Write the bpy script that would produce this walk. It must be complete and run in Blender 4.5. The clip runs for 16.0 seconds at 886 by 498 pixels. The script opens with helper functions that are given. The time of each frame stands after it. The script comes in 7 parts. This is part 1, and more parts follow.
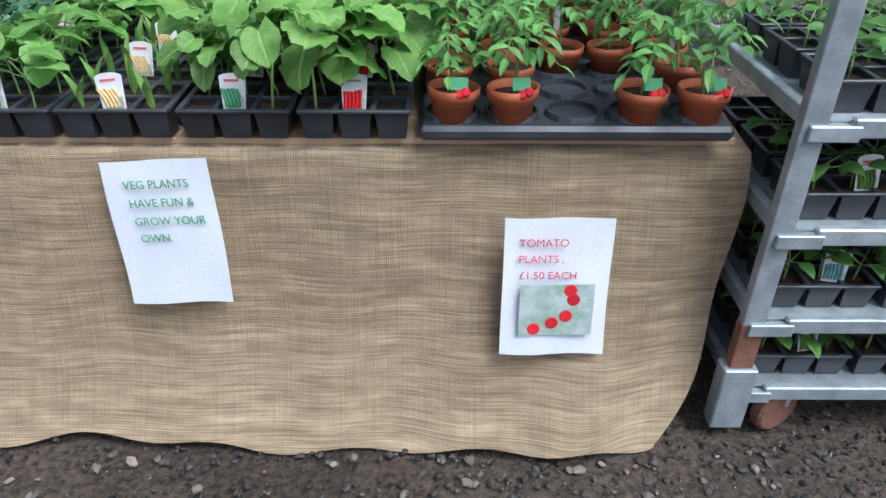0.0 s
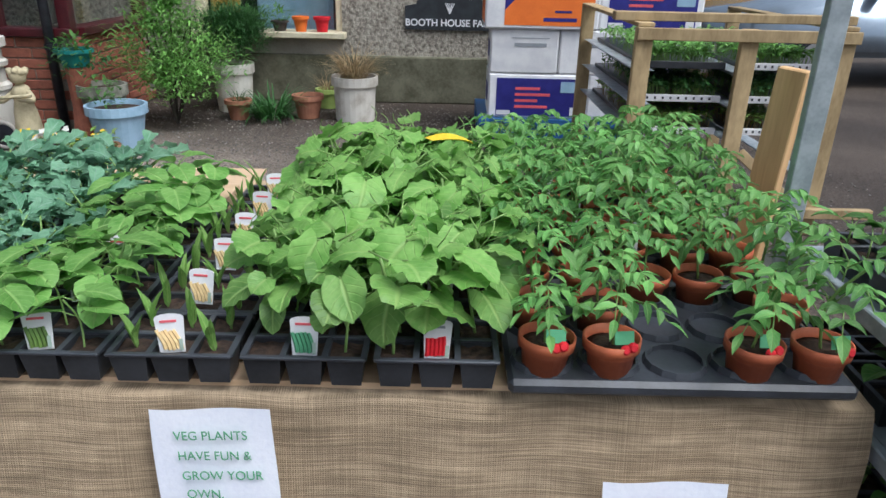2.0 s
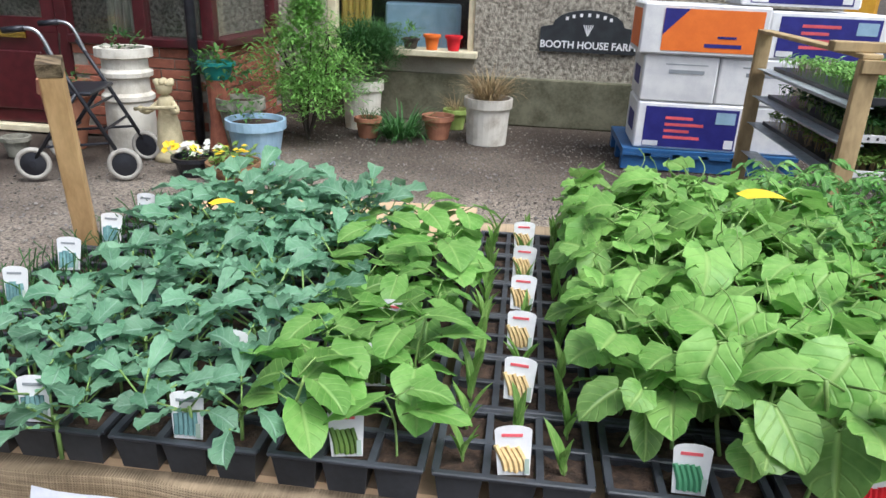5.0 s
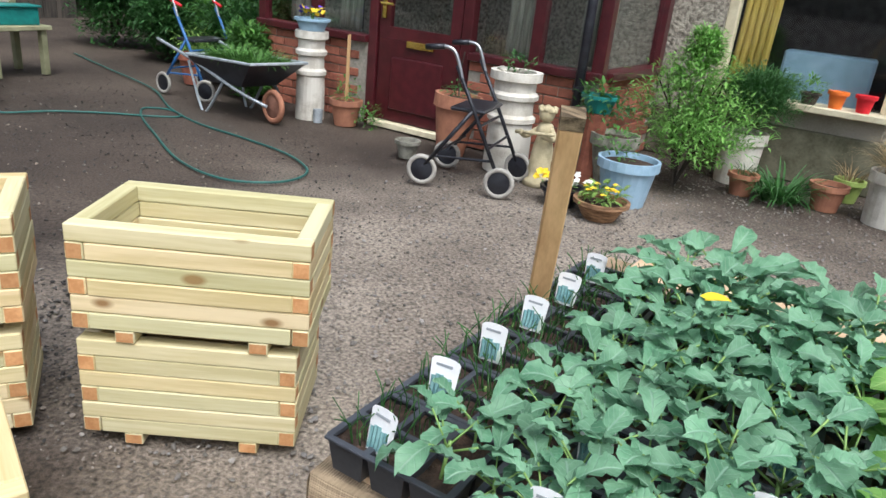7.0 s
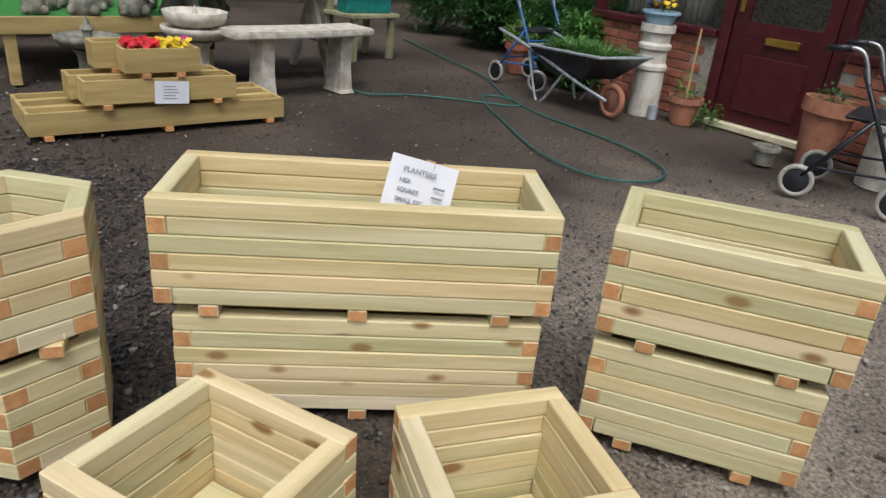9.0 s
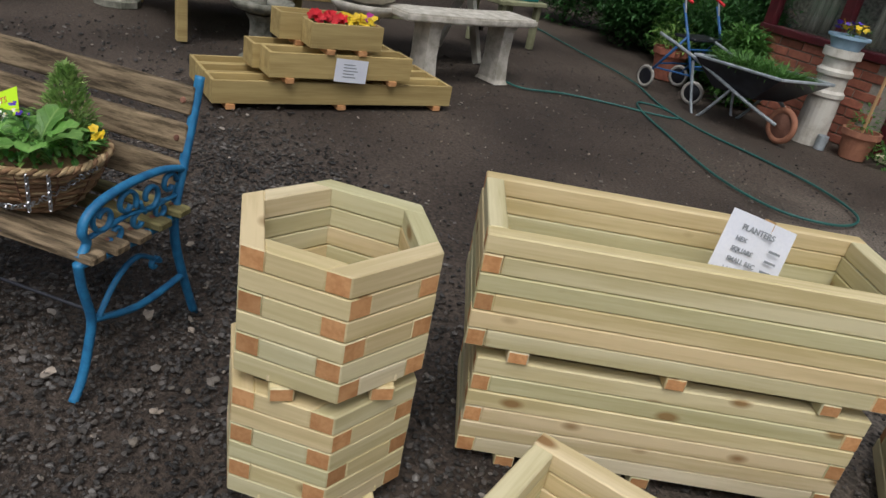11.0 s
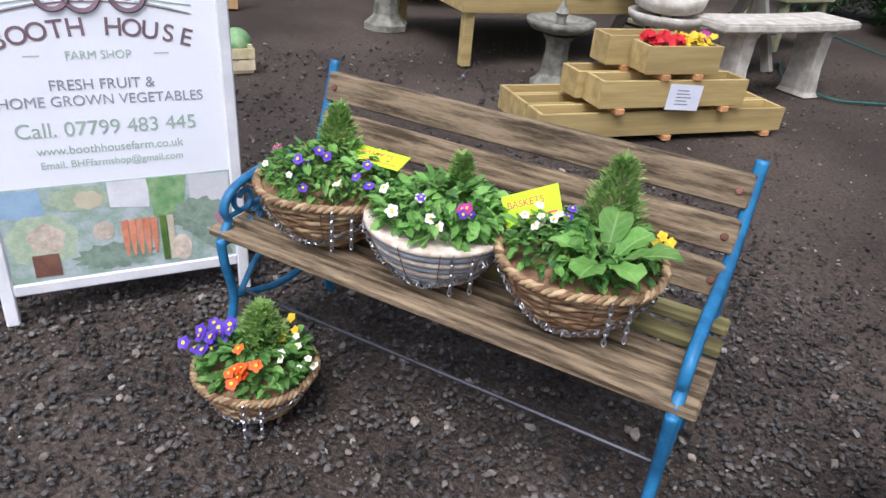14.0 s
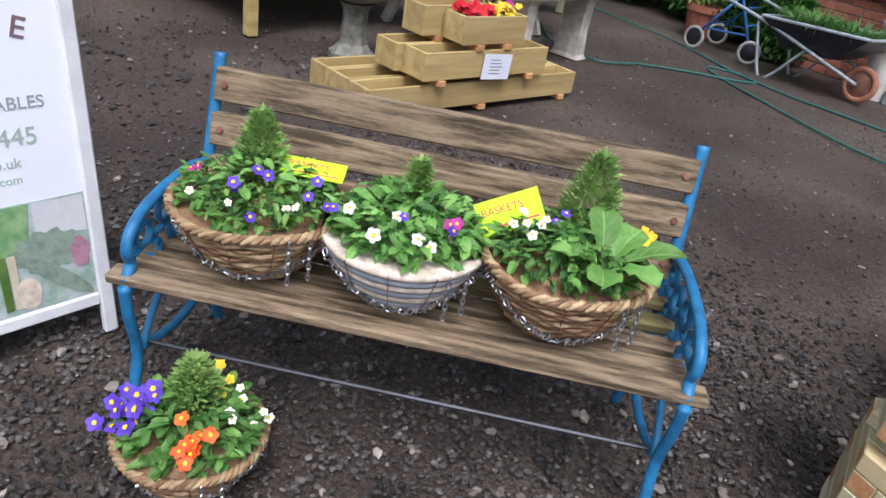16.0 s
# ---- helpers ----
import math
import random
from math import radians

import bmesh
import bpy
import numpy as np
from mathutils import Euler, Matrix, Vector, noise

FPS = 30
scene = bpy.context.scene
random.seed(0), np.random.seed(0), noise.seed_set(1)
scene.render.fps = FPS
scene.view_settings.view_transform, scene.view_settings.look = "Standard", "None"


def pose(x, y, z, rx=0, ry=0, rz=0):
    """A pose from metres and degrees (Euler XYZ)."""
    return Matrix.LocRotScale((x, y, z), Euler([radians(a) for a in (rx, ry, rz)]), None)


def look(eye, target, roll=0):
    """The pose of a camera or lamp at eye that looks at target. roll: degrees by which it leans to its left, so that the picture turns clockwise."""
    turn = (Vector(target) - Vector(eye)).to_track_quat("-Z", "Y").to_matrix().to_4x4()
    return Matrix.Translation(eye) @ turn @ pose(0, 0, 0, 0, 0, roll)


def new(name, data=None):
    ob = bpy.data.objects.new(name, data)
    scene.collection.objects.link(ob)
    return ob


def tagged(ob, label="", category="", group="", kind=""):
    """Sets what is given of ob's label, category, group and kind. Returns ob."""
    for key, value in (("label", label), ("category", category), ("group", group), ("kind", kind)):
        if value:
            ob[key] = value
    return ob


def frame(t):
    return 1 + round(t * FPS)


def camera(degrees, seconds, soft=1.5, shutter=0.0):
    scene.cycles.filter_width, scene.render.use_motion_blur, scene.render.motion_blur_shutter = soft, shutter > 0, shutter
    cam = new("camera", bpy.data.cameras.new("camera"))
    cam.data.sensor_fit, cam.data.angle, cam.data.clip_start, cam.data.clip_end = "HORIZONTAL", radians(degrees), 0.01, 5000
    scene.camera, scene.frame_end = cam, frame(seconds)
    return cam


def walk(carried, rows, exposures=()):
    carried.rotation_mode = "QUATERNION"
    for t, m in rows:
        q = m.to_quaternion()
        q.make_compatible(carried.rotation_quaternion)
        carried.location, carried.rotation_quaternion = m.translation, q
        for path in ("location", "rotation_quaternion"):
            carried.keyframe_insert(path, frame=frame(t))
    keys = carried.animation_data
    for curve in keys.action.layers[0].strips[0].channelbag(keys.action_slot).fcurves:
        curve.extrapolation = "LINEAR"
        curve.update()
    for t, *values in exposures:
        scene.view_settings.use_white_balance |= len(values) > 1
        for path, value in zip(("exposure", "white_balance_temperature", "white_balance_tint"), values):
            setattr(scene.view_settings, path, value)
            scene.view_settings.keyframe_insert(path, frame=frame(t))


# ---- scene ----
cam = camera(64.5, 16.0)
METRES, EYE, TILT, LEAN, TURN = 4.6, 1.145, -32.5, -0.2, 0.0
ROWS = [
    (0.0, 0.0, 0.0, 0.0, 0.0, 0.0, -0.0),
    (0.5, -0.0037, 0.0002, 0.0049, 0.38, 1.63, 0.05),
    (1.0, -0.01, 0.0029, 0.0144, 0.9, 3.69, -0.12),
    (1.5, -0.0245, 0.0064, 0.0316, 0.37, 6.75, -1.17),
    (2.0, -0.0337, 0.0229, 0.0506, -0.23, 9.8, -1.09),
    (2.5, -0.0393, 0.0554, 0.0666, -0.65, 11.41, -1.57),
    (3.0, -0.0574, 0.0732, 0.0765, 1.47, 9.97, -2.16),
    (5.5, -0.1466, 0.0739, 0.0784, 6.7, 10.82, -7.04),
    (6.0, -0.1588, 0.0881, 0.0814, 11.82, 9.0, -10.03),
    (6.5, -0.1876, 0.0998, 0.0912, 16.48, 8.46, -19.45),
    (7.0, -0.2249, 0.0899, 0.0929, 26.48, 7.68, -22.1),
    (7.5, -0.2687, 0.0652, 0.0817, 33.23, 7.75, -21.07),
    (8.0, -0.3076, 0.0465, 0.0632, 38.47, 4.14, -24.72),
    (8.5, -0.3338, 0.0269, 0.0473, 44.01, 0.24, -27.7),
    (11.0, -0.4836, -0.0738, -0.0175, 51.75, -6.93, -36.91),
    (11.5, -0.5145, -0.0984, -0.0312, 58.13, -8.3, -39.36),
    (12.0, -0.5443, -0.1355, -0.055, 61.32, -8.86, -37.18),
    (12.5, -0.5772, -0.1491, -0.0687, 64.8, -10.42, -37.51),
    (13.0, -0.6219, -0.1482, -0.0775, 68.44, -13.64, -37.79),
    (13.5, -0.6476, -0.1598, -0.0881, 73.49, -19.15, -39.03),
    (14.0, -0.6597, -0.1891, -0.1019, 66.91, -16.37, -35.04),
    (14.5, -0.6722, -0.2029, -0.1165, 60.72, -15.08, -33.49),
    (15.0, -0.7056, -0.2139, -0.1289, 55.95, -13.5, -35.16),
    (15.5, -0.7315, -0.2252, -0.134, 48.74, -9.9, -35.8),
    (16.0, -0.7406, -0.2453, -0.142, 41.29, -5.26, -32.34),
]
walk(cam, [(t, pose(0, 0, EYE, TILT, LEAN, TURN) @ pose(METRES * x, METRES * y, METRES * z, 90 + pitch, roll, yaw)) for t, x, y, z, yaw, pitch, roll in ROWS],
     exposures=((0.0, 0.58, 5500, 7), (2.5, 0.42, 5800, 8), (5.5, 0.75, 5900, 8), (7.5, 0.7, 6000, 8), (8.5, 0.3, 6150, 9), (11.0, -0.25, 6150, 9), (13.5, 0.52, 5750, 15), (16.0, 0.57, 5750, 15)))

# ---- world and sun: bright overcast ----
world = bpy.data.worlds.new("sky")
scene.world = world
world.use_nodes = True
wn = world.node_tree.nodes
sky = wn.new("ShaderNodeTexSky")
sky.sky_type, sky.sun_disc = "NISHITA", False
sky.sun_elevation, sky.sun_rotation = radians(60), radians(130)
sky.air_density, sky.dust_density, sky.ozone_density = 1.0, 6.0, 0.4
haze = wn.new("ShaderNodeHueSaturation")
haze.inputs["Saturation"].default_value = 0.5
world.node_tree.links.new(sky.outputs[0], haze.inputs["Color"])
world.node_tree.links.new(haze.outputs[0], wn["Background"].inputs["Color"])
wn["Background"].inputs["Strength"].default_value = 0.11
sun = new("sun", bpy.data.lights.new("sun", "SUN"))
sun.data.energy, sun.data.angle, sun.data.color = 1.5, radians(30), (1.0, 0.97, 0.93)
sun.matrix_world = look((0, 0, 30), (-13, 11, 0))


# ---- materials ----
def mat(name, c1, c2=None, rough=0.7, metal=0.0, scale=12.0, fine=120.0, bump=0.15, stretch=(1, 1, 1), vary=0.12, dist=0.004, spec=0.4, trans=0.0, pos=(0.35, 0.65)):
    m = bpy.data.materials.new(name)
    m.use_nodes = True
    N, L = m.node_tree.nodes, m.node_tree.links
    b = N["Principled BSDF"]
    c2 = c2 or tuple(v * 0.6 for v in c1)
    tc, mp = N.new("ShaderNodeTexCoord"), N.new("ShaderNodeMapping")
    mp.inputs["Scale"].default_value = stretch
    info = N.new("ShaderNodeObjectInfo")
    off = N.new("ShaderNodeVectorMath")
    off.operation = "MULTIPLY_ADD"
    L.new(info.outputs["Random"], off.inputs[0])
    off.inputs[1].default_value = (7.1, 3.3, 5.7)
    L.new(tc.outputs["Object"], off.inputs[2])
    L.new(off.outputs[0], mp.inputs["Vector"])
    n1, n2 = N.new("ShaderNodeTexNoise"), N.new("ShaderNodeTexNoise")
    n1.inputs["Scale"].default_value, n2.inputs["Scale"].default_value = scale, fine
    n1.inputs["Detail"].default_value, n2.inputs["Detail"].default_value = 6, 4
    for n in (n1, n2):
        L.new(mp.outputs[0], n.inputs["Vector"])
    add = N.new("ShaderNodeMath")
    add.operation = "MULTIPLY_ADD"
    L.new(n2.outputs["Fac"], add.inputs[0])
    add.inputs[1].default_value = 0.35
    sub = N.new("ShaderNodeMath")
    sub.operation = "SUBTRACT"
    L.new(n1.outputs["Fac"], sub.inputs[0])
    sub.inputs[1].default_value = 0.17
    L.new(sub.outputs[0], add.inputs[2])
    ramp = N.new("ShaderNodeValToRGB")
    ramp.color_ramp.elements[0].position, ramp.color_ramp.elements[1].position = pos
    ramp.color_ramp.elements[0].color, ramp.color_ramp.elements[1].color = (*c2, 1), (*c1, 1)
    L.new(add.outputs[0], ramp.inputs["Fac"])
    hsv = N.new("ShaderNodeHueSaturation")
    mr = N.new("ShaderNodeMapRange")
    mr.inputs["To Min"].default_value, mr.inputs["To Max"].default_value = 1 - vary, 1 + vary
    L.new(info.outputs["Random"], mr.inputs["Value"])
    L.new(mr.outputs[0], hsv.inputs["Value"])
    L.new(ramp.outputs["Color"], hsv.inputs["Color"])
    L.new(hsv.outputs["Color"], b.inputs["Base Color"])
    b.inputs["Roughness"].default_value, b.inputs["Metallic"].default_value = rough, metal
    b.inputs["Specular IOR Level"].default_value = spec
    if trans:
        b.inputs["Transmission Weight"].default_value = trans
    if bump:
        bp = N.new("ShaderNodeBump")
        bp.inputs["Strength"].default_value, bp.inputs["Distance"].default_value = bump, dist
        L.new(add.outputs[0], bp.inputs["Height"])
        L.new(bp.outputs[0], b.inputs["Normal"])
    return m


def leafmat(name, c1, c2):
    """Leaf with island-to-island variation and some light coming through."""
    m = mat(name, c1, c2, rough=0.42, scale=18, fine=90, bump=0.35, vary=0.15, dist=0.003)
    N, L = m.node_tree.nodes, m.node_tree.links
    b, out = N["Principled BSDF"], N["Material Output"]
    geo, h = N.new("ShaderNodeNewGeometry"), N.new("ShaderNodeHueSaturation")
    mr = N.new("ShaderNodeMapRange")
    mr.inputs["To Min"].default_value, mr.inputs["To Max"].default_value = 0.72, 1.3
    L.new(geo.outputs["Random Per Island"], mr.inputs["Value"])
    L.new(mr.outputs[0], h.inputs["Value"])
    L.new(b.inputs["Base Color"].links[0].from_socket, h.inputs["Color"])
    L.new(h.outputs[0], b.inputs["Base Color"])
    # pale midrib and side veins along the blade
    uv, sep = N.new("ShaderNodeUVMap"), N.new("ShaderNodeSeparateXYZ")
    uv.uv_map = "leaf"
    L.new(uv.outputs[0], sep.inputs[0])

    def calc(op, a, c, d=None):
        n = N.new("ShaderNodeMath")
        n.operation = op
        for k, v in enumerate((a, c, d)):
            if isinstance(v, (int, float)):
                n.inputs[k].default_value = v
            elif v is not None:
                L.new(v, n.inputs[k])
        return n.outputs[0]

    across = calc("ABSOLUTE", calc("MULTIPLY_ADD", sep.outputs["Y"], 2.0, -1.0), 0)
    rib = N.new("ShaderNodeMapRange")
    rib.inputs["From Min"].default_value, rib.inputs["From Max"].default_value = 0.13, 0.03
    L.new(across, rib.inputs["Value"])
    slant = calc("MULTIPLY_ADD", sep.outputs["X"], 5.0, calc("MULTIPLY", across, -1.7))
    near = calc("ABSOLUTE", calc("SUBTRACT", calc("FRACT", slant, 0), 0.5), 0)
    side = N.new("ShaderNodeMapRange")
    side.inputs["From Min"].default_value, side.inputs["From Max"].default_value = 0.12, 0.02
    side.inputs["To Max"].default_value = 0.45
    L.new(near, side.inputs["Value"])
    vein = calc("MAXIMUM", rib.outputs[0], side.outputs[0])
    pale = N.new("ShaderNodeMix")
    pale.data_type = "RGBA"
    L.new(calc("MULTIPLY", vein, 0.55), pale.inputs["Factor"])
    L.new(h.outputs[0], pale.inputs["A"])
    pale.inputs["B"].default_value = (min(1, c1[0] * 1.7), min(1, c1[1] * 1.35), min(1, c1[2] * 1.7), 1)
    L.new(pale.outputs["Result"], b.inputs["Base Color"])
    quilt = N.new("ShaderNodeBump")
    quilt.invert = True
    quilt.inputs["Strength"].default_value, quilt.inputs["Distance"].default_value = 0.5, 0.004
    L.new(vein, quilt.inputs["Height"])
    L.new(b.inputs["Normal"].links[0].from_socket, quilt.inputs["Normal"])
    L.new(quilt.outputs[0], b.inputs["Normal"])
    tr, mx = N.new("ShaderNodeBsdfTranslucent"), N.new("ShaderNodeMixShader")
    L.new(pale.outputs["Result"], tr.inputs["Color"])
    mx.inputs["Fac"].default_value = 0.34
    L.new(b.outputs[0], mx.inputs[1])
    L.new(tr.outputs[0], mx.inputs[2])
    L.new(mx.outputs[0], out.inputs["Surface"])
    return m


def burlapmat():
    m = mat("burlap", (0.47, 0.36, 0.238), (0.26, 0.193, 0.122), rough=0.95, scale=6, fine=40, bump=0.0, stretch=(0.7, 1, 6), spec=0.1, pos=(0.12, 0.88))
    N, L = m.node_tree.nodes, m.node_tree.links
    b = N["Principled BSDF"]
    tc = N.new("ShaderNodeTexCoord")
    waves = []
    for axis in ("X", "Z"):
        w = N.new("ShaderNodeTexWave")
        w.bands_direction = axis
        w.inputs["Scale"].default_value = 74 if axis == "X" else 82
        w.inputs["Distortion"].default_value, w.inputs["Detail"].default_value, w.inputs["Detail Scale"].default_value = 1.6, 2, 2.5
        L.new(tc.outputs["Object"], w.inputs["Vector"])
        waves.append(w)
    mx = N.new("ShaderNodeMath")
    mx.operation = "MAXIMUM"
    L.new(waves[0].outputs["Fac"], mx.inputs[0])
    L.new(waves[1].outputs["Fac"], mx.inputs[1])
    mr = N.new("ShaderNodeMapRange")
    mr.inputs["To Min"].default_value, mr.inputs["To Max"].default_value = 0.35, 1.12
    L.new(mx.outputs[0], mr.inputs["Value"])
    mul = N.new("ShaderNodeMix")
    mul.data_type, mul.blend_type = "RGBA", "MULTIPLY"
    mul.inputs["Factor"].default_value = 0.5
    L.new(b.inputs["Base Color"].links[0].from_socket, mul.inputs["A"])
    L.new(mr.outputs[0], mul.inputs["B"])
    # thick and thin yarns running both ways
    shade = mul.outputs["Result"]
    for stretch, lo, hi in (((6, 1, 280), 0.7, 1.24), ((280, 1, 6), 0.87, 1.11), ((14, 2, 50), 0.82, 1.15)):
        mp, yarn, rng_, by = N.new("ShaderNodeMapping"), N.new("ShaderNodeTexNoise"), N.new("ShaderNodeMapRange"), N.new("ShaderNodeMix")
        mp.inputs["Scale"].default_value = stretch
        yarn.inputs["Scale"].default_value, yarn.inputs["Detail"].default_value = 1.0, 2
        L.new(tc.outputs["Object"], mp.inputs["Vector"])
        L.new(mp.outputs[0], yarn.inputs["Vector"])
        rng_.inputs["From Min"].default_value, rng_.inputs["From Max"].default_value = 0.3, 0.7
        rng_.inputs["To Min"].default_value, rng_.inputs["To Max"].default_value = lo, hi
        L.new(yarn.outputs["Fac"], rng_.inputs["Value"])
        by.data_type, by.blend_type = "RGBA", "MULTIPLY"
        by.inputs["Factor"].default_value = 1.0
        L.new(shade, by.inputs["A"])
        L.new(rng_.outputs[0], by.inputs["B"])
        shade = by.outputs["Result"]
    L.new(shade, b.inputs["Base Color"])
    bp = N.new("ShaderNodeBump")
    bp.inputs["Strength"].default_value, bp.inputs["Distance"].default_value = 0.5, 0.002
    L.new(mx.outputs[0], bp.inputs["Height"])
    L.new(bp.outputs[0], b.inputs["Normal"])
    return m


def glassmat():
    m = bpy.data.materials.new("window glass")
    m.use_nodes = True
    b = m.node_tree.nodes["Principled BSDF"]
    b.inputs["Base Color"].default_value = (0.9, 0.95, 0.95, 1)
    b.inputs["Roughness"].default_value, b.inputs["Transmission Weight"].default_value, b.inputs["IOR"].default_value = 0.03, 1.0, 1.45
    return m


BURLAP = burlapmat()
GLASS = glassmat()
BLACK = mat("black plastic", (0.045, 0.048, 0.055), (0.025, 0.027, 0.031), rough=0.33, bump=0.08, spec=0.5)
BLACKTRAY = mat("slate plastic", (0.06, 0.066, 0.08), (0.035, 0.038, 0.045), rough=0.38, bump=0.1, spec=0.5)
SOIL = mat("compost", (0.075, 0.045, 0.03), (0.02, 0.013, 0.009), rough=0.95, scale=60, fine=260, bump=1.0, dist=0.006)
TERRA = mat("terracotta plastic", (0.52, 0.14, 0.06), (0.4, 0.1, 0.045), rough=0.5, bump=0.1)
CLAY = mat("clay pot", (0.42, 0.19, 0.11), (0.3, 0.13, 0.08), rough=0.85, bump=0.3)
PAPER = mat("white paper", (0.82, 0.83, 0.88), (0.72, 0.74, 0.82), rough=0.8, scale=5, bump=0.2, dist=0.01, vary=0.02)
BOARDWHITE = mat("glossy white panel", (0.9, 0.91, 0.93), (0.85, 0.87, 0.9), rough=0.35, scale=4, bump=0.03, vary=0.01)
WHITE = mat("white plastic", (0.8, 0.8, 0.8), (0.68, 0.68, 0.7), rough=0.45, bump=0.05)
GREENINK = mat("green ink", (0.12, 0.4, 0.2), (0.1, 0.33, 0.17))
REDINK = mat("red ink", (0.75, 0.12, 0.14), (0.62, 0.1, 0.12))
TEALINK = mat("teal ink", (0.2, 0.36, 0.36), (0.12, 0.26, 0.27), scale=60)
GREYINK = mat("grey ink", (0.3, 0.32, 0.34), (0.25, 0.27, 0.29))
PALEINK = mat("pale green ink", (0.42, 0.52, 0.44), (0.38, 0.48, 0.4))
MAROONINK = mat("maroon ink", (0.22, 0.15, 0.17), (0.17, 0.11, 0.13))
BEAN = leafmat("bean leaf", (0.25, 0.47, 0.12), (0.13, 0.32, 0.055))
SQUASH = leafmat("squash leaf", (0.26, 0.46, 0.12), (0.14, 0.31, 0.06))
BRASS = leafmat("brassica leaf", (0.22, 0.41, 0.25), (0.11, 0.26, 0.145))
CORN = leafmat("corn leaf", (0.3, 0.5, 0.13), (0.19, 0.38, 0.08))
TOM = leafmat("tomato leaf", (0.22, 0.45, 0.12), (0.11, 0.3, 0.07))
DARKLEAF = leafmat("dark leaf", (0.07, 0.19, 0.05), (0.03, 0.1, 0.025))
MIDLEAF = leafmat("mid leaf", (0.13, 0.29, 0.06), (0.06, 0.17, 0.035))
LIMELEAF = leafmat("lime leaf", (0.26, 0.4, 0.1), (0.13, 0.26, 0.05))
CONIFER = leafmat("conifer spray", (0.38, 0.54, 0.17), (0.2, 0.36, 0.09))
STRAW = leafmat("straw grass", (0.42, 0.33, 0.17), (0.28, 0.2, 0.1))
STEM = mat("stem", (0.26, 0.4, 0.12), (0.18, 0.3, 0.08), rough=0.5)
PINE = mat("fresh planter wood", (0.71, 0.65, 0.42), (0.55, 0.49, 0.27), rough=0.7, scale=3.5, fine=22, stretch=(0.35, 6, 6), bump=0.3, vary=0.13, pos=(0.36, 0.64))
kn, kl = PINE.node_tree.nodes, PINE.node_tree.links
vor, kmp = kn.new("ShaderNodeTexVoronoi"), kn.new("ShaderNodeMapping")
kmp.inputs["Scale"].default_value = (4.5, 9, 9)
vor.inputs["Scale"].default_value = 1.0
kl.new(kn["Mapping"].inputs["Vector"].links[0].from_socket, kmp.inputs["Vector"])
kl.new(kmp.outputs[0], vor.inputs["Vector"])
krg = kn.new("ShaderNodeMapRange")
krg.inputs["From Min"].default_value, krg.inputs["From Max"].default_value = 0.17, 0.09
kl.new(vor.outputs["Distance"], krg.inputs["Value"])
kmx = kn.new("ShaderNodeMix")
kmx.data_type = "RGBA"
kl.new(krg.outputs[0], kmx.inputs["Factor"])
kl.new(kn["Principled BSDF"].inputs["Base Color"].links[0].from_socket, kmx.inputs["A"])
kmx.inputs["B"].default_value = (0.3, 0.19, 0.08, 1)
kl.new(kmx.outputs["Result"], kn["Principled BSDF"].inputs["Base Color"])
# each bar leans a little to green, straw or pink
tint_, tmix = kn.new("ShaderNodeValToRGB"), kn.new("ShaderNodeMix")
kl.new(kn["Object Info"].outputs["Random"], tint_.inputs["Fac"])
tint_.color_ramp.elements[0].color, tint_.color_ramp.elements[1].color = (0.99, 1.01, 0.93, 1), (1.0, 0.98, 1.12, 1)
for at_, c_ in ((0.3, (1.0, 1.0, 1.0, 1)), (0.62, (1.03, 0.96, 0.88, 1)), (0.84, (0.94, 0.82, 0.73, 1))):
    tint_.color_ramp.elements.new(at_).color = c_
tmix.data_type, tmix.blend_type = "RGBA", "MULTIPLY"
tmix.inputs["Factor"].default_value = 1.0
kl.new(kn["Principled BSDF"].inputs["Base Color"].links[0].from_socket, tmix.inputs["A"])
kl.new(tint_.outputs[0], tmix.inputs["B"])
kl.new(tmix.outputs["Result"], kn["Principled BSDF"].inputs["Base Color"])
ENDGRAIN = mat("planter end grain", (0.6, 0.32, 0.14), (0.48, 0.23, 0.09), rough=0.8, scale=30, vary=0.2)
TREATED = mat("treated trough wood", (0.5, 0.38, 0.16), (0.36, 0.26, 0.1), rough=0.72, scale=3, fine=20, stretch=(6, 0.35, 6), bump=0.25)
RAWWOOD = mat("raw post wood", (0.64, 0.41, 0.2), (0.48, 0.29, 0.13), rough=0.75, scale=4, fine=25, stretch=(6, 6, 0.4), bump=0.3)
FRAMEWOOD = mat("frame wood", (0.46, 0.34, 0.18), (0.28, 0.2, 0.1), rough=0.8, scale=4, fine=25, stretch=(3, 3, 1), bump=0.3)
OLDWOOD = mat("weathered bench slat", (0.3, 0.222, 0.135), (0.06, 0.042, 0.022), rough=0.85, scale=7, fine=55, stretch=(0.9, 9, 9), bump=0.9, pos=(0.36, 0.64))
OLDWOOD2 = mat("mossy bench slat", (0.25, 0.22, 0.09), (0.09, 0.075, 0.03), rough=0.85, scale=4, fine=30, stretch=(0.5, 7, 7), bump=0.6)
WHITEWOOD = mat("flaking white wood", (0.6, 0.58, 0.52), (0.36, 0.33, 0.27), rough=0.8, scale=6, bump=0.3)
GREENWOOD = mat("mossy wood", (0.33, 0.33, 0.2), (0.2, 0.2, 0.11), rough=0.85, scale=6, bump=0.4)
PLY = mat("plywood sheet", (0.62, 0.45, 0.29), (0.54, 0.38, 0.23), rough=0.75, scale=4, fine=20, stretch=(1, 6, 6), bump=0.1)
BLUEIRON = mat("blue painted iron", (0.03, 0.2, 0.4), (0.02, 0.12, 0.26), rough=0.45, scale=25, bump=0.25, vary=0.03)
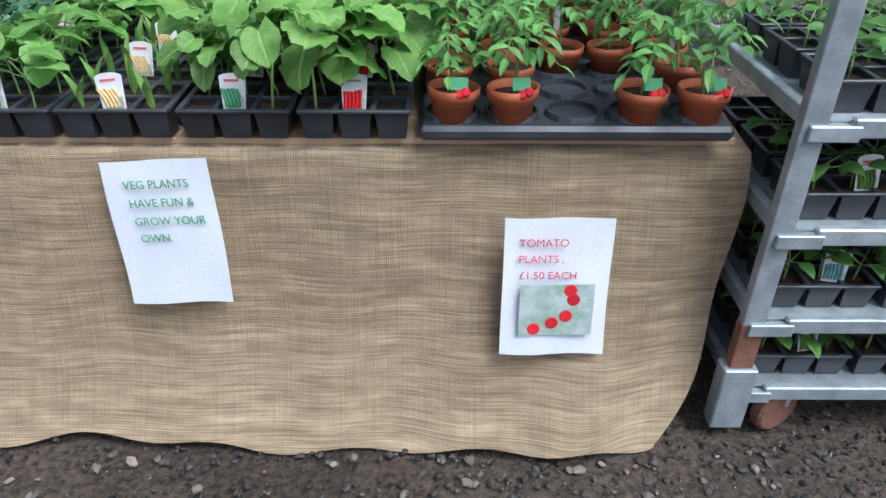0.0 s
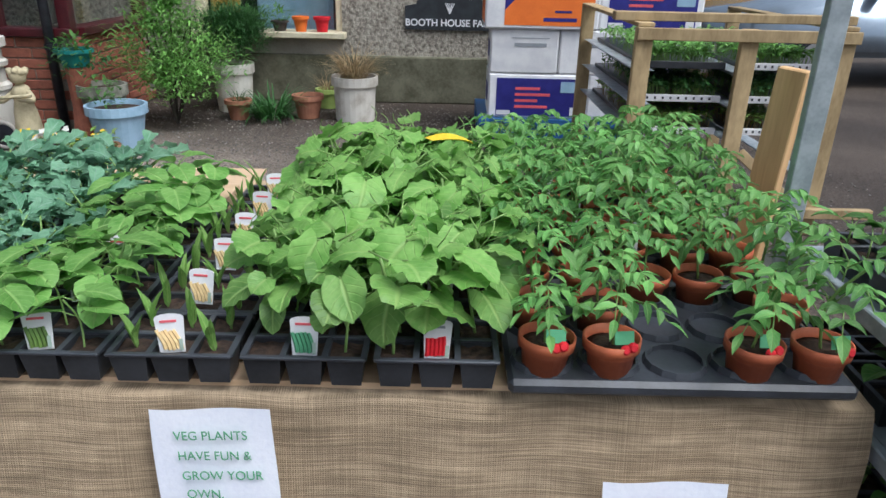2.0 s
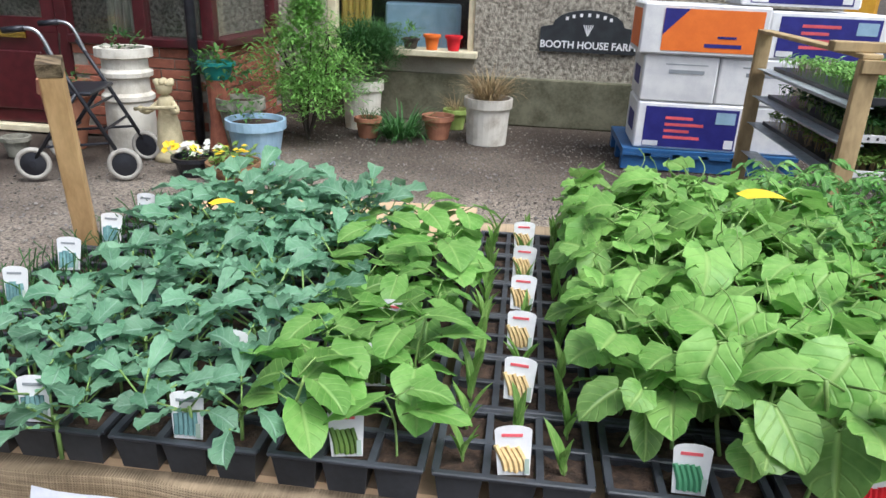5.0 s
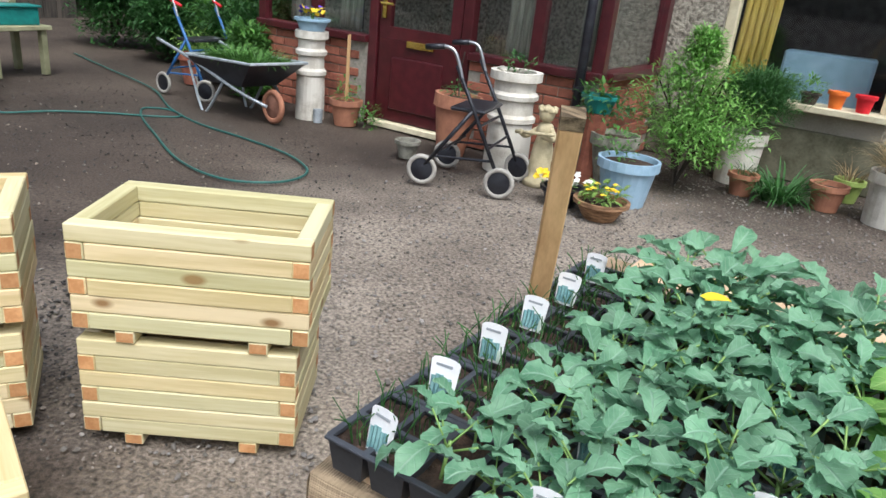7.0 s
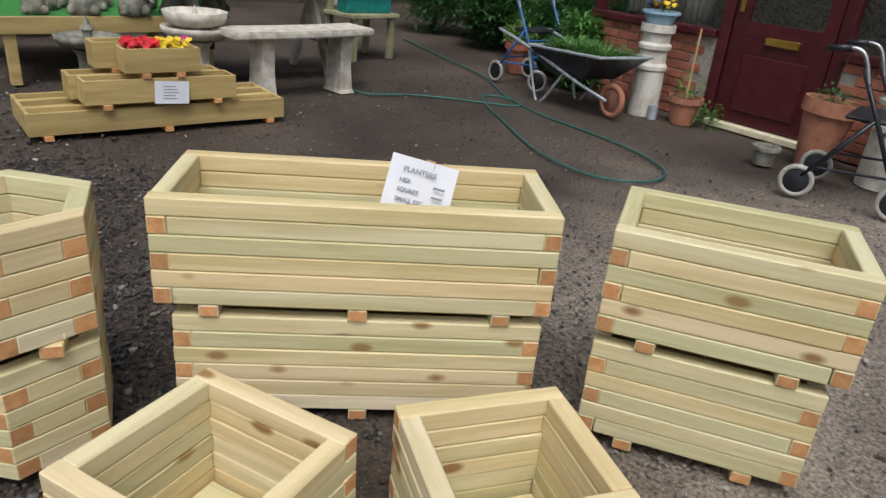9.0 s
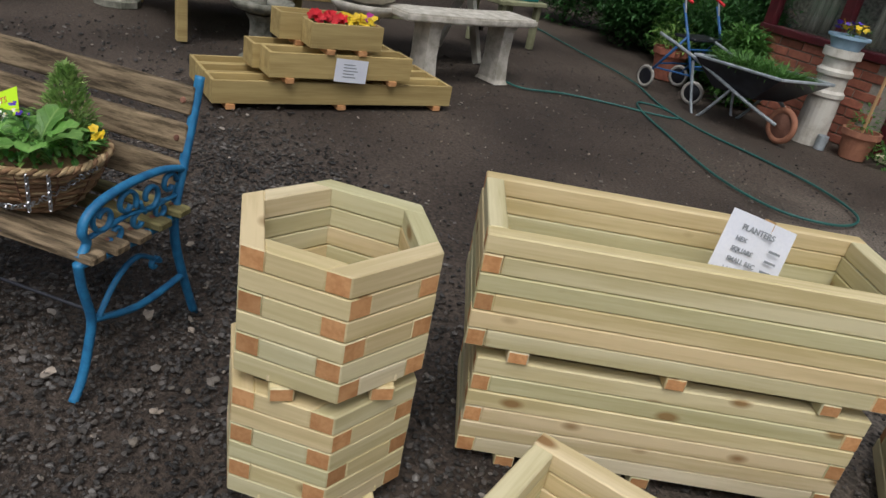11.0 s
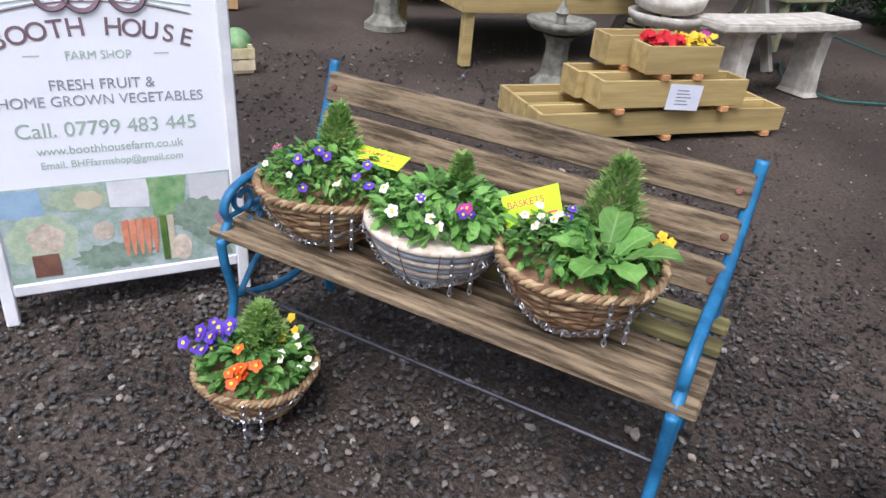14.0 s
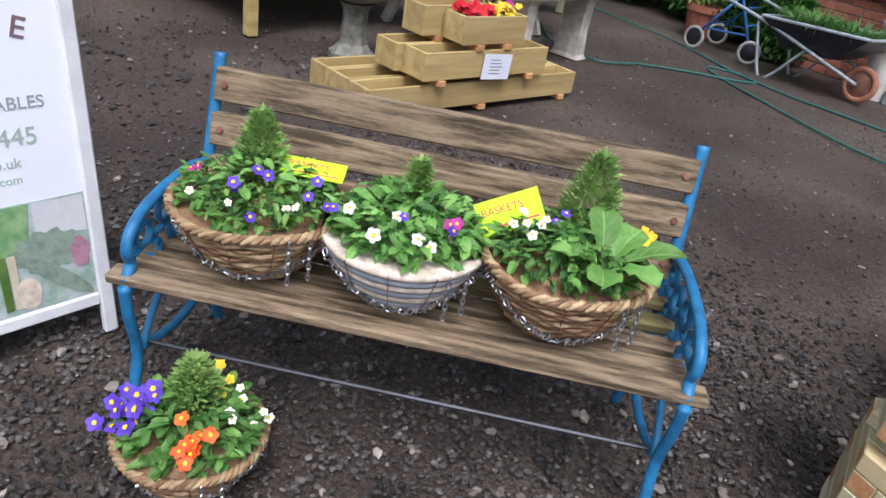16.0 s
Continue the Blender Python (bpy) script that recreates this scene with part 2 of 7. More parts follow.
STEEL = mat("galvanised steel", (0.5, 0.55, 0.58), (0.34, 0.38, 0.41), rough=0.42, metal=0.35, scale=20, bump=0.1)
CHROME = mat("chrome chain", (0.55, 0.56, 0.58), (0.38, 0.39, 0.41), rough=0.38, metal=1.0)
RUST = mat("rusty steel", (0.25, 0.12, 0.08), (0.14, 0.06, 0.04), rough=0.8, bump=0.4)
STONE = mat("cast stone", (0.64, 0.6, 0.53), (0.4, 0.37, 0.3), rough=0.9, scale=14, bump=0.5, dist=0.008)
GREYSTONE = mat("mossy grey stone", (0.3, 0.29, 0.24), (0.13, 0.13, 0.1), rough=0.95, scale=16, bump=0.6, dist=0.01)
CREAMSTONE = mat("cream stone", (0.6, 0.52, 0.33), (0.42, 0.36, 0.22), rough=0.85, scale=16, bump=0.3)
WHITEPOT = mat("white painted clay", (0.66, 0.63, 0.56), (0.42, 0.38, 0.31), rough=0.75, scale=9, bump=0.4, pos=(0.25, 0.55))
MAROON = mat("maroon paint", (0.075, 0.012, 0.016), (0.05, 0.008, 0.011), rough=0.3, bump=0.05, spec=0.5)
BRICK = mat("red brick", (0.36, 0.13, 0.08), (0.24, 0.085, 0.055), rough=0.9, scale=20, bump=0.5, vary=0.25)
MORTAR = mat("mortar", (0.36, 0.33, 0.28), (0.26, 0.24, 0.2), rough=0.95, scale=40, bump=0.5)
RENDERWALL = mat("pebbledash", (0.4, 0.365, 0.3), (0.12, 0.105, 0.085), rough=0.95, scale=34, fine=110, bump=1.0, dist=0.02, pos=(0.3, 0.62))
SMOOTHWALL = mat("grey render", (0.42, 0.39, 0.33), (0.28, 0.26, 0.21), rough=0.92, scale=3, fine=60, bump=0.3)
MOSSWALL = mat("damp mossy plinth", (0.2, 0.19, 0.13), (0.09, 0.09, 0.055), rough=0.95, scale=5, fine=50, bump=0.6)
CREAM = mat("cream paint", (0.7, 0.64, 0.46), (0.56, 0.5, 0.34), rough=0.6)
BRASSM = mat("brass", (0.8, 0.58, 0.16), (0.65, 0.45, 0.1), rough=0.25, metal=1.0)
# near-black: the shade of unlit insides is put into this colour
DARK = mat("near-black unlit interior", (0.05, 0.05, 0.055), (0.02, 0.02, 0.024), rough=0.9)
CURTAIN = mat("grey net curtain", (0.36, 0.36, 0.3), (0.2, 0.2, 0.16), rough=0.9, scale=8, stretch=(6, 6, 0.4))
OCHRE = mat("ochre curtain", (0.55, 0.4, 0.1), (0.36, 0.25, 0.05), rough=0.9, stretch=(9, 9, 0.4))
SIGN = mat("black slate sign", (0.03, 0.035, 0.04), (0.02, 0.022, 0.026), rough=0.5)
RUBBER = mat("grey tyre", (0.42, 0.4, 0.36), (0.3, 0.28, 0.25), rough=0.8)
DARKMETAL = mat("dark painted tube", (0.035, 0.037, 0.045), (0.02, 0.02, 0.026), rough=0.35, metal=0.3)
ROLBLUE = mat("blue painted tube", (0.04, 0.14, 0.35), (0.03, 0.1, 0.25), rough=0.35)
HOSE = mat("green hose", (0.03, 0.13, 0.11), (0.02, 0.09, 0.08), rough=0.4)
STRAWWEAVE = mat("pale straw strand", (0.5, 0.36, 0.2), (0.24, 0.16, 0.08), rough=0.85, scale=20, fine=90, bump=0.6)
WICKER = mat("woven wicker", (0.36, 0.21, 0.11), (0.13, 0.07, 0.035), rough=0.8, scale=14, fine=80, stretch=(1, 1, 5), bump=0.7)
GREYWEAVE = mat("grey rope weave", (0.32, 0.35, 0.4), (0.24, 0.26, 0.3), rough=0.85, scale=40, bump=0.5)
CREAMWEAVE = mat("cream rope weave", (0.76, 0.66, 0.54), (0.52, 0.43, 0.33), rough=0.85, scale=40, bump=0.5)
FELT = mat("green baize", (0.02, 0.17, 0.06), (0.012, 0.11, 0.04), rough=1.0, scale=60, bump=0.4)
TURF = mat("artificial turf", (0.06, 0.27, 0.06), (0.03, 0.17, 0.03), rough=1.0, scale=90, bump=0.9)
TEAL = mat("teal plastic", (0.02, 0.2, 0.18), (0.015, 0.14, 0.13), rough=0.4)
PALEBLUE = mat("pale blue plastic", (0.36, 0.52, 0.66), (0.28, 0.43, 0.56), rough=0.4)
LIMEPOT = mat("lime pot", (0.42, 0.55, 0.16), (0.34, 0.46, 0.12), rough=0.4)
ORANGE = mat("orange card", (0.85, 0.2, 0.03), (0.78, 0.17, 0.025), rough=0.5)
NAVY = mat("navy card", (0.03, 0.03, 0.22), (0.02, 0.02, 0.17), rough=0.5)
PURPLE = mat("violet petal", (0.12, 0.06, 0.5), (0.08, 0.03, 0.36), rough=0.6)
YELLOW = mat("yellow petal", (0.85, 0.62, 0.03), (0.75, 0.5, 0.02), rough=0.6)
REDP = mat("red petal", (0.7, 0.02, 0.03), (0.5, 0.01, 0.02), rough=0.6)
ORANGEP = mat("orange petal", (0.85, 0.14, 0.02), (0.7, 0.08, 0.01), rough=0.6)
WHITEP = mat("white petal", (0.85, 0.85, 0.78), (0.75, 0.72, 0.6), rough=0.6)
MAGENTA = mat("magenta petal", (0.45, 0.03, 0.25), (0.3, 0.02, 0.18), rough=0.6)
NEON = mat("fluorescent card", (0.62, 0.95, 0.02), (0.58, 0.9, 0.02), rough=0.6, vary=0.02)
# print colours washed out: glare on the sign board is put into them
PHOTOGREEN = mat("printed green", (0.3, 0.42, 0.33), (0.52, 0.58, 0.58), rough=0.6, scale=24)
PRINTLEAF = mat("glare-washed leaf print", (0.52, 0.6, 0.42), (0.38, 0.48, 0.33), rough=0.6, scale=30)
PRINTDARK = mat("glare-washed dark leaf print", (0.3, 0.38, 0.3), (0.19, 0.27, 0.2), rough=0.6, scale=40)
PRINTCARROT = mat("glare-washed carrot print", (0.78, 0.33, 0.2), (0.66, 0.24, 0.13), rough=0.6, scale=30)
PRINTPINK = mat("glare-washed radish print", (0.55, 0.3, 0.38), (0.42, 0.2, 0.28), rough=0.6, scale=30)
CABBAGE = mat("melon rind", (0.3, 0.45, 0.22), (0.14, 0.3, 0.12), rough=0.6, scale=8, stretch=(4, 4, 0.6))
CARBLUE = mat("grey blue car paint", (0.3, 0.36, 0.43), (0.27, 0.33, 0.4), rough=0.18, metal=0.4, bump=0)
DIGGER = mat("yellow machine paint", (0.7, 0.38, 0.03), (0.6, 0.3, 0.02), rough=0.4)
BARNWOOD = mat("dark barn boards", (0.09, 0.075, 0.06), (0.035, 0.03, 0.025), rough=0.95, scale=4, stretch=(6, 6, 0.4), bump=0.6)
PEB = mat("loose chippings", (0.1, 0.094, 0.088), (0.024, 0.023, 0.022), rough=0.55, scale=6, fine=60, bump=0.3)
PALESTONE = mat("pale chippings", (0.36, 0.33, 0.29), (0.2, 0.18, 0.155), rough=0.85, scale=6, bump=0.3)



def chipmat(m, lo, hi):
    """Every loose stone takes its own shade and a slightly different tint."""
    N, L = m.node_tree.nodes, m.node_tree.links
    b = N["Principled BSDF"]
    geo, ramp, mul = N.new("ShaderNodeNewGeometry"), N.new("ShaderNodeValToRGB"), N.new("ShaderNodeMix")
    L.new(geo.outputs["Random Per Island"], ramp.inputs["Fac"])
    el = ramp.color_ramp.elements
    el[0].color, el[1].color = (lo, lo * 0.96, lo * 0.92, 1), (hi, hi * 0.98, hi * 0.96, 1)
    for at, v, tint in ((0.35, lo + (hi - lo) * 0.16, (1.0, 0.93, 0.85)), (0.65, lo + (hi - lo) * 0.3, (1.0, 1.0, 1.02)), (0.85, lo + (hi - lo) * 0.48, (1.06, 0.94, 0.84))):
        e = el.new(at)
        e.color = (v * tint[0], v * tint[1], v * tint[2], 1)
    mul.data_type, mul.blend_type = "RGBA", "MULTIPLY"
    mul.inputs["Factor"].default_value = 1.0
    L.new(b.inputs["Base Color"].links[0].from_socket, mul.inputs["A"])
    L.new(ramp.outputs[0], mul.inputs["B"])
    L.new(mul.outputs["Result"], b.inputs["Base Color"])
    return m


COB = mat("printed cob", (0.72, 0.55, 0.27), (0.6, 0.42, 0.2), rough=0.6, scale=90)
MIDPEB = mat("grey chippings", (0.25, 0.24, 0.23), (0.14, 0.133, 0.125), rough=0.8, scale=6, fine=60, bump=0.3)


for chip_, lo_, hi_ in ((PEB, 0.42, 2.4), (MIDPEB, 0.85, 1.8), (PALESTONE, 0.6, 1.4)):
    chipmat(chip_, lo_, hi_)


def groundmat():
    m = mat("wet gravelled ground", (0.088, 0.069, 0.056), (0.02, 0.0157, 0.0126), rough=0.75, scale=70, fine=260, bump=0.9, dist=0.012, pos=(0.3, 0.7))
    N, L = m.node_tree.nodes, m.node_tree.links
    b = N["Principled BSDF"]
    tc = N.new("ShaderNodeTexCoord")
    big = N.new("ShaderNodeTexNoise")
    big.inputs["Scale"].default_value, big.inputs["Detail"].default_value = 0.9, 5
    L.new(tc.outputs["Object"], big.inputs["Vector"])
    ramp = N.new("ShaderNodeValToRGB")
    ramp.color_ramp.elements[0].position, ramp.color_ramp.elements[1].position = 0.38, 0.64
    ramp.color_ramp.elements[0].color, ramp.color_ramp.elements[1].color = (0.75, 0.7, 0.66, 1), (1.55, 1.5, 1.42, 1)
    L.new(big.outputs["Fac"], ramp.inputs["Fac"])
    mul = N.new("ShaderNodeMix")
    mul.data_type, mul.blend_type = "RGBA", "MULTIPLY"
    mul.inputs["Factor"].default_value = 1.0
    L.new(b.inputs["Base Color"].links[0].from_socket, mul.inputs["A"])
    L.new(ramp.outputs[0], mul.inputs["B"])
    # drier, paler patch of small gravel behind the table
    at, sep = N.new("ShaderNodeVectorMath"), N.new("ShaderNodeVectorMath")
    at.operation, sep.operation = "DISTANCE", "MULTIPLY_ADD"
    L.new(big.outputs["Color"], sep.inputs[0])
    sep.inputs[1].default_value = (1.6, 1.6, 0)
    L.new(tc.outputs["Object"], sep.inputs[2])
    L.new(sep.outputs[0], at.inputs[0])
    at.inputs[1].default_value = (-1.0, 4.1, 0)
    fall = N.new("ShaderNodeMapRange")
    fall.inputs["From Min"].default_value, fall.inputs["From Max"].default_value = 2.7, 1.5
    L.new(at.outputs["Value"], fall.inputs["Value"])
    dry = N.new("ShaderNodeMix")
    dry.data_type, dry.blend_type = "RGBA", "MULTIPLY"
    dry.inputs["B"].default_value = (3.7, 4.15, 4.4, 1)
    L.new(fall.outputs[0], dry.inputs["Factor"])
    L.new(mul.outputs["Result"], dry.inputs["A"])
    L.new(dry.outputs["Result"], b.inputs["Base Color"])
    return m


GROUND = groundmat()


# ---- building helpers ----
def mesh(name, bm, material, smooth=False):
    me = bpy.data.meshes.new(name)
    bm.to_mesh(me)
    bm.free()
    for m in (material if isinstance(material, (list, tuple)) else [material]):
        me.materials.append(m)
    if smooth:
        me.shade_smooth()
    return me


def part(name, bm, material, parent=None, label="", m=None, smooth=False):
    """Links a bmesh (or a finished mesh) as one mesh object under a thing or part."""
    me = bm if isinstance(bm, bpy.types.Mesh) else mesh(name, bm, material, smooth)
    ob = new(name, me)
    ob.parent = parent
    if m is not None:
        ob.matrix_basis = m
    return tagged(ob, label)


def thing(name, label, category, m=None, group="", kind=""):
    ob = new(name)
    ob.empty_display_size = 0.05
    if m is not None:
        ob.matrix_basis = m
    return tagged(ob, label, category, group, kind)


def single(name, label, category, bm, material, m=None, group="", kind="", smooth=False):
    """A thing that is one mesh."""
    ob = part(name, bm, material, None, "", m, smooth)
    return tagged(ob, label, category, group, kind)


def box(x0, x1, y0, y1, z0, z1, bevel=0.0, bm=None, turn=None):
    bm = bm or bmesh.new()
    m = Matrix.Translation(((x0 + x1) / 2, (y0 + y1) / 2, (z0 + z1) / 2)) @ (turn or Matrix()) @ Matrix.Diagonal((abs(x1 - x0), abs(y1 - y0), abs(z1 - z0), 1))
    made = bmesh.ops.create_cube(bm, size=1, matrix=m)["verts"]
    if bevel:
        edges = list({e for v in made for e in v.link_edges})
        bmesh.ops.bevel(bm, geom=edges, offset=bevel, segments=1, affect="EDGES")
    return bm


def beam(a, b, w, h, bevel=0.0, bm=None):
    """A squared bar from a to b."""
    a, b = Vector(a), Vector(b)
    d = b - a
    bm = bm or bmesh.new()
    q = d.to_track_quat("X", "Z").to_matrix().to_4x4()
    m = Matrix.Translation((a + b) / 2) @ q @ Matrix.Diagonal((d.length, w, h, 1))
    made = bmesh.ops.create_cube(bm, size=1, matrix=m)["verts"]
    if bevel:
        bmesh.ops.bevel(bm, geom=list({e for v in made for e in v.link_edges}), offset=bevel, segments=1, affect="EDGES")
    return bm


def tube(pts, r, n=8, bm=None, closed=False, taper=1.0):
    bm = bm or bmesh.new()
    P = [Vector(p) for p in pts]
    rings = []
    side = None
    for i, p in enumerate(P):
        if closed:
            d = P[(i + 1) % len(P)] - P[i - 1]
        else:
            d = P[min(i + 1, len(P) - 1)] - P[max(i - 1, 0)]
        d = d.normalized() if d.length > 1e-9 else Vector((0, 0, 1))
        if side is None:
            side = d.orthogonal().normalized()
        side = (side - d * side.dot(d))
        side = side.normalized() if side.length > 1e-6 else d.orthogonal().normalized()
        up = d.cross(side)
        rr = r * (1 + (taper - 1) * i / max(1, len(P) - 1))
        rings.append([bm.verts.new(p + rr * (math.cos(2 * math.pi * k / n) * side + math.sin(2 * math.pi * k / n) * up)) for k in range(n)])
    for i in range(len(P) if closed else len(P) - 1):
        a, b = rings[i], rings[(i + 1) % len(P)]
        for k in range(n):
            bm.faces.new((a[k], a[(k + 1) % n], b[(k + 1) % n], b[k]))
    if not closed:
        bm.faces.new(rings[0][::-1])
        bm.faces.new(rings[-1])
    return bm


def spline(pts, k=6):
    """Catmull-Rom points through pts."""
    P = [Vector(p) for p in pts]
    P = [P[0]] + P + [P[-1]]
    out = []
    for i in range(1, len(P) - 2):
        for j in range(k):
            t = j / k
            a, b, c, d = P[i - 1], P[i], P[i + 1], P[i + 2]
            out.append(0.5 * ((2 * b) + (c - a) * t + (2 * a - 5 * b + 4 * c - d) * t * t + (3 * b - a - 3 * c + d) * t ** 3))
    return out + [P[-2]]


def lathe(profile, n=20, bm=None, m=None, wob=0.0):
    bm = bm or bmesh.new()
    m = m or Matrix()
    rings = []
    for r, z in profile:
        rings.append([bm.verts.new(m @ Vector((r * math.cos(2 * math.pi * k / n) * (1 + wob * math.sin(3.1 * k + z * 40)), r * math.sin(2 * math.pi * k / n) * (1 + wob * math.cos(2.3 * k + z * 31)), z))) for k in range(n)])
    for a, b in zip(rings, rings[1:]):
        for k in range(n):
            bm.faces.new((a[k], a[(k + 1) % n], b[(k + 1) % n], b[k]))
    if profile[0][0] > 1e-4:
        bm.faces.new(rings[0][::-1])
    if profile[-1][0] > 1e-4:
        bm.faces.new(rings[-1])
    return bm


def pot_profile(r, h, foot=0.72, lip=0.012, wall=0.008):
    return [(r * foot, 0), (r * 0.96, h * 0.8), (r + lip, h * 0.8), (r + lip, h), (r - wall, h), (r * foot - wall, 0.012)]


def leaf(bm, m, length, width, droop=0.4, fold=0.25, heart=0.0, nu=6, wavy=0.0, spoon=False):
    """One curved leaf from the origin of m along its x, blade upwards."""
    uvl = bm.loops.layers.uv.get("leaf") or bm.loops.layers.uv.new("leaf")
    rows = []
    ang, x, z = 0.0, 0.0, 0.0
    for i in range(nu + 1):
        u = i / nu
        if spoon:
            w = width * 0.5 * (0.16 + 1.3 * u ** 1.1) * max(0.0, 1 - u ** 3.2) ** 0.6
        elif heart:
            w = width * 0.68 * (u + 0.03) ** 0.33 * max(0.004, 1 - u) ** 0.62
        else:
            w = width * 0.5 * (math.sin(math.pi * min(1, u ** 0.75 * 0.97 + 0.03)) ** 0.8)
        back = -heart * length * 0.16 if i == 0 else 0
        ww = wavy * width * math.sin(i * 2.4 + length * 300)
        rows.append([bm.verts.new(m @ Vector((x + back, w, z + fold * w + ww))), bm.verts.new(m @ Vector((x + back * 0.6, w * 0.5, z + fold * w * 0.3))), bm.verts.new(m @ Vector((x, 0, z - 0.04 * width))),
                     bm.verts.new(m @ Vector((x + back * 0.6, -w * 0.5, z + fold * w * 0.3))), bm.verts.new(m @ Vector((x + back, -w, z + fold * w - ww)))])
        ang -= droop / nu * (0.5 + u)
        x += math.cos(ang) * length / nu
        z += math.sin(ang) * length / nu
    for i, (a, b) in enumerate(zip(rows, rows[1:])):
        for k in range(4):
            f = bm.faces.new((a[k], a[k + 1], b[k + 1], b[k]))
            for loop, (p, q) in zip(f.loops, ((i, k), (i, k + 1), (i + 1, k + 1), (i + 1, k))):
                loop[uvl].uv = (p / nu, q / 4)
    return bm


def aim(p, yaw, pitch, roll=0):
    return Matrix.Translation(p) @ Euler((roll, 0, yaw)).to_matrix().to_4x4() @ Euler((0, -pitch, 0)).to_matrix().to_4x4()


def text(body, size, material, parent, m, name="lettering", thick=0.0006, align="LEFT", bold=0.0):
    cu = bpy.data.curves.new("text", "FONT")
    cu.body, cu.size, cu.extrude, cu.align_x, cu.offset = body, size, thick, align, bold
    ob = bpy.data.objects.new("text", cu)
    scene.collection.objects.link(ob)
    bpy.context.view_layer.update()
    me = bpy.data.meshes.new_from_object(ob.evaluated_get(bpy.context.evaluated_depsgraph_get()))
    bpy.data.objects.remove(ob)
    me.materials.clear()
    me.materials.append(material)
    return part(name, me, None, parent, "", m)


R = random.Random(5)
U = R.uniform


# ---- ground ----
bm = bmesh.new()
xs = [-400, -120, -40] + [-16 + 0.5 * i for i in range(45)] + [12, 40, 120, 400]
grid = [[bm.verts.new((x, y, (0.02 * noise.noise((x * 0.6, y * 0.6, 0)) - 0.008 if abs(x + 4) < 9 and abs(y - 2) < 5 else 0))) for y in [-400, -120, -40, -14] + [-8 + 0.5 * i for i in range(34)] + [12, 40, 120, 400]] for x in xs]
for a, b in zip(grid, grid[1:]):
    for k in range(len(a) - 1):
        bm.faces.new((a[k], b[k], b[k + 1], a[k + 1]))
single("ground", "dark damp yard of trodden earth and gravel", "ground", bm, GROUND, kind="structure", smooth=True)


def chippings(name, label, spots, material, seed):
    """Loose rounded chips, each a squashed and dented icosahedron, joined."""
    rng = np.random.default_rng(seed)
    bm = bmesh.new()
    bmesh.ops.create_icosphere(bm, subdivisions=1, radius=1)
    bm.verts.ensure_lookup_table()
    base = np.array([v.co[:] for v in bm.verts])
    tris = np.array([[v.index for v in f.verts] for f in bm.faces])
    bm.free()
    V, F, o = [], [], 0
    for x0, x1, y0, y1, n, s0, s1 in spots:
        size = s0 + (s1 - s0) * rng.random(n) ** 3.2
        scale = size[:, None] * np.stack([rng.uniform(0.8, 1.35, n), rng.uniform(0.65, 1.0, n), rng.uniform(0.4, 0.75, n)], 1)
        p = base[None] * rng.uniform(0.68, 1.22, (n, len(base), 1)) * scale[:, None]
        tip = rng.uniform(-0.45, 0.45, n)[:, None]
        px, pz = p[..., 0] * np.cos(tip) - p[..., 2] * np.sin(tip), p[..., 0] * np.sin(tip) + p[..., 2] * np.cos(tip)
        yaw = rng.uniform(0, 2 * np.pi, n)[:, None]
        qx, qy = px * np.cos(yaw) - p[..., 1] * np.sin(yaw), px * np.sin(yaw) + p[..., 1] * np.cos(yaw)
        cx, cy = (rng.uniform(x0, x1, n) + rng.normal(0, 0.22, n))[:, None], (rng.uniform(y0, y1, n) + rng.normal(0, 0.22 if y1 - y0 > 1 else 0.05, n))[:, None]
        V.append(np.stack([qx + cx, qy + cy, pz + 0.22 * size[:, None]], 2).reshape(-1, 3))
        F.append((tris[None] + (o + np.arange(n) * len(base))[:, None, None]).reshape(-1, 3))
        o += n * len(base)
    me = bpy.data.meshes.new(name)
    me.from_pydata(np.concatenate(V).tolist(), [], np.concatenate(F).tolist())
    me.materials.append(material)
    return tagged(new(name, me), label, "gravel", kind="stuff")


chippings("gravel", "dark grey loose stone chippings on the yard", [(-5.7, -2.9, -1.9, 0.9, 46000, 0.0028, 0.0125), (-3.6, -2.8, 0.9, 2.2, 1500, 0.003, 0.011), (-1.6, 1.8, 0.5, 1.15, 5000, 0.003, 0.012), (-8, -3.3, 0.8, 4.6, 6500, 0.003, 0.011), (-8, -5, -3, 1, 4500, 0.005, 0.018)], PEB, 3)
chippings("grey_gravel", "dry mid-grey chippings behind the table", [(-3.3, 2.2, 1.3, 6.5, 26000, 0.003, 0.012)], MIDPEB, 6)
chippings("pale_gravel", "scattered pale stone chippings on the yard", [(-5.4, -3.1, -1.9, 0.6, 600, 0.003, 0.019), (-1.4, 1.5, 0.6, 1.0, 300, 0.003, 0.016), (-7, -3.0, 0.8, 4.4, 500, 0.004, 0.013), (-3.2, -0.6, 2.4, 5.0, 1500, 0.003, 0.009), (-8, -5, -3, 1, 150, 0.005, 0.018)], PALESTONE, 4)

# ---- house ----
def wallbox(name, label, b, material, category="wall"):
    return single(name, label, category, b, material, kind="structure")


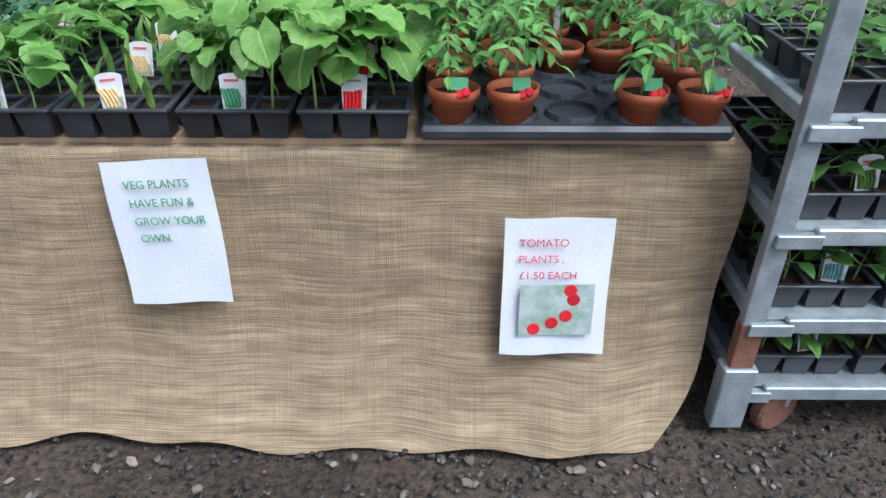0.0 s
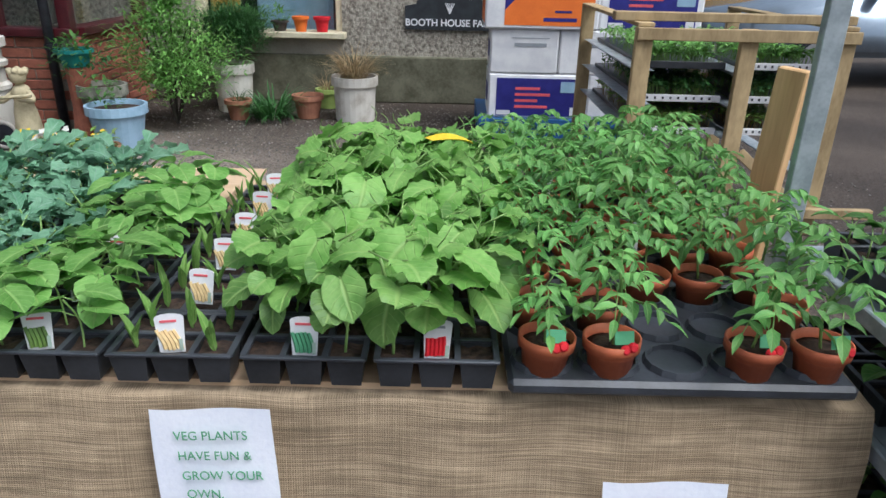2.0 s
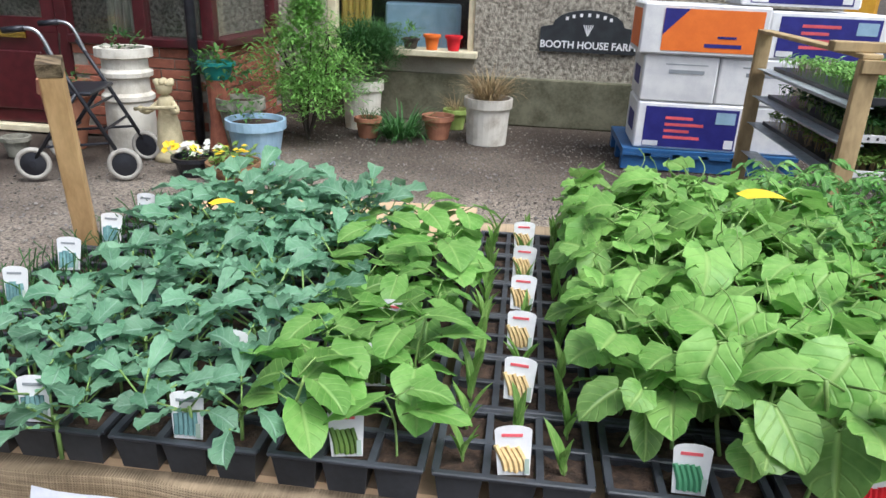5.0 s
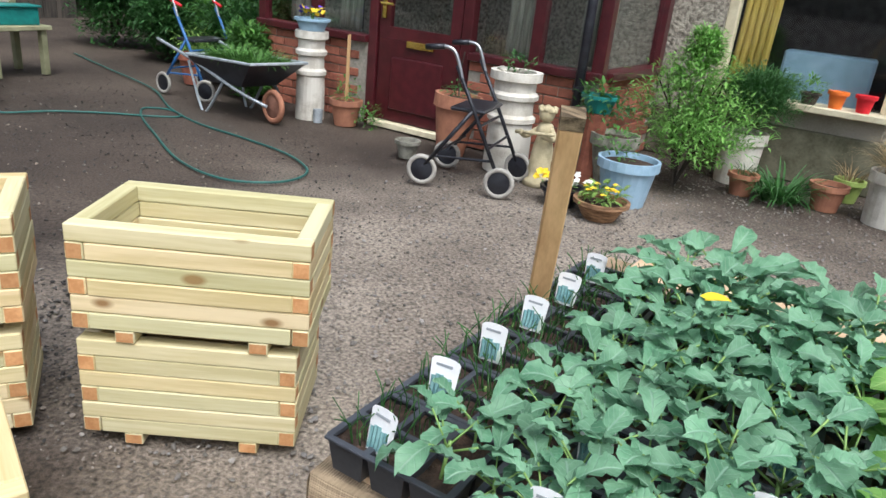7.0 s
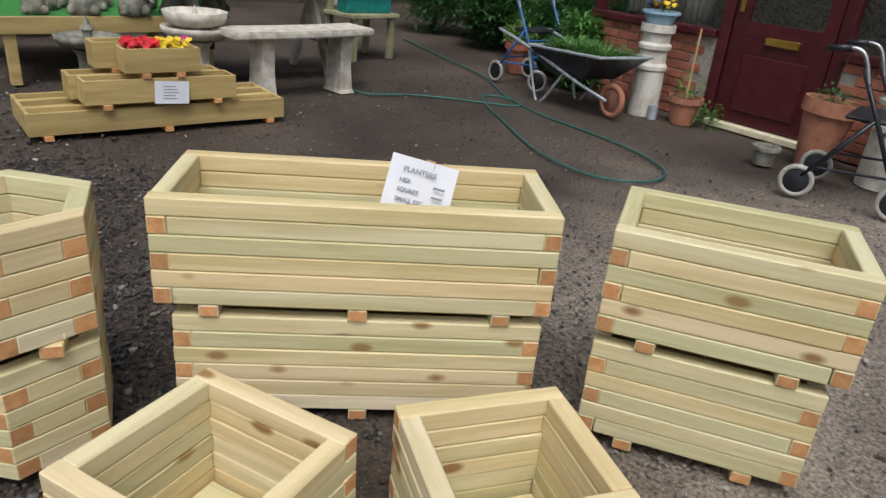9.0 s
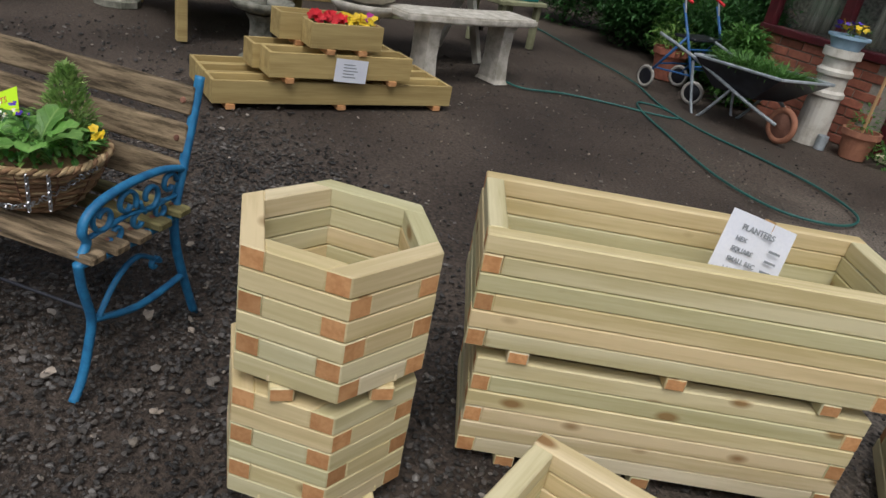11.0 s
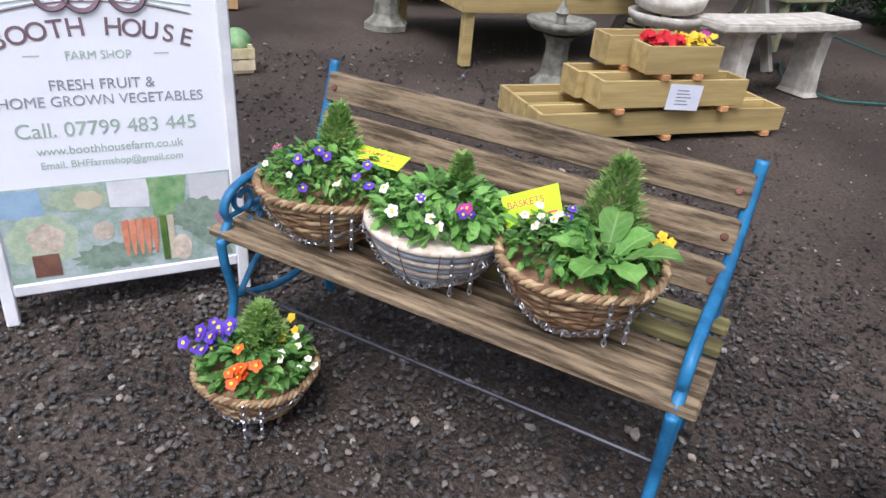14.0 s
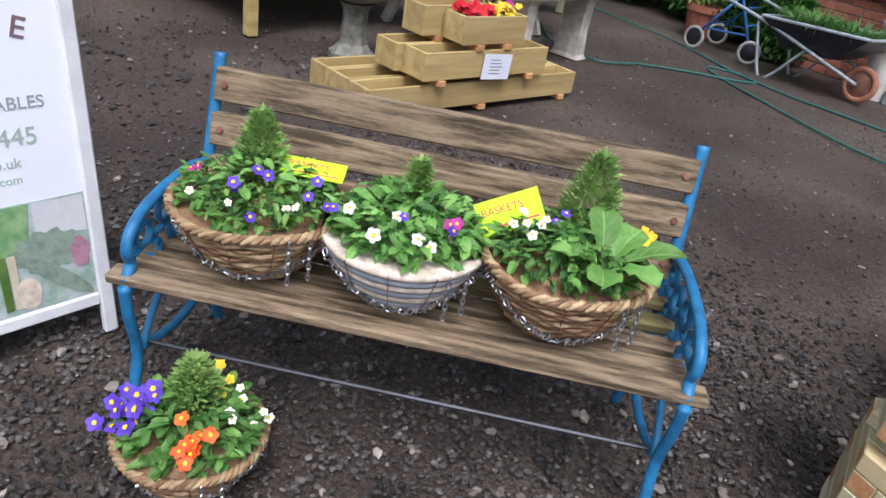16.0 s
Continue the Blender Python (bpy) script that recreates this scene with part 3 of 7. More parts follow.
b = box(-2.85, -2.42, 6.85, 7.15, 0, 5)
box(-1.1, 1.9, 6.85, 7.15, 0.42, 5, bm=b)
box(-2.42, -1.1, 6.85, 7.15, 2.0, 5, bm=b)
wallbox("wall_house", "rough grey pebbledashed house wall", b, RENDERWALL)
b = box(-2.42, -1.1, 6.86, 7.15, 0.42, 0.58)
wallbox("wall_under_window", "smooth grey rendered wall below the window", b, SMOOTHWALL)
b = box(-2.85, 1.9, 6.80, 7.15, 0, 0.42, 0.01)
wallbox("wall_plinth", "damp mossy plinth at the foot of the house", b, MOSSWALL)
wallbox("wall_house_left", "grey rendered house wall beyond the porch", box(-9.6, -2.85, 6.85, 7.15, 0, 5), RENDERWALL)
wallbox("house_roof", "slate roof of the farmhouse", beam((-3.9, 6.6, 4.9), (-3.9, 9.5, 7.2), 12, 0.1), SIGN, "roof")
# sheet added behind the pane; its near-black colour stands for the room's shade
wallbox("wall_back_room", "near-black sheet standing for the unlit room behind the window", box(-2.8, -0.7, 8.2, 8.3, 0, 2.4), DARK)
single("cupboard", "pale blue and white things inside the window", "cupboard", box(-2.0, -1.3, 7.4, 7.7, 0.0, 0.98, 0.02), PALEBLUE)
w = thing("window_house", "cream framed window with plants on its sill", "window", pose(0, 0, 0), kind="structure")
for n, bb in (("window_frame", box(-2.42, -2.34, 6.88, 7.0, 0.62, 2.0, 0.006)), ("window_frame", box(-1.16, -1.1, 6.88, 7.0, 0.62, 2.0, 0.006)), ("window_frame", box(-2.34, -1.16, 6.88, 7.0, 1.93, 2.0, 0.006)), ("window_sill", box(-2.46, -1.06, 6.7, 7.0, 0.57, 0.625, 0.008))):
    part(n, bb, CREAM, w)
g = part("pane", box(-2.34, -1.16, 6.945, 6.951, 0.625, 1.93), GLASS, w)
g.visible_shadow = False
for i in range(5):
    x = -2.31 + 0.055 * i
    part("curtain", tube([(x, 7.05, 0.62), (x + 0.01, 7.06, 1.3), (x, 7.05, 1.95)], 0.032, 6), OCHRE, w, smooth=True)

p = thing("porch", "maroon timber porch with glazed sides", "porch", kind="structure")
px0, px1, py = -6.3, -2.85, 5.45
b = box(px0 - 0.1, px1 + 0.1, py - 0.1, 6.85, 2.15, 2.3, 0.01)
part("roof", b, SIGN, p)
for x in (px0 + 0.04, -5.6, -4.93, -4.0, -3.4):
    part("post", box(x - 0.045, x + 0.045, py, py + 0.09, 0.7 if x not in (-4.93, -4.0) else 0, 2.15, 0.005), MAROON, p)
part("post", box(px1 - 0.09, px1, py, py + 0.09, 0.7, 2.15, 0.005), MAROON, p)
part("post", box(px1 - 0.09, px1, 6.72, 6.84, 0.7, 2.15, 0.005), MAROON, p)
for x0, x1 in ((px0, -4.98), (-3.95, px1)):
    part("sill", box(x0, x1 + 0.0, py - 0.04, py + 0.12, 0.68, 0.74, 0.006), MAROON, p)
    g = part("pane", box(x0 + 0.09, x1 - 0.095, py + 0.045, py + 0.05, 0.75, 2.1), GLASS, p)
    g.visible_shadow = False
part("sill", box(px1 - 0.13, px1 + 0.04, py + 0.12, 6.84, 0.68, 0.74, 0.006), MAROON, p)
g = part("pane", box(px1 - 0.05, px1 - 0.045, py + 0.1, 6.72, 0.75, 2.1), GLASS, p)
g.visible_shadow = False
for x in (-6.0, -5.4, -3.7, -3.1):
    for k in range(4):
        part("curtain", tube([(x + 0.06 * k, 5.62, 0.76), (x + 0.06 * k + 0.01, 5.63, 1.4), (x + 0.06 * k, 5.62, 2.1)], 0.036, 6), CURTAIN, p, smooth=True)
d = part("door", box(-4.87, -4.06, py + 0.02, py + 0.07, 0.06, 0.74, 0.004), MAROON, p, "maroon panelled front door")
for bb in (box(-4.87, -4.76, py + 0.02, py + 0.07, 0.74, 2.05), box(-4.16, -4.06, py + 0.02, py + 0.07, 0.74, 2.05), box(-4.76, -4.16, py + 0.02, py + 0.07, 1.95, 2.05), box(-4.76, -4.16, py + 0.02, py + 0.07, 0.74, 0.84), box(-4.72, -4.2, py + 0.005, py + 0.02, 0.16, 0.6, 0.01)):
    part("door_panel", bb, MAROON, d)
part("letter_box", box(-4.57, -4.3, py - 0.002, py + 0.02, 0.69, 0.745, 0.004), BRASSM, d, "brass letter box flap")
part("door_handle", tube([(-4.82, py - 0.04, 1.02), (-4.7, py - 0.04, 1.02)], 0.012), BRASSM, d)
part("handle_plate", box(-4.84, -4.8, py + 0.0, py + 0.02, 0.9, 1.12, 0.003), BRASSM, d)
g = part("door_pane", box(-4.76, -4.16, py + 0.04, py + 0.046, 0.84, 1.95), GLASS, d)
g.visible_shadow = False
part("threshold", box(-4.9, -4.02, py - 0.05, py + 0.05, 0, 0.05, 0.006), CREAM, p, "worn yellowish door step")
part("lower_wall", box(px0, -4.98, py + 0.012, py + 0.11, 0, 0.68), MORTAR, p)
part("lower_wall", box(-3.95, px1 - 0.012, py + 0.012, py + 0.11, 0, 0.68), MORTAR, p)
part("lower_wall", box(px1 - 0.11, px1 - 0.012, py + 0.11, 6.84, 0, 0.68), MORTAR, p)
bb = box(-0.1075, 0.1075, 0, 0.05, 0, 0.065, 0.004)
brick_mesh = mesh("brick", bb, BRICK)
for row in range(9):
    z = 0.005 + row * 0.075
    for x0, x1 in ((px0, -4.98), (-3.95, px1)):
        x = x0 + 0.11 + (0.11 if row % 2 else 0)
        while x + 0.1 < x1 + 0.01:
            part("brick", brick_mesh, None, p, "", pose(x, py + U(-0.003, 0.002), z))
            x += 0.225
    y = py + 0.12 + (0.11 if row % 2 else 0)
    while y + 0.1 < 6.84:
        part("brick", brick_mesh, None, p, "", pose(px1 + U(-0.002, 0.003), y, z, 0, 0, 90))
        y += 0.225
dp = thing("drainpipe", "black downpipe at the porch corner", "drainpipe", pose(-2.98, 5.38, 0))
part("pipe", tube([(0, 0, 0), (0, 0, 2.2)], 0.035, 12), DARKMETAL, dp, smooth=True)
for z in (0.6, 1.7):
    part("bracket", lathe([(0.043, z), (0.043, z + 0.04)], 12), DARKMETAL, dp)

s = thing("house_sign", "black arched house name sign with white letters", "sign", pose(-0.13, 6.845, 0.66, 90, 0, 0))
bm = bmesh.new()
out = [(-0.4, 0), (0.42, 0), (0.42, 0.2)] + [(0.30 * math.cos(a), 0.22 + 0.13 * math.sin(a)) for a in [math.pi * i / 10 for i in range(11)]] + [(-0.4, 0.2)]
f = bm.faces.new([bm.verts.new((x, y, 0)) for x, y in out])
ext = bmesh.ops.extrude_face_region(bm, geom=[f])
bmesh.ops.translate(bm, verts=[v for v in ext["geom"] if isinstance(v, bmesh.types.BMVert)], vec=(0, 0, 0.02))
bmesh.ops.recalc_face_normals(bm, faces=bm.faces)
part("board", bm, SIGN, s)
text("BOOTH HOUSE FARM", 0.083, WHITE, s, pose(0.01, 0.035, 0.022), "lettering", align="CENTER", bold=0.002)
for i in range(7):
    a = math.pi * (0.25 + 0.5 * i / 6)
    part("lettering", box(-0.012, 0.012, -0.014, 0.014, 0, 0.002), WHITE, s, "", pose(-0.26 * math.cos(a) * 1.0, 0.2 + 0.11 * math.sin(a), 0.022))
for i in range(5):
    part("emblem", tube([(0, 0.14, 0), ((i - 2) * 0.02, 0.23, 0)], 0.005, 5), WHITE, s, "", pose(0, 0, 0.022))

# ---- far structures ----
bn = thing("barn", "dark open timber barn at the end of the yard", "barn", kind="structure")
part("wall", box(-13.2, -13, -9, 7.6, 0, 4), BARNWOOD, bn)
part("wall", box(-13.2, -13, 10.2, 14, 0, 4), SMOOTHWALL, bn)
part("wall", box(-13.2, -13, 7.6, 10.2, 2.4, 4), BARNWOOD, bn)
# inner walls carry their shade in the colour; the roof keeps daylight out
part("wall", box(-17.2, -17, -9, 14, 0, 4), DARK, bn)
part("wall", box(-17, -13.2, 12, 12.2, 0, 4), DARK, bn)
part("wall", box(-17, -13.2, 4, 4.2, 0, 4), DARK, bn)
part("roof", box(-17.4, -12.4, -9.2, 14.2, 4, 4.2), BARNWOOD, bn)
for i in range(74):
    y = -8.8 + 0.22 * i
    part("board", box(-13, -12.98, y, y + 0.205, 0, 4), BARNWOOD, bn)


# ---- veg table ----
TX0, TX1, TY0, TY1, TZ = -1.6, 0.575, 1.22, 2.34, 0.615
t = thing("display_table", "plain trestle table hidden under burlap", "table")
part("tabletop", box(TX0 + 0.02, TX1 - 0.02, TY0 + 0.01, TY1, TZ - 0.03, TZ - 0.006), PLY, t)
for x in (TX0 + 0.1, TX1 - 0.1):
    for y in (TY0 + 0.12, TY1 - 0.1):
        part("leg", box(x - 0.03, x + 0.03, y - 0.03, y + 0.03, 0, TZ - 0.03, 0.004), FRAMEWOOD, t)


def cloth():
    """Burlap over the table top, hanging down the front and round both ends."""
    bm = bmesh.new()
    nx, nz = 72, 30
    rows = []
    for j in range(nz + 6):
        row = []
        for i in range(nx + 1):
            s = i / nx
            x = TX0 + s * (TX1 - TX0)
            if j < 6:
                y, z = TY1 - (TY1 - TY0) * j / 6, TZ
            else:
                q = (j - 5) / nz
                hem = 0.012 + 0.012 * math.sin(x * 7) + 0.006 * math.sin(x * 23)
                z = TZ - (TZ - hem) * q
                y = TY0 - 0.012 - 0.09 * q - 0.1 * q ** 5 + 0.012 * q * math.sin(x * 9 + 2 * q) + 0.006 * math.sin(x * 21 + 5 * q) - 0.03 * q * max(0, math.sin(x * 3.1 + 1))
                x += 0.01 * math.sin(q * 9) - s ** 9 * (0.045 * q + 0.1 * q ** 6) + 0.015 * s ** 6 * math.sin(q * 3)
            row.append(bm.verts.new((x, y, z + 0.002 * noise.noise((x * 9, y * 9, z * 9)))))
        rows.append(row)
    for a, b in zip(rows, rows[1:]):
        for i in range(nx):
            bm.faces.new((a[i], b[i], b[i + 1], a[i + 1]))
    for col, sg in ((0, -1), (nx, 1)):
        prev = [r[col] for r in rows[:7]]
        for q in (0.08, 0.3, 0.6, 0.95):
            cur = []
            for k, v in enumerate(rows[:7]):
                p = v[col].co
                cur.append(bm.verts.new((p.x + sg * (0.012 - 0.05 * q + 0.012 * math.sin(k * 2 + q * 5)), p.y, TZ * (1 - q) + 0.01)))
            for k in range(6):
                bm.faces.new((prev[k], prev[k + 1], cur[k + 1], cur[k]))
            prev = cur
    bmesh.ops.recalc_face_normals(bm, faces=bm.faces)
    return bm


single("burlap_cloth", "coarse brown burlap hanging over the table front", "tablecloth", cloth(), BURLAP, smooth=True)
single("plywood_sheet", "bare plywood sheet on the back of the table", "board", box(-1.5, -0.73, 2.115, 2.42, TZ + 0.004, TZ + 0.016, 0.002), PLY)
single("plywood_offcut", "bare plywood offcut among the trays", "board", box(-0.92, -0.73, 1.96, 2.11, TZ + 0.006, TZ + 0.06, 0.002), PLY)


def notice(name, label, x, y, z, rz, lines, ink, size, w=0.208, h=0.289, tilt=-10, lean=0):
    s = thing(name, label, "notice", pose(x, y, z, 90 + tilt, lean, rz))
    bm = bmesh.new()
    g = [[bm.verts.new((w * (i / 6 - 0.5), -h * j / 8, 0.004 * math.sin(i * 1.3 + j * 0.7) + 0.006 * (j / 8) ** 2)) for i in range(7)] for j in range(9)]
    for a, b in zip(g, g[1:]):
        for i in range(6):
            bm.faces.new((a[i], b[i], b[i + 1], a[i + 1]))
    part("sheet", bm, PAPER, s, smooth=True)
    for k, (line, dx, dy) in enumerate(lines):
        text(line, size, ink, s, pose(-w / 2 + dx, -dy, 0.0075), bold=-0.0001)
    return s


notice("veg_notice", "white paper notice about veg plants with green print", -0.531, 1.172, 0.59, -4, [("VEG PLANTS", 0.04, 0.052), ("HAVE FUN &", 0.043, 0.088), ("GROW YOUR", 0.046, 0.124), ("OWN.", 0.05, 0.158)], GREENINK, 0.0225, lean=-5)
tn = notice("tomato_notice", "white paper tomato price notice with red print", 0.222, 1.134, 0.492, 2, [("TOMATO", 0.028, 0.055), ("PLANTS ,", 0.028, 0.088), ("\u00a31.50 EACH", 0.03, 0.122)], REDINK, 0.022, lean=0.8)
part("photo", box(-0.07, 0.075, -0.242, -0.132, 0.0105, 0.0115), PHOTOGREEN, tn, "colour picture of red tomatoes")
for x, y in ((-0.04, -0.228), (-0.005, -0.215), (0.022, -0.2), (0.035, -0.165), (0.028, -0.145)):
    part("printed_tomato", lathe([(0.013, 0.0116), (0.011, 0.0126)], 14), REDP, tn, "", pose(x, y, 0))
notice("price_notice", "white paper price notice for all veg plants", -1.13, 1.172, 0.593, 3, [("ALL VEG", 0.04, 0.055), ("PLANTS", 0.04, 0.09)], GREYINK, 0.028, lean=6)

# seed trays: six cells each
TW, TD, TH = 0.205, 0.147, 0.058


def tray_meshes():
    """One cell, one plug of soil and the rim that joins six of them."""
    cw, cd = TW / 3, TD / 2
    bm = bmesh.new()
    ring = []
    for s, z in ((0.36, 0), (0.45, TH - 0.006), (0.45, TH - 0.004), (0.44, TH - 0.012)):
        ring.append([bm.verts.new((sx * cw * s, sy * cd * s, z)) for sx, sy in ((-1, -1), (1, -1), (1, 1), (-1, 1))])
    bm.faces.new(ring[0][::-1])
    for a, b in zip(ring, ring[1:]):
        for k in range(4):
            bm.faces.new((a[k], a[(k + 1) % 4], b[(k + 1) % 4], b[k]))
    cell = mesh("cell", bm, BLACK)
    bm = bmesh.new()
    for y in (0.003, cd, TD - 0.003):
        box(-TW / 2, TW / 2, y - 0.005, y + 0.005, TH - 0.006, TH, 0.0015, bm=bm)
    for i in range(4):
        x = min(max(-TW / 2 + cw * i, -TW / 2 + 0.004), TW / 2 - 0.004)
        box(x - 0.005, x + 0.005, 0.006, TD - 0.006, TH - 0.0065, TH - 0.0005, bm=bm)
    rim = mesh("rim", bm, BLACKTRAY)
    bm = bmesh.new()
    g = [[bm.verts.new((cw * 0.44 * (a / 2 - 1), cd * 0.44 * (c / 2 - 1), TH - 0.013 + U(-0.003, 0.004))) for c in range(5)] for a in range(5)]
    for a, c in zip(g, g[1:]):
        for k in range(4):
            bm.faces.new((a[k], c[k], c[k + 1], a[k + 1]))
    return cell, rim, mesh("soil", bm, SOIL, True)


CELL, RIM, PLUG = tray_meshes()


def tray(m, label, group):
    e = thing("seed_tray", label, "seed tray", m, group)
    part("rim", RIM, None, e)
    for i in range(3):
        for j in range(2):
            at = pose(TW / 3 * (i - 1), TD / 2 * (j + 0.5), 0)
            part("soil", PLUG, None, part("cell", CELL, None, e, "", at))
    return e


def plant_meshes(kind, seed):
    """Stem and leaf meshes of one young plant of that kind."""
    rr = random.Random(seed)
    u = rr.uniform
    s, l = bmesh.new(), bmesh.new()
    if kind == "bean":
        h = u(0.10, 0.13)
        tube(spline([(0, 0, -0.01), (u(-.01, .01), u(-.01, .01), h * 0.5), (u(-.02, .02), u(-.02, .02), h)], 3), 0.0022, 5, s)
        for k in range(6):
            a, z = k * 2.2 + u(-0.4, 0.4), h * (0.55 + 0.45 * k / 5)
            p = Vector((u(-.01, .01), u(-.01, .01), z))
            e = p + Vector((math.cos(a) * 0.03, math.sin(a) * 0.03, 0.018))
            tube([p, e], 0.0013, 4, s)
            leaf(l, aim(e, a, u(-0.4, 0.25), u(-0.3, 0.3)), u(0.052, 0.085), u(0.068, 0.098), u(0.3, 0.8), 0.06, 1.0, 7, wavy=0.02)
    elif kind == "squash":
        h = u(0.13, 0.19)
        tube(spline([(0, 0, -0.01), (u(-.012, .012), u(-.012, .012), h * 0.5), (u(-.03, .03), u(-.03, .03), h)], 3), 0.003, 6, s)
        for k in range(9):
            a, z = k * 2.3 + u(-0.4, 0.4), h * (0.5 + 0.5 * k / 8)
            p = Vector((u(-.015, .015), u(-.015, .015), z))
            e = p + Vector((math.cos(a) * 0.045, math.sin(a) * 0.045, 0.02))
            tube([p, e], 0.0018, 4, s)
            leaf(l, aim(e, a, u(-0.65, 0.25), u(-0.35, 0.35)), u(0.045, 0.095), u(0.072, 0.125), u(0.4, 1.1), 0.08, 1.2, 8, wavy=0.045)
        tube(spline([(0, 0, h * 0.8), (0.03, 0.01, h), (0.045, 0.03, h + 0.03), (0.03, 0.04, h + 0.05)], 3), 0.001, 4, s)
    elif kind == "brassica":
        h = u(0.045, 0.07)
        tube([(0, 0, -0.01), (u(-.006, .006), u(-.006, .006), h)], 0.0028, 6, s)
        for k in range(6):
            a = k * 2.4 + u(-0.3, 0.3)
            p = Vector((0, 0, h * (0.7 + 0.3 * k / 7)))
            el = 0.35 + 0.1 * k + u(-0.15, 0.2)
            pl = u(0.035, 0.06)
            e = p + Vector((math.cos(a) * math.cos(el), math.sin(a) * math.cos(el), math.sin(el))) * pl
            tube([p, e], 0.0016, 4, s)
            leaf(l, aim(e, a, el - 0.2, u(-0.4, 0.4)), u(0.045, 0.072), u(0.036, 0.05), u(0.3, 1.4), 0.3, 0, 8, wavy=0.09, spoon=True)
            for sg in (-1, 1):
                leaf(l, aim(p.lerp(e, 0.8), a + sg * 1.1, el - 0.2), u(0.012, 0.02), u(0.008, 0.013), 0.4, 0.2, 0, 3)
    elif kind == "seedling":
        h = u(0.03, 0.05)
        tube([(0, 0, -0.01), (0, 0, h)], 0.0022, 5, s)
        for k in range(5):
            a = k * 2.4 + u(-0.3, 0.3)
            el = u(0.3, 0.8)
            e = Vector((math.cos(a) * math.cos(el), math.sin(a) * math.cos(el), math.sin(el))) * u(0.02, 0.04) + Vector((0, 0, h))
            tube([(0, 0, h), e], 0.0013, 4, s)
            leaf(l, aim(e, a, 0.2, u(-0.4, 0.4)), u(0.03, 0.05), u(0.025, 0.04), u(0.4, 1.0), 0.25, 0.0, 5)
    elif kind == "corn":
        h = u(0.03, 0.05)
        tube([(0, 0, -0.01), (0, 0, h)], 0.0025, 5, s)
        for k in range(4):
            leaf(l, aim((0, 0, h * 0.4 * k / 2), k * 3.0 + u(-0.4, 0.4), u(1.2, 1.5), 0), u(0.05, 0.085), u(0.012, 0.02), u(0.1, 0.6), 0.5, 0, 6)
    elif kind == "onion":
        tube([(0, 0, -0.01), (0, 0, 0.01)], 0.002, 5, s)
        for k in range(9):
            x, y = u(-.02, .02), u(-.02, .02)
            tube(spline([(x, y, -0.012), (x + u(-.008, .008), y + u(-.008, .008), 0.03), (x + u(-.03, .03), y + u(-.03, .03), u(0.045, 0.075))], 2), 0.0011, 4, l)
    elif kind == "tomato":
        h = u(0.1, 0.15)
        tube(spline([(0, 0, -0.01), (u(-.01, .01), u(-.01, .01), h * 0.5), (u(-.02, .02), u(-.02, .02), h)], 3), 0.0025, 5, s)
        for k in range(9):
            a, z = k * 2.4 + u(-0.3, 0.3), h * (0.4 + 0.6 * k / 8)
            L = u(0.05, 0.085) * (1.1 - 0.3 * k / 8)
            pts = [Vector((math.cos(a) * L * q, math.sin(a) * L * q, z + 0.03 * math.sin(q * 2.4) - 0.02 * q * q)) for q in (0, 0.35, 0.7, 1)]
            tube(pts, 0.0011, 4, s)
            for q, side in ((0.3, 1), (0.3, -1), (0.55, 1), (0.55, -1), (0.8, 1), (0.8, -1), (1.0, 0)):
                p = Vector((math.cos(a) * L * q, math.sin(a) * L * q, z + 0.03 * math.sin(q * 2.4) - 0.02 * q * q))
                leaf(l, aim(p, a + side * u(0.8, 1.2), u(-0.5, 0.1), u(-0.3, 0.3)), u(0.024, 0.038) * (1.25 if side == 0 else 1), u(0.012, 0.019), u(0.4, 1.0), 0.3, 0, 4, wavy=0.05)
    return s, l


KINDS = {"bean": ("bean_plant", BEAN, "young climbing bean with bright green leaves", "bean plant"), "squash": ("squash_plant", SQUASH, "tall young plant with broad pale green leaves", "bean plant"),
         "brassica": ("brassica_plant", BRASS, "blue-green cabbage seedling in a black cell", "brassica plant"), "corn": ("sweetcorn_plant", CORN, "thin upright sweetcorn seedling", "sweetcorn plant"),
         "onion": ("onion_seedlings", DARKLEAF, "clump of thin dark onion shoots", "onion plant"), "tomato": ("tomato_plant", TOM, "young tomato plant with divided green leaves", "tomato plant"),
         "seedling": ("cabbage_seedling", MIDLEAF, "small green cabbage seedling on a rack tray", "seedling")}
VAR = {}
for kd in KINDS:
    VAR[kd] = []
    for v in range(5):
        s_, l_ = plant_meshes(kd, 40 + v + 17 * len(VAR))
        VAR[kd].append((mesh("stem", s_, STEM, True), mesh("leaves", l_, KINDS[kd][1], True)))


def plant(kd, x, y, z, k=1.0, group=""):
    nm, ml, lab, cat = KINDS[kd]
    e = thing(nm, lab, cat, pose(x, y, z, U(-6, 6), U(-6, 6), U(0, 360)) @ Matrix.Scale(k * U(0.88, 1.12), 4), group)
    a, b = R.choice(VAR[kd])
    part("stem", a, None, e)
    part("foliage", b, None, e)
    return e


LABELS = {"bean": (LIMELEAF, "white plant label with a green bean picture"), "squash": (GREENINK, "white plant label with a green pod picture"), "corn": (COB, "white plant label with a yellow corn picture"),
          "brassica": (TEALINK, "white plant label with a blue-green picture"), "onion": (TEALINK, "white plant label with a grey picture"), "tom": (REDP, "white plant label with a red tomato picture")}


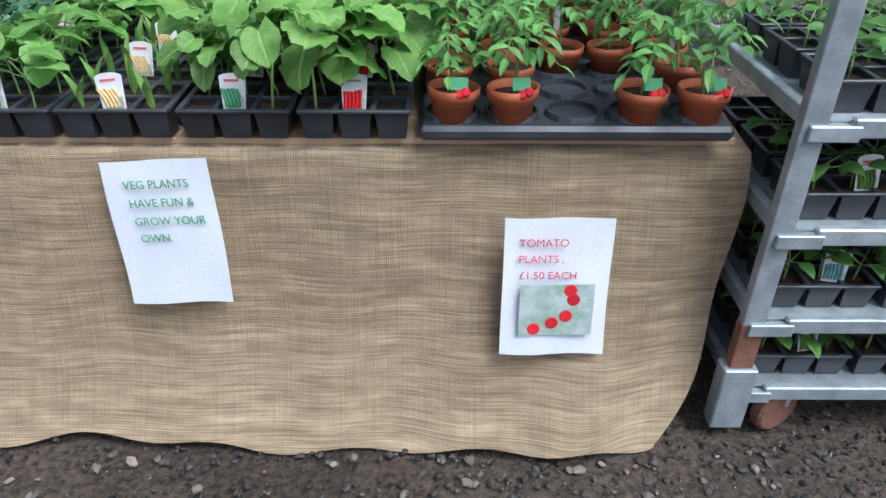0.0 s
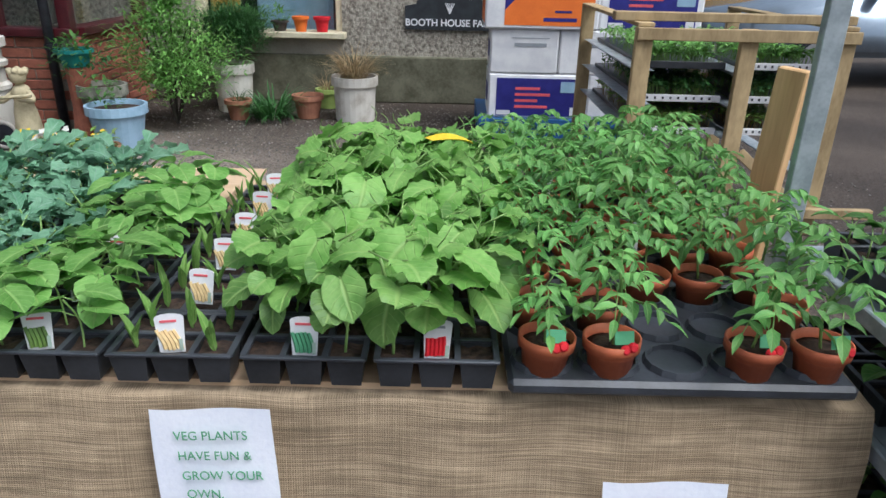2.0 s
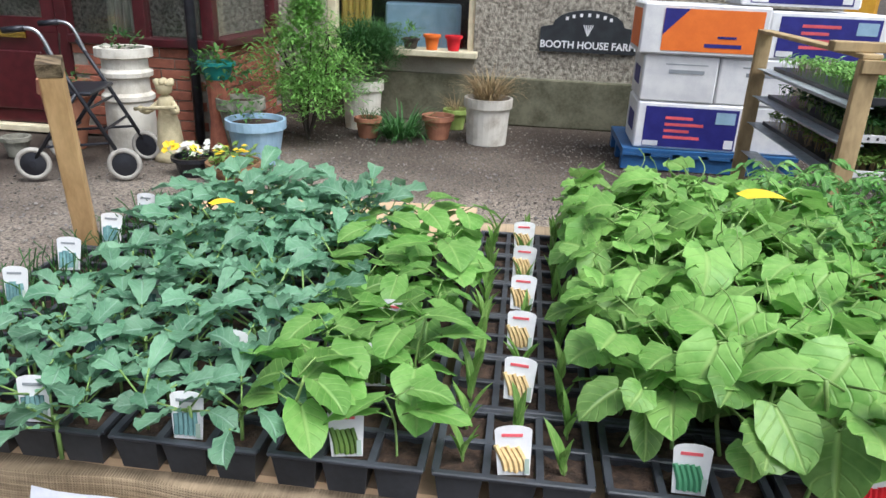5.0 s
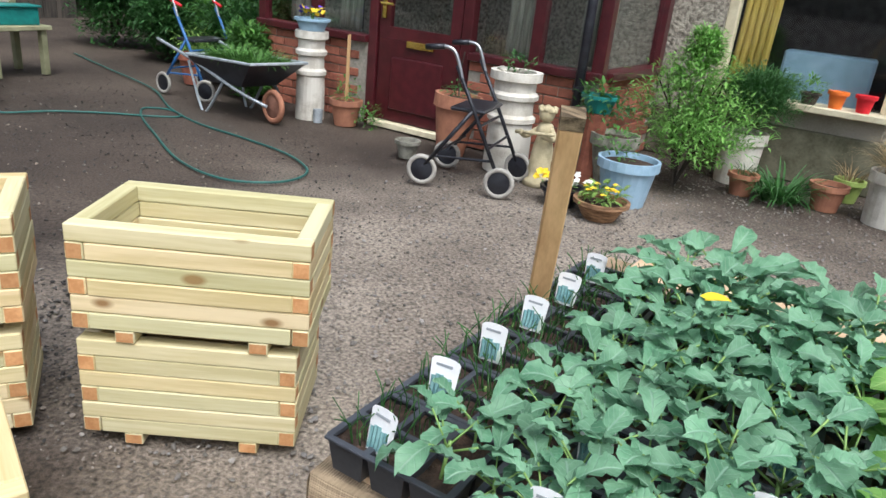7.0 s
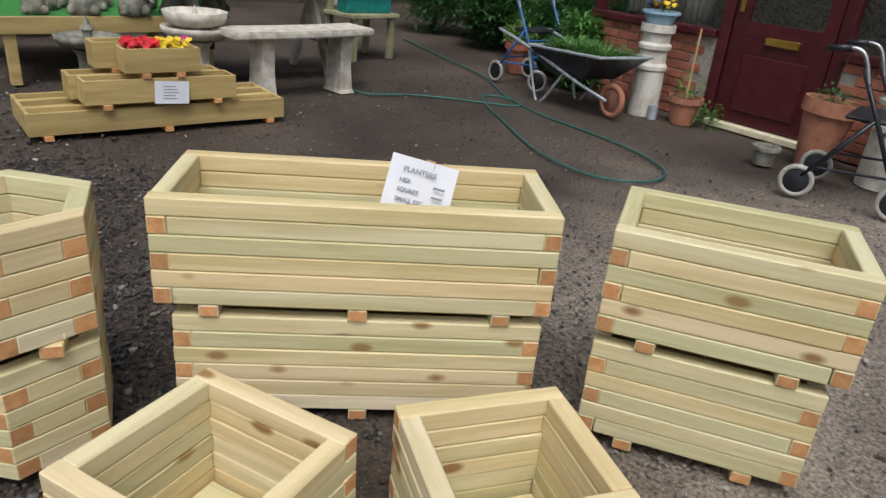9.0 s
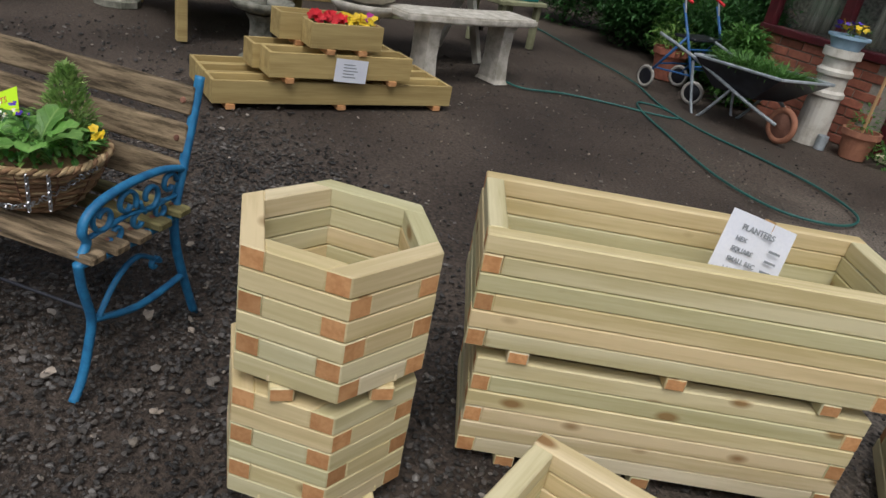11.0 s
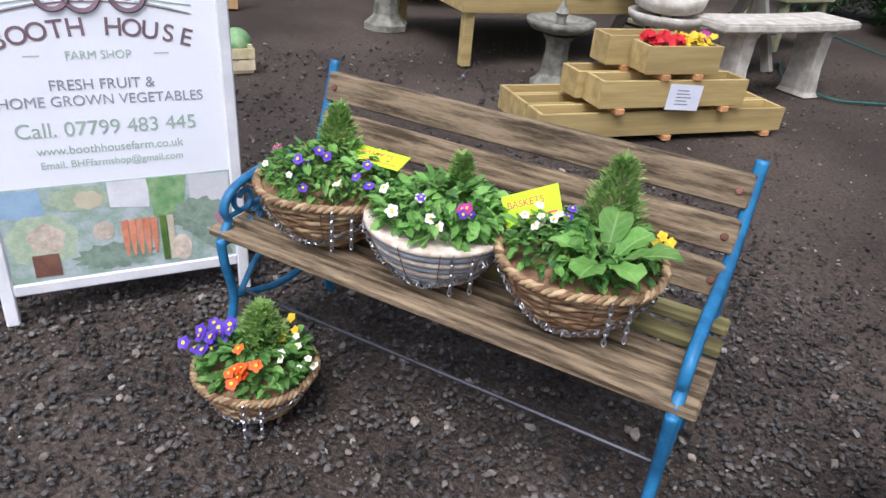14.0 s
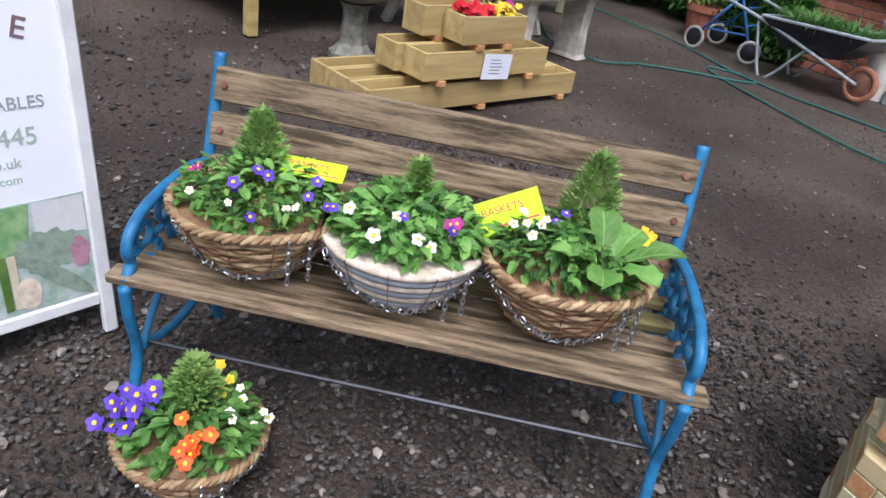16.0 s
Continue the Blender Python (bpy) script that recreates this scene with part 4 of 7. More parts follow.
def label_meshes():
    out = {}
    for kd, (ink, lab) in LABELS.items():
        bm = bmesh.new()
        w, h = 0.024, 0.06
        top = [(w * math.cos(a), h + 0.007 * math.sin(a)) for a in [math.pi * i / 6 for i in range(7)]]
        f = bm.faces.new([bm.verts.new((x, 0, z)) for x, z in [(-w * 0.85, 0), (w * 0.85, 0)] + top])
        ex = bmesh.ops.extrude_face_region(bm, geom=[f])
        bmesh.ops.translate(bm, verts=[v for v in ex["geom"] if isinstance(v, bmesh.types.BMVert)], vec=(0, 0.0012, 0))
        bmesh.ops.recalc_face_normals(bm, faces=bm.faces)
        pic = bmesh.new()
        slope = {"corn": 0.006, "squash": 0.004, "bean": 0.003}.get(kd, 0.0)
        for k in range(5):
            x = -0.0165 + 0.0068 * k
            tube(spline([(x + slope, 0.0, 0.004 + U(0, 0.003)), (x + slope * 0.4 + 0.001, -0.0008, 0.02), (x - slope, 0.0, 0.034 + U(0, 0.007))], 3), 0.0036, 5, pic)
        bars = box(-0.015, 0.012, -0.001, 0.0, 0.052, 0.056)
        code = box(0.0135, 0.0195, -0.0042, -0.0038, 0.004, 0.024)
        out[kd] = (mesh("card", bm, WHITE), mesh("picture", pic, ink), mesh("print", bars, REDINK if kd in ("corn", "bean", "squash") else GREYINK), mesh("bar_code", code, PALEINK))
    return out


LAB = label_meshes()


def plant_label(kd, x, y, z, rz=0, lean=-12):
    e = thing("plant_label", LABELS[kd][1], "plant label", pose(x, y, z, lean, U(-4, 4), rz), "labels in the seed trays")
    for nm, me in zip(("card", "picture", "print", "bar_code"), LAB[kd]):
        part(nm, me, None, e)


COLS = ["onion", "brassica", "brassica", "bean", "corn", "squash", "squash"]
for c in range(7):
    for r_ in range(6):
        kd = COLS[c]
        if kd == "bean" and r_ == 5:
            continue
        x, y = -1.465 + 0.2175 * c, 1.195 + 0.152 * r_
        tray(pose(x + U(-.003, .003), y, TZ + 0.004, 0, 0, U(-0.8, 0.8)), "black plastic six-cell tray of young " + {"onion": "onions", "brassica": "cabbages", "bean": "beans", "corn": "sweetcorn", "squash": "squash plants"}[kd], "seed trays on the table")
        kl = "tom" if c == 6 else kd
        if kd in ("corn", "onion") or r_ < 3:
            plant_label(kl, x + (0 if kd != "onion" else -0.03), y + 0.02, TZ + TH - 0.004 + 0.012 * (r_ > 0), U(-8, 8))
        for i in range(3):
            for j in range(2):
                if kd in ("corn", "squash", "bean") and (i == 1 and j == 0):
                    continue
                if kd == "squash" and r_ == 0 and j == 0 and i == 2 - (c % 2) * 2:
                    continue
                k2 = kd
                if kd == "onion" and r_ == 0 and i == 2:
                    k2 = "brassica"
                k = {"brassica": 0.92 + 0.075 * r_, "squash": (0.78 if i == 0 and c == 5 else 0.92) + 0.03 * r_, "bean": 0.95, "corn": 0.85 if r_ < 2 else 0.95, "onion": 1.0}[k2]
                plant(k2, x + TW / 3 * (i - 1) + U(-.006, .006), y + TD / 2 * (j + 0.5) + U(-.006, .006), TZ + TH - 0.008, k, {"brassica": "cabbage seedlings in trays"}.get(k2, k2 + " plants in trays"))
plant("brassica", -1.2, 1.19, TZ + 0.03, 1.1, "cabbage seedlings in trays")
single("yellowed_leaf", "single yellowed leaf among the green ones", "leaf", leaf(bmesh.new(), aim((-0.18, 1.83, TZ + 0.27), 0.3, 0.1), 0.1, 0.08, 0.5, 0.2, 1), YELLOW, smooth=True)
single("orange_leaf", "small orange-yellow fading leaf among cabbages", "leaf", leaf(bmesh.new(), aim((-1.22, 1.75, TZ + 0.2), 0.6, 0.2), 0.045, 0.045, 0.5, 0.2, 1), YELLOW, smooth=True)


def shuttle_mesh():
    bm = box(-0.285, 0.285, 0, 0.375, 0.008, 0.036, 0.008)
    return mesh("shuttle", bm, BLACKTRAY)


SHUTTLE = shuttle_mesh()
CUP = mesh("cup", lathe([(0.03, 0.0), (0.046, 0.03), (0.046, 0.046), (0.05, 0.046), (0.054, 0.0355)], 14), BLACKTRAY)
POT = mesh("pot", lathe([(0.032, 0), (0.041, 0.06), (0.047, 0.061), (0.048, 0.08), (0.0445, 0.08), (0.042, 0.062), (0.04, 0.05)], 20), TERRA, True)
POTSOIL = mesh("soil", lathe([(0.0, 0.066), (0.02, 0.068), (0.042, 0.064)], 14), SOIL, True)
TAGW = mesh("tag", box(-0.016, 0.016, -0.001, 0.001, 0.03, 0.052, 0.0006), GREENINK)
TAGR = mesh("tag_picture", lathe([(0.007, 0), (0.009, 0.003), (0.005, 0.008)], 10), REDP)
STICK = mesh("stick", box(-0.007, 0.007, -0.0006, 0.0006, 0, 0.075, 0.0005), WHITE)
skip = {(0, 0, 2), (0, 4, 1), (0, 2, 0)}
for r_ in range(3):
    e = thing("shuttle_tray", "dark grey plastic carrying tray for round pots", "pot tray", pose(0.243, 1.175 + 0.385 * r_, TZ + 0.003), "pot trays on the table")
    part("tray_body", SHUTTLE, None, e)
    for i in range(5):
        for j in range(3):
            part("cup", CUP, None, e, "", pose(-0.225 + 0.1125 * i, 0.065 + 0.122 * j, 0.001))
    for i in range(5):
        for j in range(3):
            if r_ == 0 and (i, j) in ((2, 0), (2, 1), (3, 1)):
                continue
            x, y = 0.243 - 0.225 + 0.1125 * i + U(-.006, .006), 1.175 + 0.385 * r_ + 0.065 + 0.122 * j - (0.02 if r_ == 0 and j == 0 else 0)
            e = thing("plant_pot", "terracotta-coloured plastic pot of compost", "plant pot", pose(x, y, TZ + 0.02, U(-3, 3), U(-3, 3), U(0, 360)), "tomato pots on the table")
            part("pot_wall", POT, None, e)
            part("soil", POTSOIL, None, e)
            plant("tomato", x, y, TZ + 0.087, 1.05 + 0.1 * (r_ > 0), "tomato plants in pots")
            if r_ == 0 and j == 0:
                e = thing("tomato_label", "small plant tag with a red tomato picture", "plant label", pose(x + 0.012, y - 0.042, TZ + 0.075, -20, 0, U(-10, 10)), "labels in the tomato pots")
                part("tag", TAGW, None, e)
                part("tag_picture", TAGR, None, e, "", pose(0, -0.003, 0.022, 90))
                part("tag_picture", TAGR, None, e, "", pose(0.012, -0.003, 0.026, 90))
            elif (i + j + r_) % 3 == 0:
                single("label_stick", "plain white plastic label stuck in a pot", "plant label", STICK, None, pose(x + U(-.02, .02), y - 0.02, TZ + 0.08, U(-12, 12), U(-8, 8), U(-30, 30)), "sticks in the tomato pots")

e = thing("wooden_stake", "rough sawn wooden stake leaning at the table corner", "stake")
part("shaft", beam((-1.655, 2.03, 0.0), (-1.5, 1.72, 1.06), 0.042, 0.04, 0.003), RAWWOOD, e)
part("sawn_top", beam((-1.5, 1.72, 1.06), (-1.4963, 1.7126, 1.085), 0.043, 0.041), OLDWOOD, e, "darkened sawn end")
single("upright_plank", "thick sawn plank standing beside the table", "plank", beam((0.65, 2.0, 0.0), (0.69, 1.95, 1.05), 0.035, 0.075, 0.003), RAWWOOD)

# ---- steel plant rack ----
rk = thing("plant_rack", "galvanised steel plant trolley with four shelves", "trolley", pose(0.6, 1.07, 0))
RW, RD = 1.32, 0.58
for x in (0, RW):
    for y in (0, RD):
        part("upright", box(x - 0.022, x + 0.022, y - 0.012, y + 0.012, 0.05, 1.75, 0.002), STEEL, rk)
        part("foot_socket", box(x - 0.034, x + 0.034, y - 0.022, y + 0.022, 0.03, 0.19, 0.003), STEEL, rk)
        c = part("castor", lathe([(0.012, -0.016), (0.05, -0.016), (0.056, -0.01), (0.056, 0.01), (0.05, 0.016), (0.012, 0.016)], 18), RUST, rk, "worn castor wheel with red tyre", pose(x + (0.11 if x == 0 else -0.11), y + 0.015, 0.058, 90, 0, 25))
        part("castor_fork", box(x + (0.08 if x == 0 else -0.14), x + (0.14 if x == 0 else -0.08), y + 0.005, y + 0.045, 0.06, 0.1, 0.006), STEEL, rk)
part("rust_patch", box(-0.0235, 0.0235, -0.0135, 0.0135, 0.19, 0.3, 0.002), RUST, rk, "rusted stretch of the upright")
SHELVES = (0.135, 0.31, 0.51, 0.715)
for z in SHELVES:
    sh = part("shelf", box(0.03, RW - 0.03, 0.0, RD, z - 0.014, z - 0.004), STEEL, rk)
    part("shelf_rail", box(0.06, RW - 0.03, -0.018, 0.0, z - 0.028, z + 0.006, 0.003), STEEL, sh)
    part("shelf_hook", box(-0.01, 0.075, -0.02, -0.003, z - 0.034, z - 0.006, 0.002), STEEL, sh)
    part("shelf_rail", box(0.0, 0.02, 0.02, RD - 0.02, z - 0.028, z + 0.006, 0.003), STEEL, sh)
for si, z in enumerate(SHELVES[:4]):
    for i in range(5):
        for j in range(3):
            x, y = 0.6 + 0.14 + 0.22 * i, 1.095 + 0.17 * j
            tray(pose(x, y, z - 0.002, 0, 0, U(-1, 1)), "black six-cell tray of seedlings on the rack", "seed trays on the rack")
            if j == 0 and si < 3:
                plant_label("brassica" if si % 2 else "bean", x + 0.02, y + 0.025, z + TH - 0.01, U(-15, 15))
            if j == 2 and si < 3:
                continue
            for a in range(3):
                for c in range(2):
                    if R.random() < 0.85:
                        plant("seedling", x + TW / 3 * (a - 1), y + TD / 2 * (c + 0.5), z + TH - 0.01, U(0.9, 1.25), "seedlings on the rack")


# ---- timber frame with seedling shelves ----
fr = thing("seedling_frame", "rough timber frame holding shelves of seedlings", "plant stand")
FX0, FX1, FY0, FY1, FZ = 0.76, 1.7, 3.6, 5.0, 1.0
FXM = 1.25
for x, y in ((FX0, FY0), (FXM, FY0), (FX1, FY0), (FX0, FY1), (FX1, FY1)):
    part("post", box(x - 0.04, x + 0.04, y - 0.02, y + 0.02, 0, FZ if y == FY0 else FZ + 0.02, 0.003), FRAMEWOOD, fr)
part("rail", box(FX0 - 0.04, FX1 + 0.05, FY0 - 0.042, FY0 - 0.021, FZ - 0.055, FZ, 0.003), FRAMEWOOD, fr)
part("top_rail", box(FX0 - 0.13, FX1 + 0.06, FY0 + 0.05, FY0 + 0.12, FZ + 0.022, FZ + 0.062, 0.003), FRAMEWOOD, fr)
for x in (FX0, FX1):
    part("top_rail", box(x - 0.04, x + 0.04, FY0 - 0.02, FY1 + 0.02, FZ + 0.0015, FZ + 0.0205, 0.003), FRAMEWOOD, fr)
part("foot_rail", box(FXM + 0.045, FX1 + 0.3, FY0 - 0.06, FY0 - 0.022, 0.1, 0.15, 0.003), FRAMEWOOD, fr)
part("diagonal_brace", beam((FXM + 0.05, FY0 - 0.005, 0.42), (FX1 - 0.04, FY0 - 0.005, 0.12), 0.02, 0.05, 0.003), FRAMEWOOD, fr)
for z in (0.3, 0.48, 0.64, 0.8):
    for x in (FX0 + 0.03, FXM, FX1 - 0.03):
        part("ledge", box(x - 0.004, x + 0.004, FY0 + 0.022, FY1 - 0.03, z - 0.028, z - 0.002, 0.001), STEEL, fr, "galvanised angle ledge")
        part("ledge", box(x - 0.045, x + 0.045, FY0 + 0.03, FY1 - 0.03, z - 0.002, z + 0.001), STEEL, fr, "galvanised angle ledge")
for z, tone in ((0.48, LIMELEAF), (0.64, DARKLEAF), (0.8, BEAN)):
    for x0, x1 in ((FX0 + 0.055, FXM - 0.05), (FXM + 0.05, FX1 - 0.06)):
        tr_ = thing("shelf_tray", "long plug tray with a white perforated edge", "seed tray", pose(x0, FY0 + 0.1, z + 0.002), "plug trays in the timber frame")
        W_ = x1 - x0
        part("tray_body", box(0, W_, 0.012, 1.2, 0, 0.02), BLACK, tr_)
        edge = z < 0.7 or x0 > FXM
        part("edge_strip", box(0, W_, 0, 0.01, 0, 0.034, 0.002), WHITE if edge else BLACK, tr_)
        for k in range(9 if edge else 0):
            part("slot", box(0.02 + k * (W_ - 0.04) / 9, 0.03 + k * (W_ - 0.04) / 9, -0.002, 0.0, 0.012, 0.024), BLACK, tr_)
        st, lv = bmesh.new(), bmesh.new()
        for _ in range(420):
            x, y, hh = U(0.01, W_ - 0.01), 0.02 + 1.15 * U(0, 1) ** 1.6, U(0.06, 0.1)
            top = Vector((x + U(-.012, .012), y + U(-.012, .012), hh))
            tube([(x, y, 0.02), top], 0.0016, 3, st)
            for k in range(3):
                leaf(lv, aim(top, U(0, 6.3), U(-0.3, 0.9)), U(0.025, 0.045), U(0.014, 0.022), U(0.3, 1.2), 0.2, 0, 3)
        m_ = pose(x0, FY0 + 0.1, z + 0.002)
        sd = thing("seedlings", "dense rows of small seedlings in a shelf tray", "seedlings", m_, kind="stuff")
        part("stem", st, STRAW if z < 0.6 else STEM, sd)
        part("leaf", lv, tone, sd, smooth=True)

# ---- box stack ----
pl = thing("pallet", "blue painted wooden pallet under the boxes", "pallet", pose(0.1, 5.5, 0))
for y in (0.02, 0.35, 0.68):
    part("bearer", box(0, 1.2, y, y + 0.09, 0, 0.1, 0.004), ROLBLUE, pl)
for i in range(6):
    part("slat", box(0.2 * i, 0.2 * i + 0.15, 0, 0.8, 0.1, 0.125, 0.003), ROLBLUE, pl)
part("wrap_edge", box(0, 1.2, 0.0, 0.8, 0.125, 0.15), ROLBLUE, pl)


def carton(x, y, z, w, h, style):
    e = thing("carton", "white cardboard carton with a printed panel, wrapped in film", "box", pose(x, y, z, 0, 0, U(-1.5, 1.5)), "stacked cartons of bedding")
    part("carton_body", box(0, w, 0, 0.5, 0.003, h, 0.012), WHITE, e)
    if style == "orange":
        part("panel", box(0.14, w - 0.04, -0.003, 0.001, 0.03, h - 0.03), ORANGE, e)
        f = bmesh.new()
        vs = [f.verts.new(v) for v in ((0.14, -0.005, h - 0.03), (0.14, -0.005, h * 0.4), (0.3, -0.005, h - 0.03))]
        f.faces.new(vs)
        part("panel", f, NAVY, e)
        part("logo", box(0.42, 0.66, -0.005, -0.002, 0.06, 0.085), NAVY, e)
        part("logo", box(0.5, 0.62, -0.005, -0.002, 0.12, 0.135), NAVY, e)
        part("side_panel", box(-0.003, 0.001, 0.05, 0.45, 0.04, h - 0.04), ORANGE, e)
    elif style == "navy":
        part("panel", box(0.06, w - 0.05, -0.003, 0.001, 0.02, h - 0.03), NAVY, e)
        for k in range(4):
            part("print", box(0.2, 0.2 + 0.27 * U(0.6, 1), -0.005, -0.002, 0.08 + 0.045 * k, 0.1 + 0.045 * k), REDINK, e)
        part("sticker", box(w - 0.2, w - 0.07, -0.006, -0.002, h - 0.13, h - 0.05), PALEBLUE, e)
        part("sticker", box(w - 0.12, w - 0.06, -0.006, -0.002, 0.03, 0.09), WHITE, e)
        part("sticker", box(0.065, 0.17, -0.006, -0.002, 0.025, 0.06), WHITE, e)
        part("side_panel", box(-0.003, 0.001, 0.12, 0.38, 0.1, h - 0.1), NAVY, e)
    else:
        part("logo", box(w * 0.35, w * 0.82, -0.003, 0.001, h * 0.62, h * 0.7), GREYINK, e)
        part("print", box(w * 0.3, w * 0.86, -0.003, 0.001, h * 0.8, h * 0.82), GREYINK, e)
        part("side_panel", box(-0.003, 0.001, 0.12, 0.38, 0.1, h - 0.1), NAVY, e)


carton(0.17, 5.55, 0.15, 0.74, 0.33, "navy")
carton(0.92, 5.55, 0.15, 0.5, 0.33, "plain")
carton(0.17, 5.55, 0.48, 0.5, 0.32, "plain")
carton(0.68, 5.55, 0.48, 0.5, 0.32, "plain")
carton(0.12, 5.52, 0.80, 0.82, 0.33, "orange")
carton(0.95, 5.55, 0.80, 0.74, 0.31, "navy")
carton(0.75, 5.6, 1.135, 0.75, 0.31, "navy")

# ---- car and machine beyond ----
c = thing("car", "grey-blue saloon car parked by the house", "car", pose(5.0, 9.0, 0, 0, 0, 8))
prof = [(-2.1, 0.35), (-2.15, 0.75), (-1.2, 0.98), (-0.45, 1.42), (0.9, 1.46), (1.7, 1.05), (2.1, 0.95), (2.1, 0.35)]
bm = bmesh.new()
a = [bm.verts.new((x, -0.85 + (0.14 if z > 1.1 else 0), z)) for x, z in prof]
d_ = [bm.verts.new((x, 0.85 - (0.14 if z > 1.1 else 0), z)) for x, z in prof]
bm.faces.new(a)
bm.faces.new(d_[::-1])
for k in range(len(prof)):
    bm.faces.new((a[k], d_[k], d_[(k + 1) % len(prof)], a[(k + 1) % len(prof)]))
bmesh.ops.recalc_face_normals(bm, faces=bm.faces)
bmesh.ops.bevel(bm, geom=list(bm.edges), offset=0.06, segments=2, affect="EDGES")
part("body", bm, CARBLUE, c, smooth=True)
part("windscreen", beam((-1.15, 0, 1.02), (-0.5, 0, 1.40), 1.3, 0.012), DARKMETAL, c)
part("side_window", box(-0.75, 0.9, -0.862, -0.85, 1.0, 1.32, 0.005), DARKMETAL, c)
for x in (-1.35, 1.3):
    for y in (-0.8, 0.8):
        w_ = part("wheel", lathe([(0.2, -0.09), (0.31, -0.09), (0.32, 0), (0.31, 0.09), (0.2, 0.09)], 24), DARKMETAL, c, "", pose(x, y, 0.32, 90))
        part("rim", lathe([(0.02, -0.1), (0.2, -0.095), (0.2, 0.095)], 18), CHROME, w_)
part("mirror", box(-0.9, -0.75, -1.0, -0.86, 1.0, 1.1, 0.02), CARBLUE, c)
m_ = thing("digger", "yellow tracked digger parked behind the cartons", "digger", pose(3.95, 12.4, 0) @ Matrix.Scale(1.7, 4))
part("cab", box(-0.3, 0.3, -0.2, 0.25, 0.4, 1.2, 0.05), DIGGER, m_)
part("arm", tube([(0.2, -0.1, 1.05), (0.6, -0.12, 1.3), (0.85, -0.12, 1.0)], 0.06, 8), DIGGER, m_)
part("track", box(-0.45, 0.45, -0.28, 0.3, 0, 0.4, 0.12), DARKMETAL, m_)


# ---- planters of stacked bars ----
def bar_mesh(L, t_=0.045, h=0.0462):
    bm = box(-L / 2, L / 2, -t_ / 2, t_ / 2, 0, h, 0.0032)
    for f in bm.faces:
        if abs(f.normal.x) > 0.9:
            f.material_index = 1
    return mesh("bar", bm, [PINE, ENDGRAIN])


def planter(name, label, m, L, W, courses, group, floor=True):
    """Crate of interlocking bars on two feet; corner at the origin."""
    e = thing(name, label, "planter", m, group)
    t_, h = 0.045, 0.0475
    full, short = bar_mesh(L), bar_mesh(L - 2 * t_)
    wfull, wshort = bar_mesh(W), bar_mesh(W - 2 * t_)
    for k in range(courses):
        z = 0.035 + k * h
        for y in (t_ / 2, W - t_ / 2):
            part("bar", full if (k + courses) % 2 else short, None, e, "", pose(L / 2 + U(-.002, .002), y + U(-.0015, .0015), z))
        for x in (t_ / 2, L - t_ / 2):
            part("bar", wshort if (k + courses) % 2 else wfull, None, e, "", pose(x + U(-.0015, .0015), W / 2, z, 0, 0, 90))
    ft = bar_mesh(W - 0.004, 0.05, 0.034)
    for x in ([0.13, L - 0.13] if L < 0.8 else [0.13, L / 2, L - 0.13]):
        part("foot", ft, None, e, "", pose(x, W / 2, 0, 0, 0, 90))
    if floor:
        for k in range(3):
            part("floor_board", box(0.05, L - 0.05, 0.05 + (W - 0.1) / 3 * k, 0.044 + (W - 0.1) / 3 * (k + 1), 0.037, 0.052), PINE, e)
    return e


PH = 0.035 + 6 * 0.0475
a_ = pose(-3.27, 0.53, 0, 0, 0, 57.4)
planter("long_planter", "long fresh-cut timber planter at the foot of a stack", a_ @ pose(0.02, 0.01, 0), 0.96, 0.37, 6, "timber planters")
planter("long_planter", "long fresh-cut timber planter stacked on another", a_ @ pose(-0.015, 0, PH), 1.01, 0.39, 6, "timber planters")
b_ = pose(-2.63, 1.43, 0, 0, 0, 33.4)
planter("small_planter", "small fresh timber planter at the foot of a stack", b_ @ pose(0.0, 0.01, 0), 0.57, 0.37, 6, "timber planters")
planter("small_planter", "small fresh timber planter stacked on another", b_ @ pose(0, 0, PH), 0.60, 0.38, 6, "timber planters")
planter("square_planter", "low square timber planter with a slatted floor", pose(-2.83, 0.18, 0, 0, 0, 24.7), 0.41, 0.41, 6, "timber planters")
planter("square_planter", "low square timber planter with a slatted floor", pose(-2.31, 0.71, 0, 0, 0, 70.5), 0.39, 0.38, 6, "timber planters")


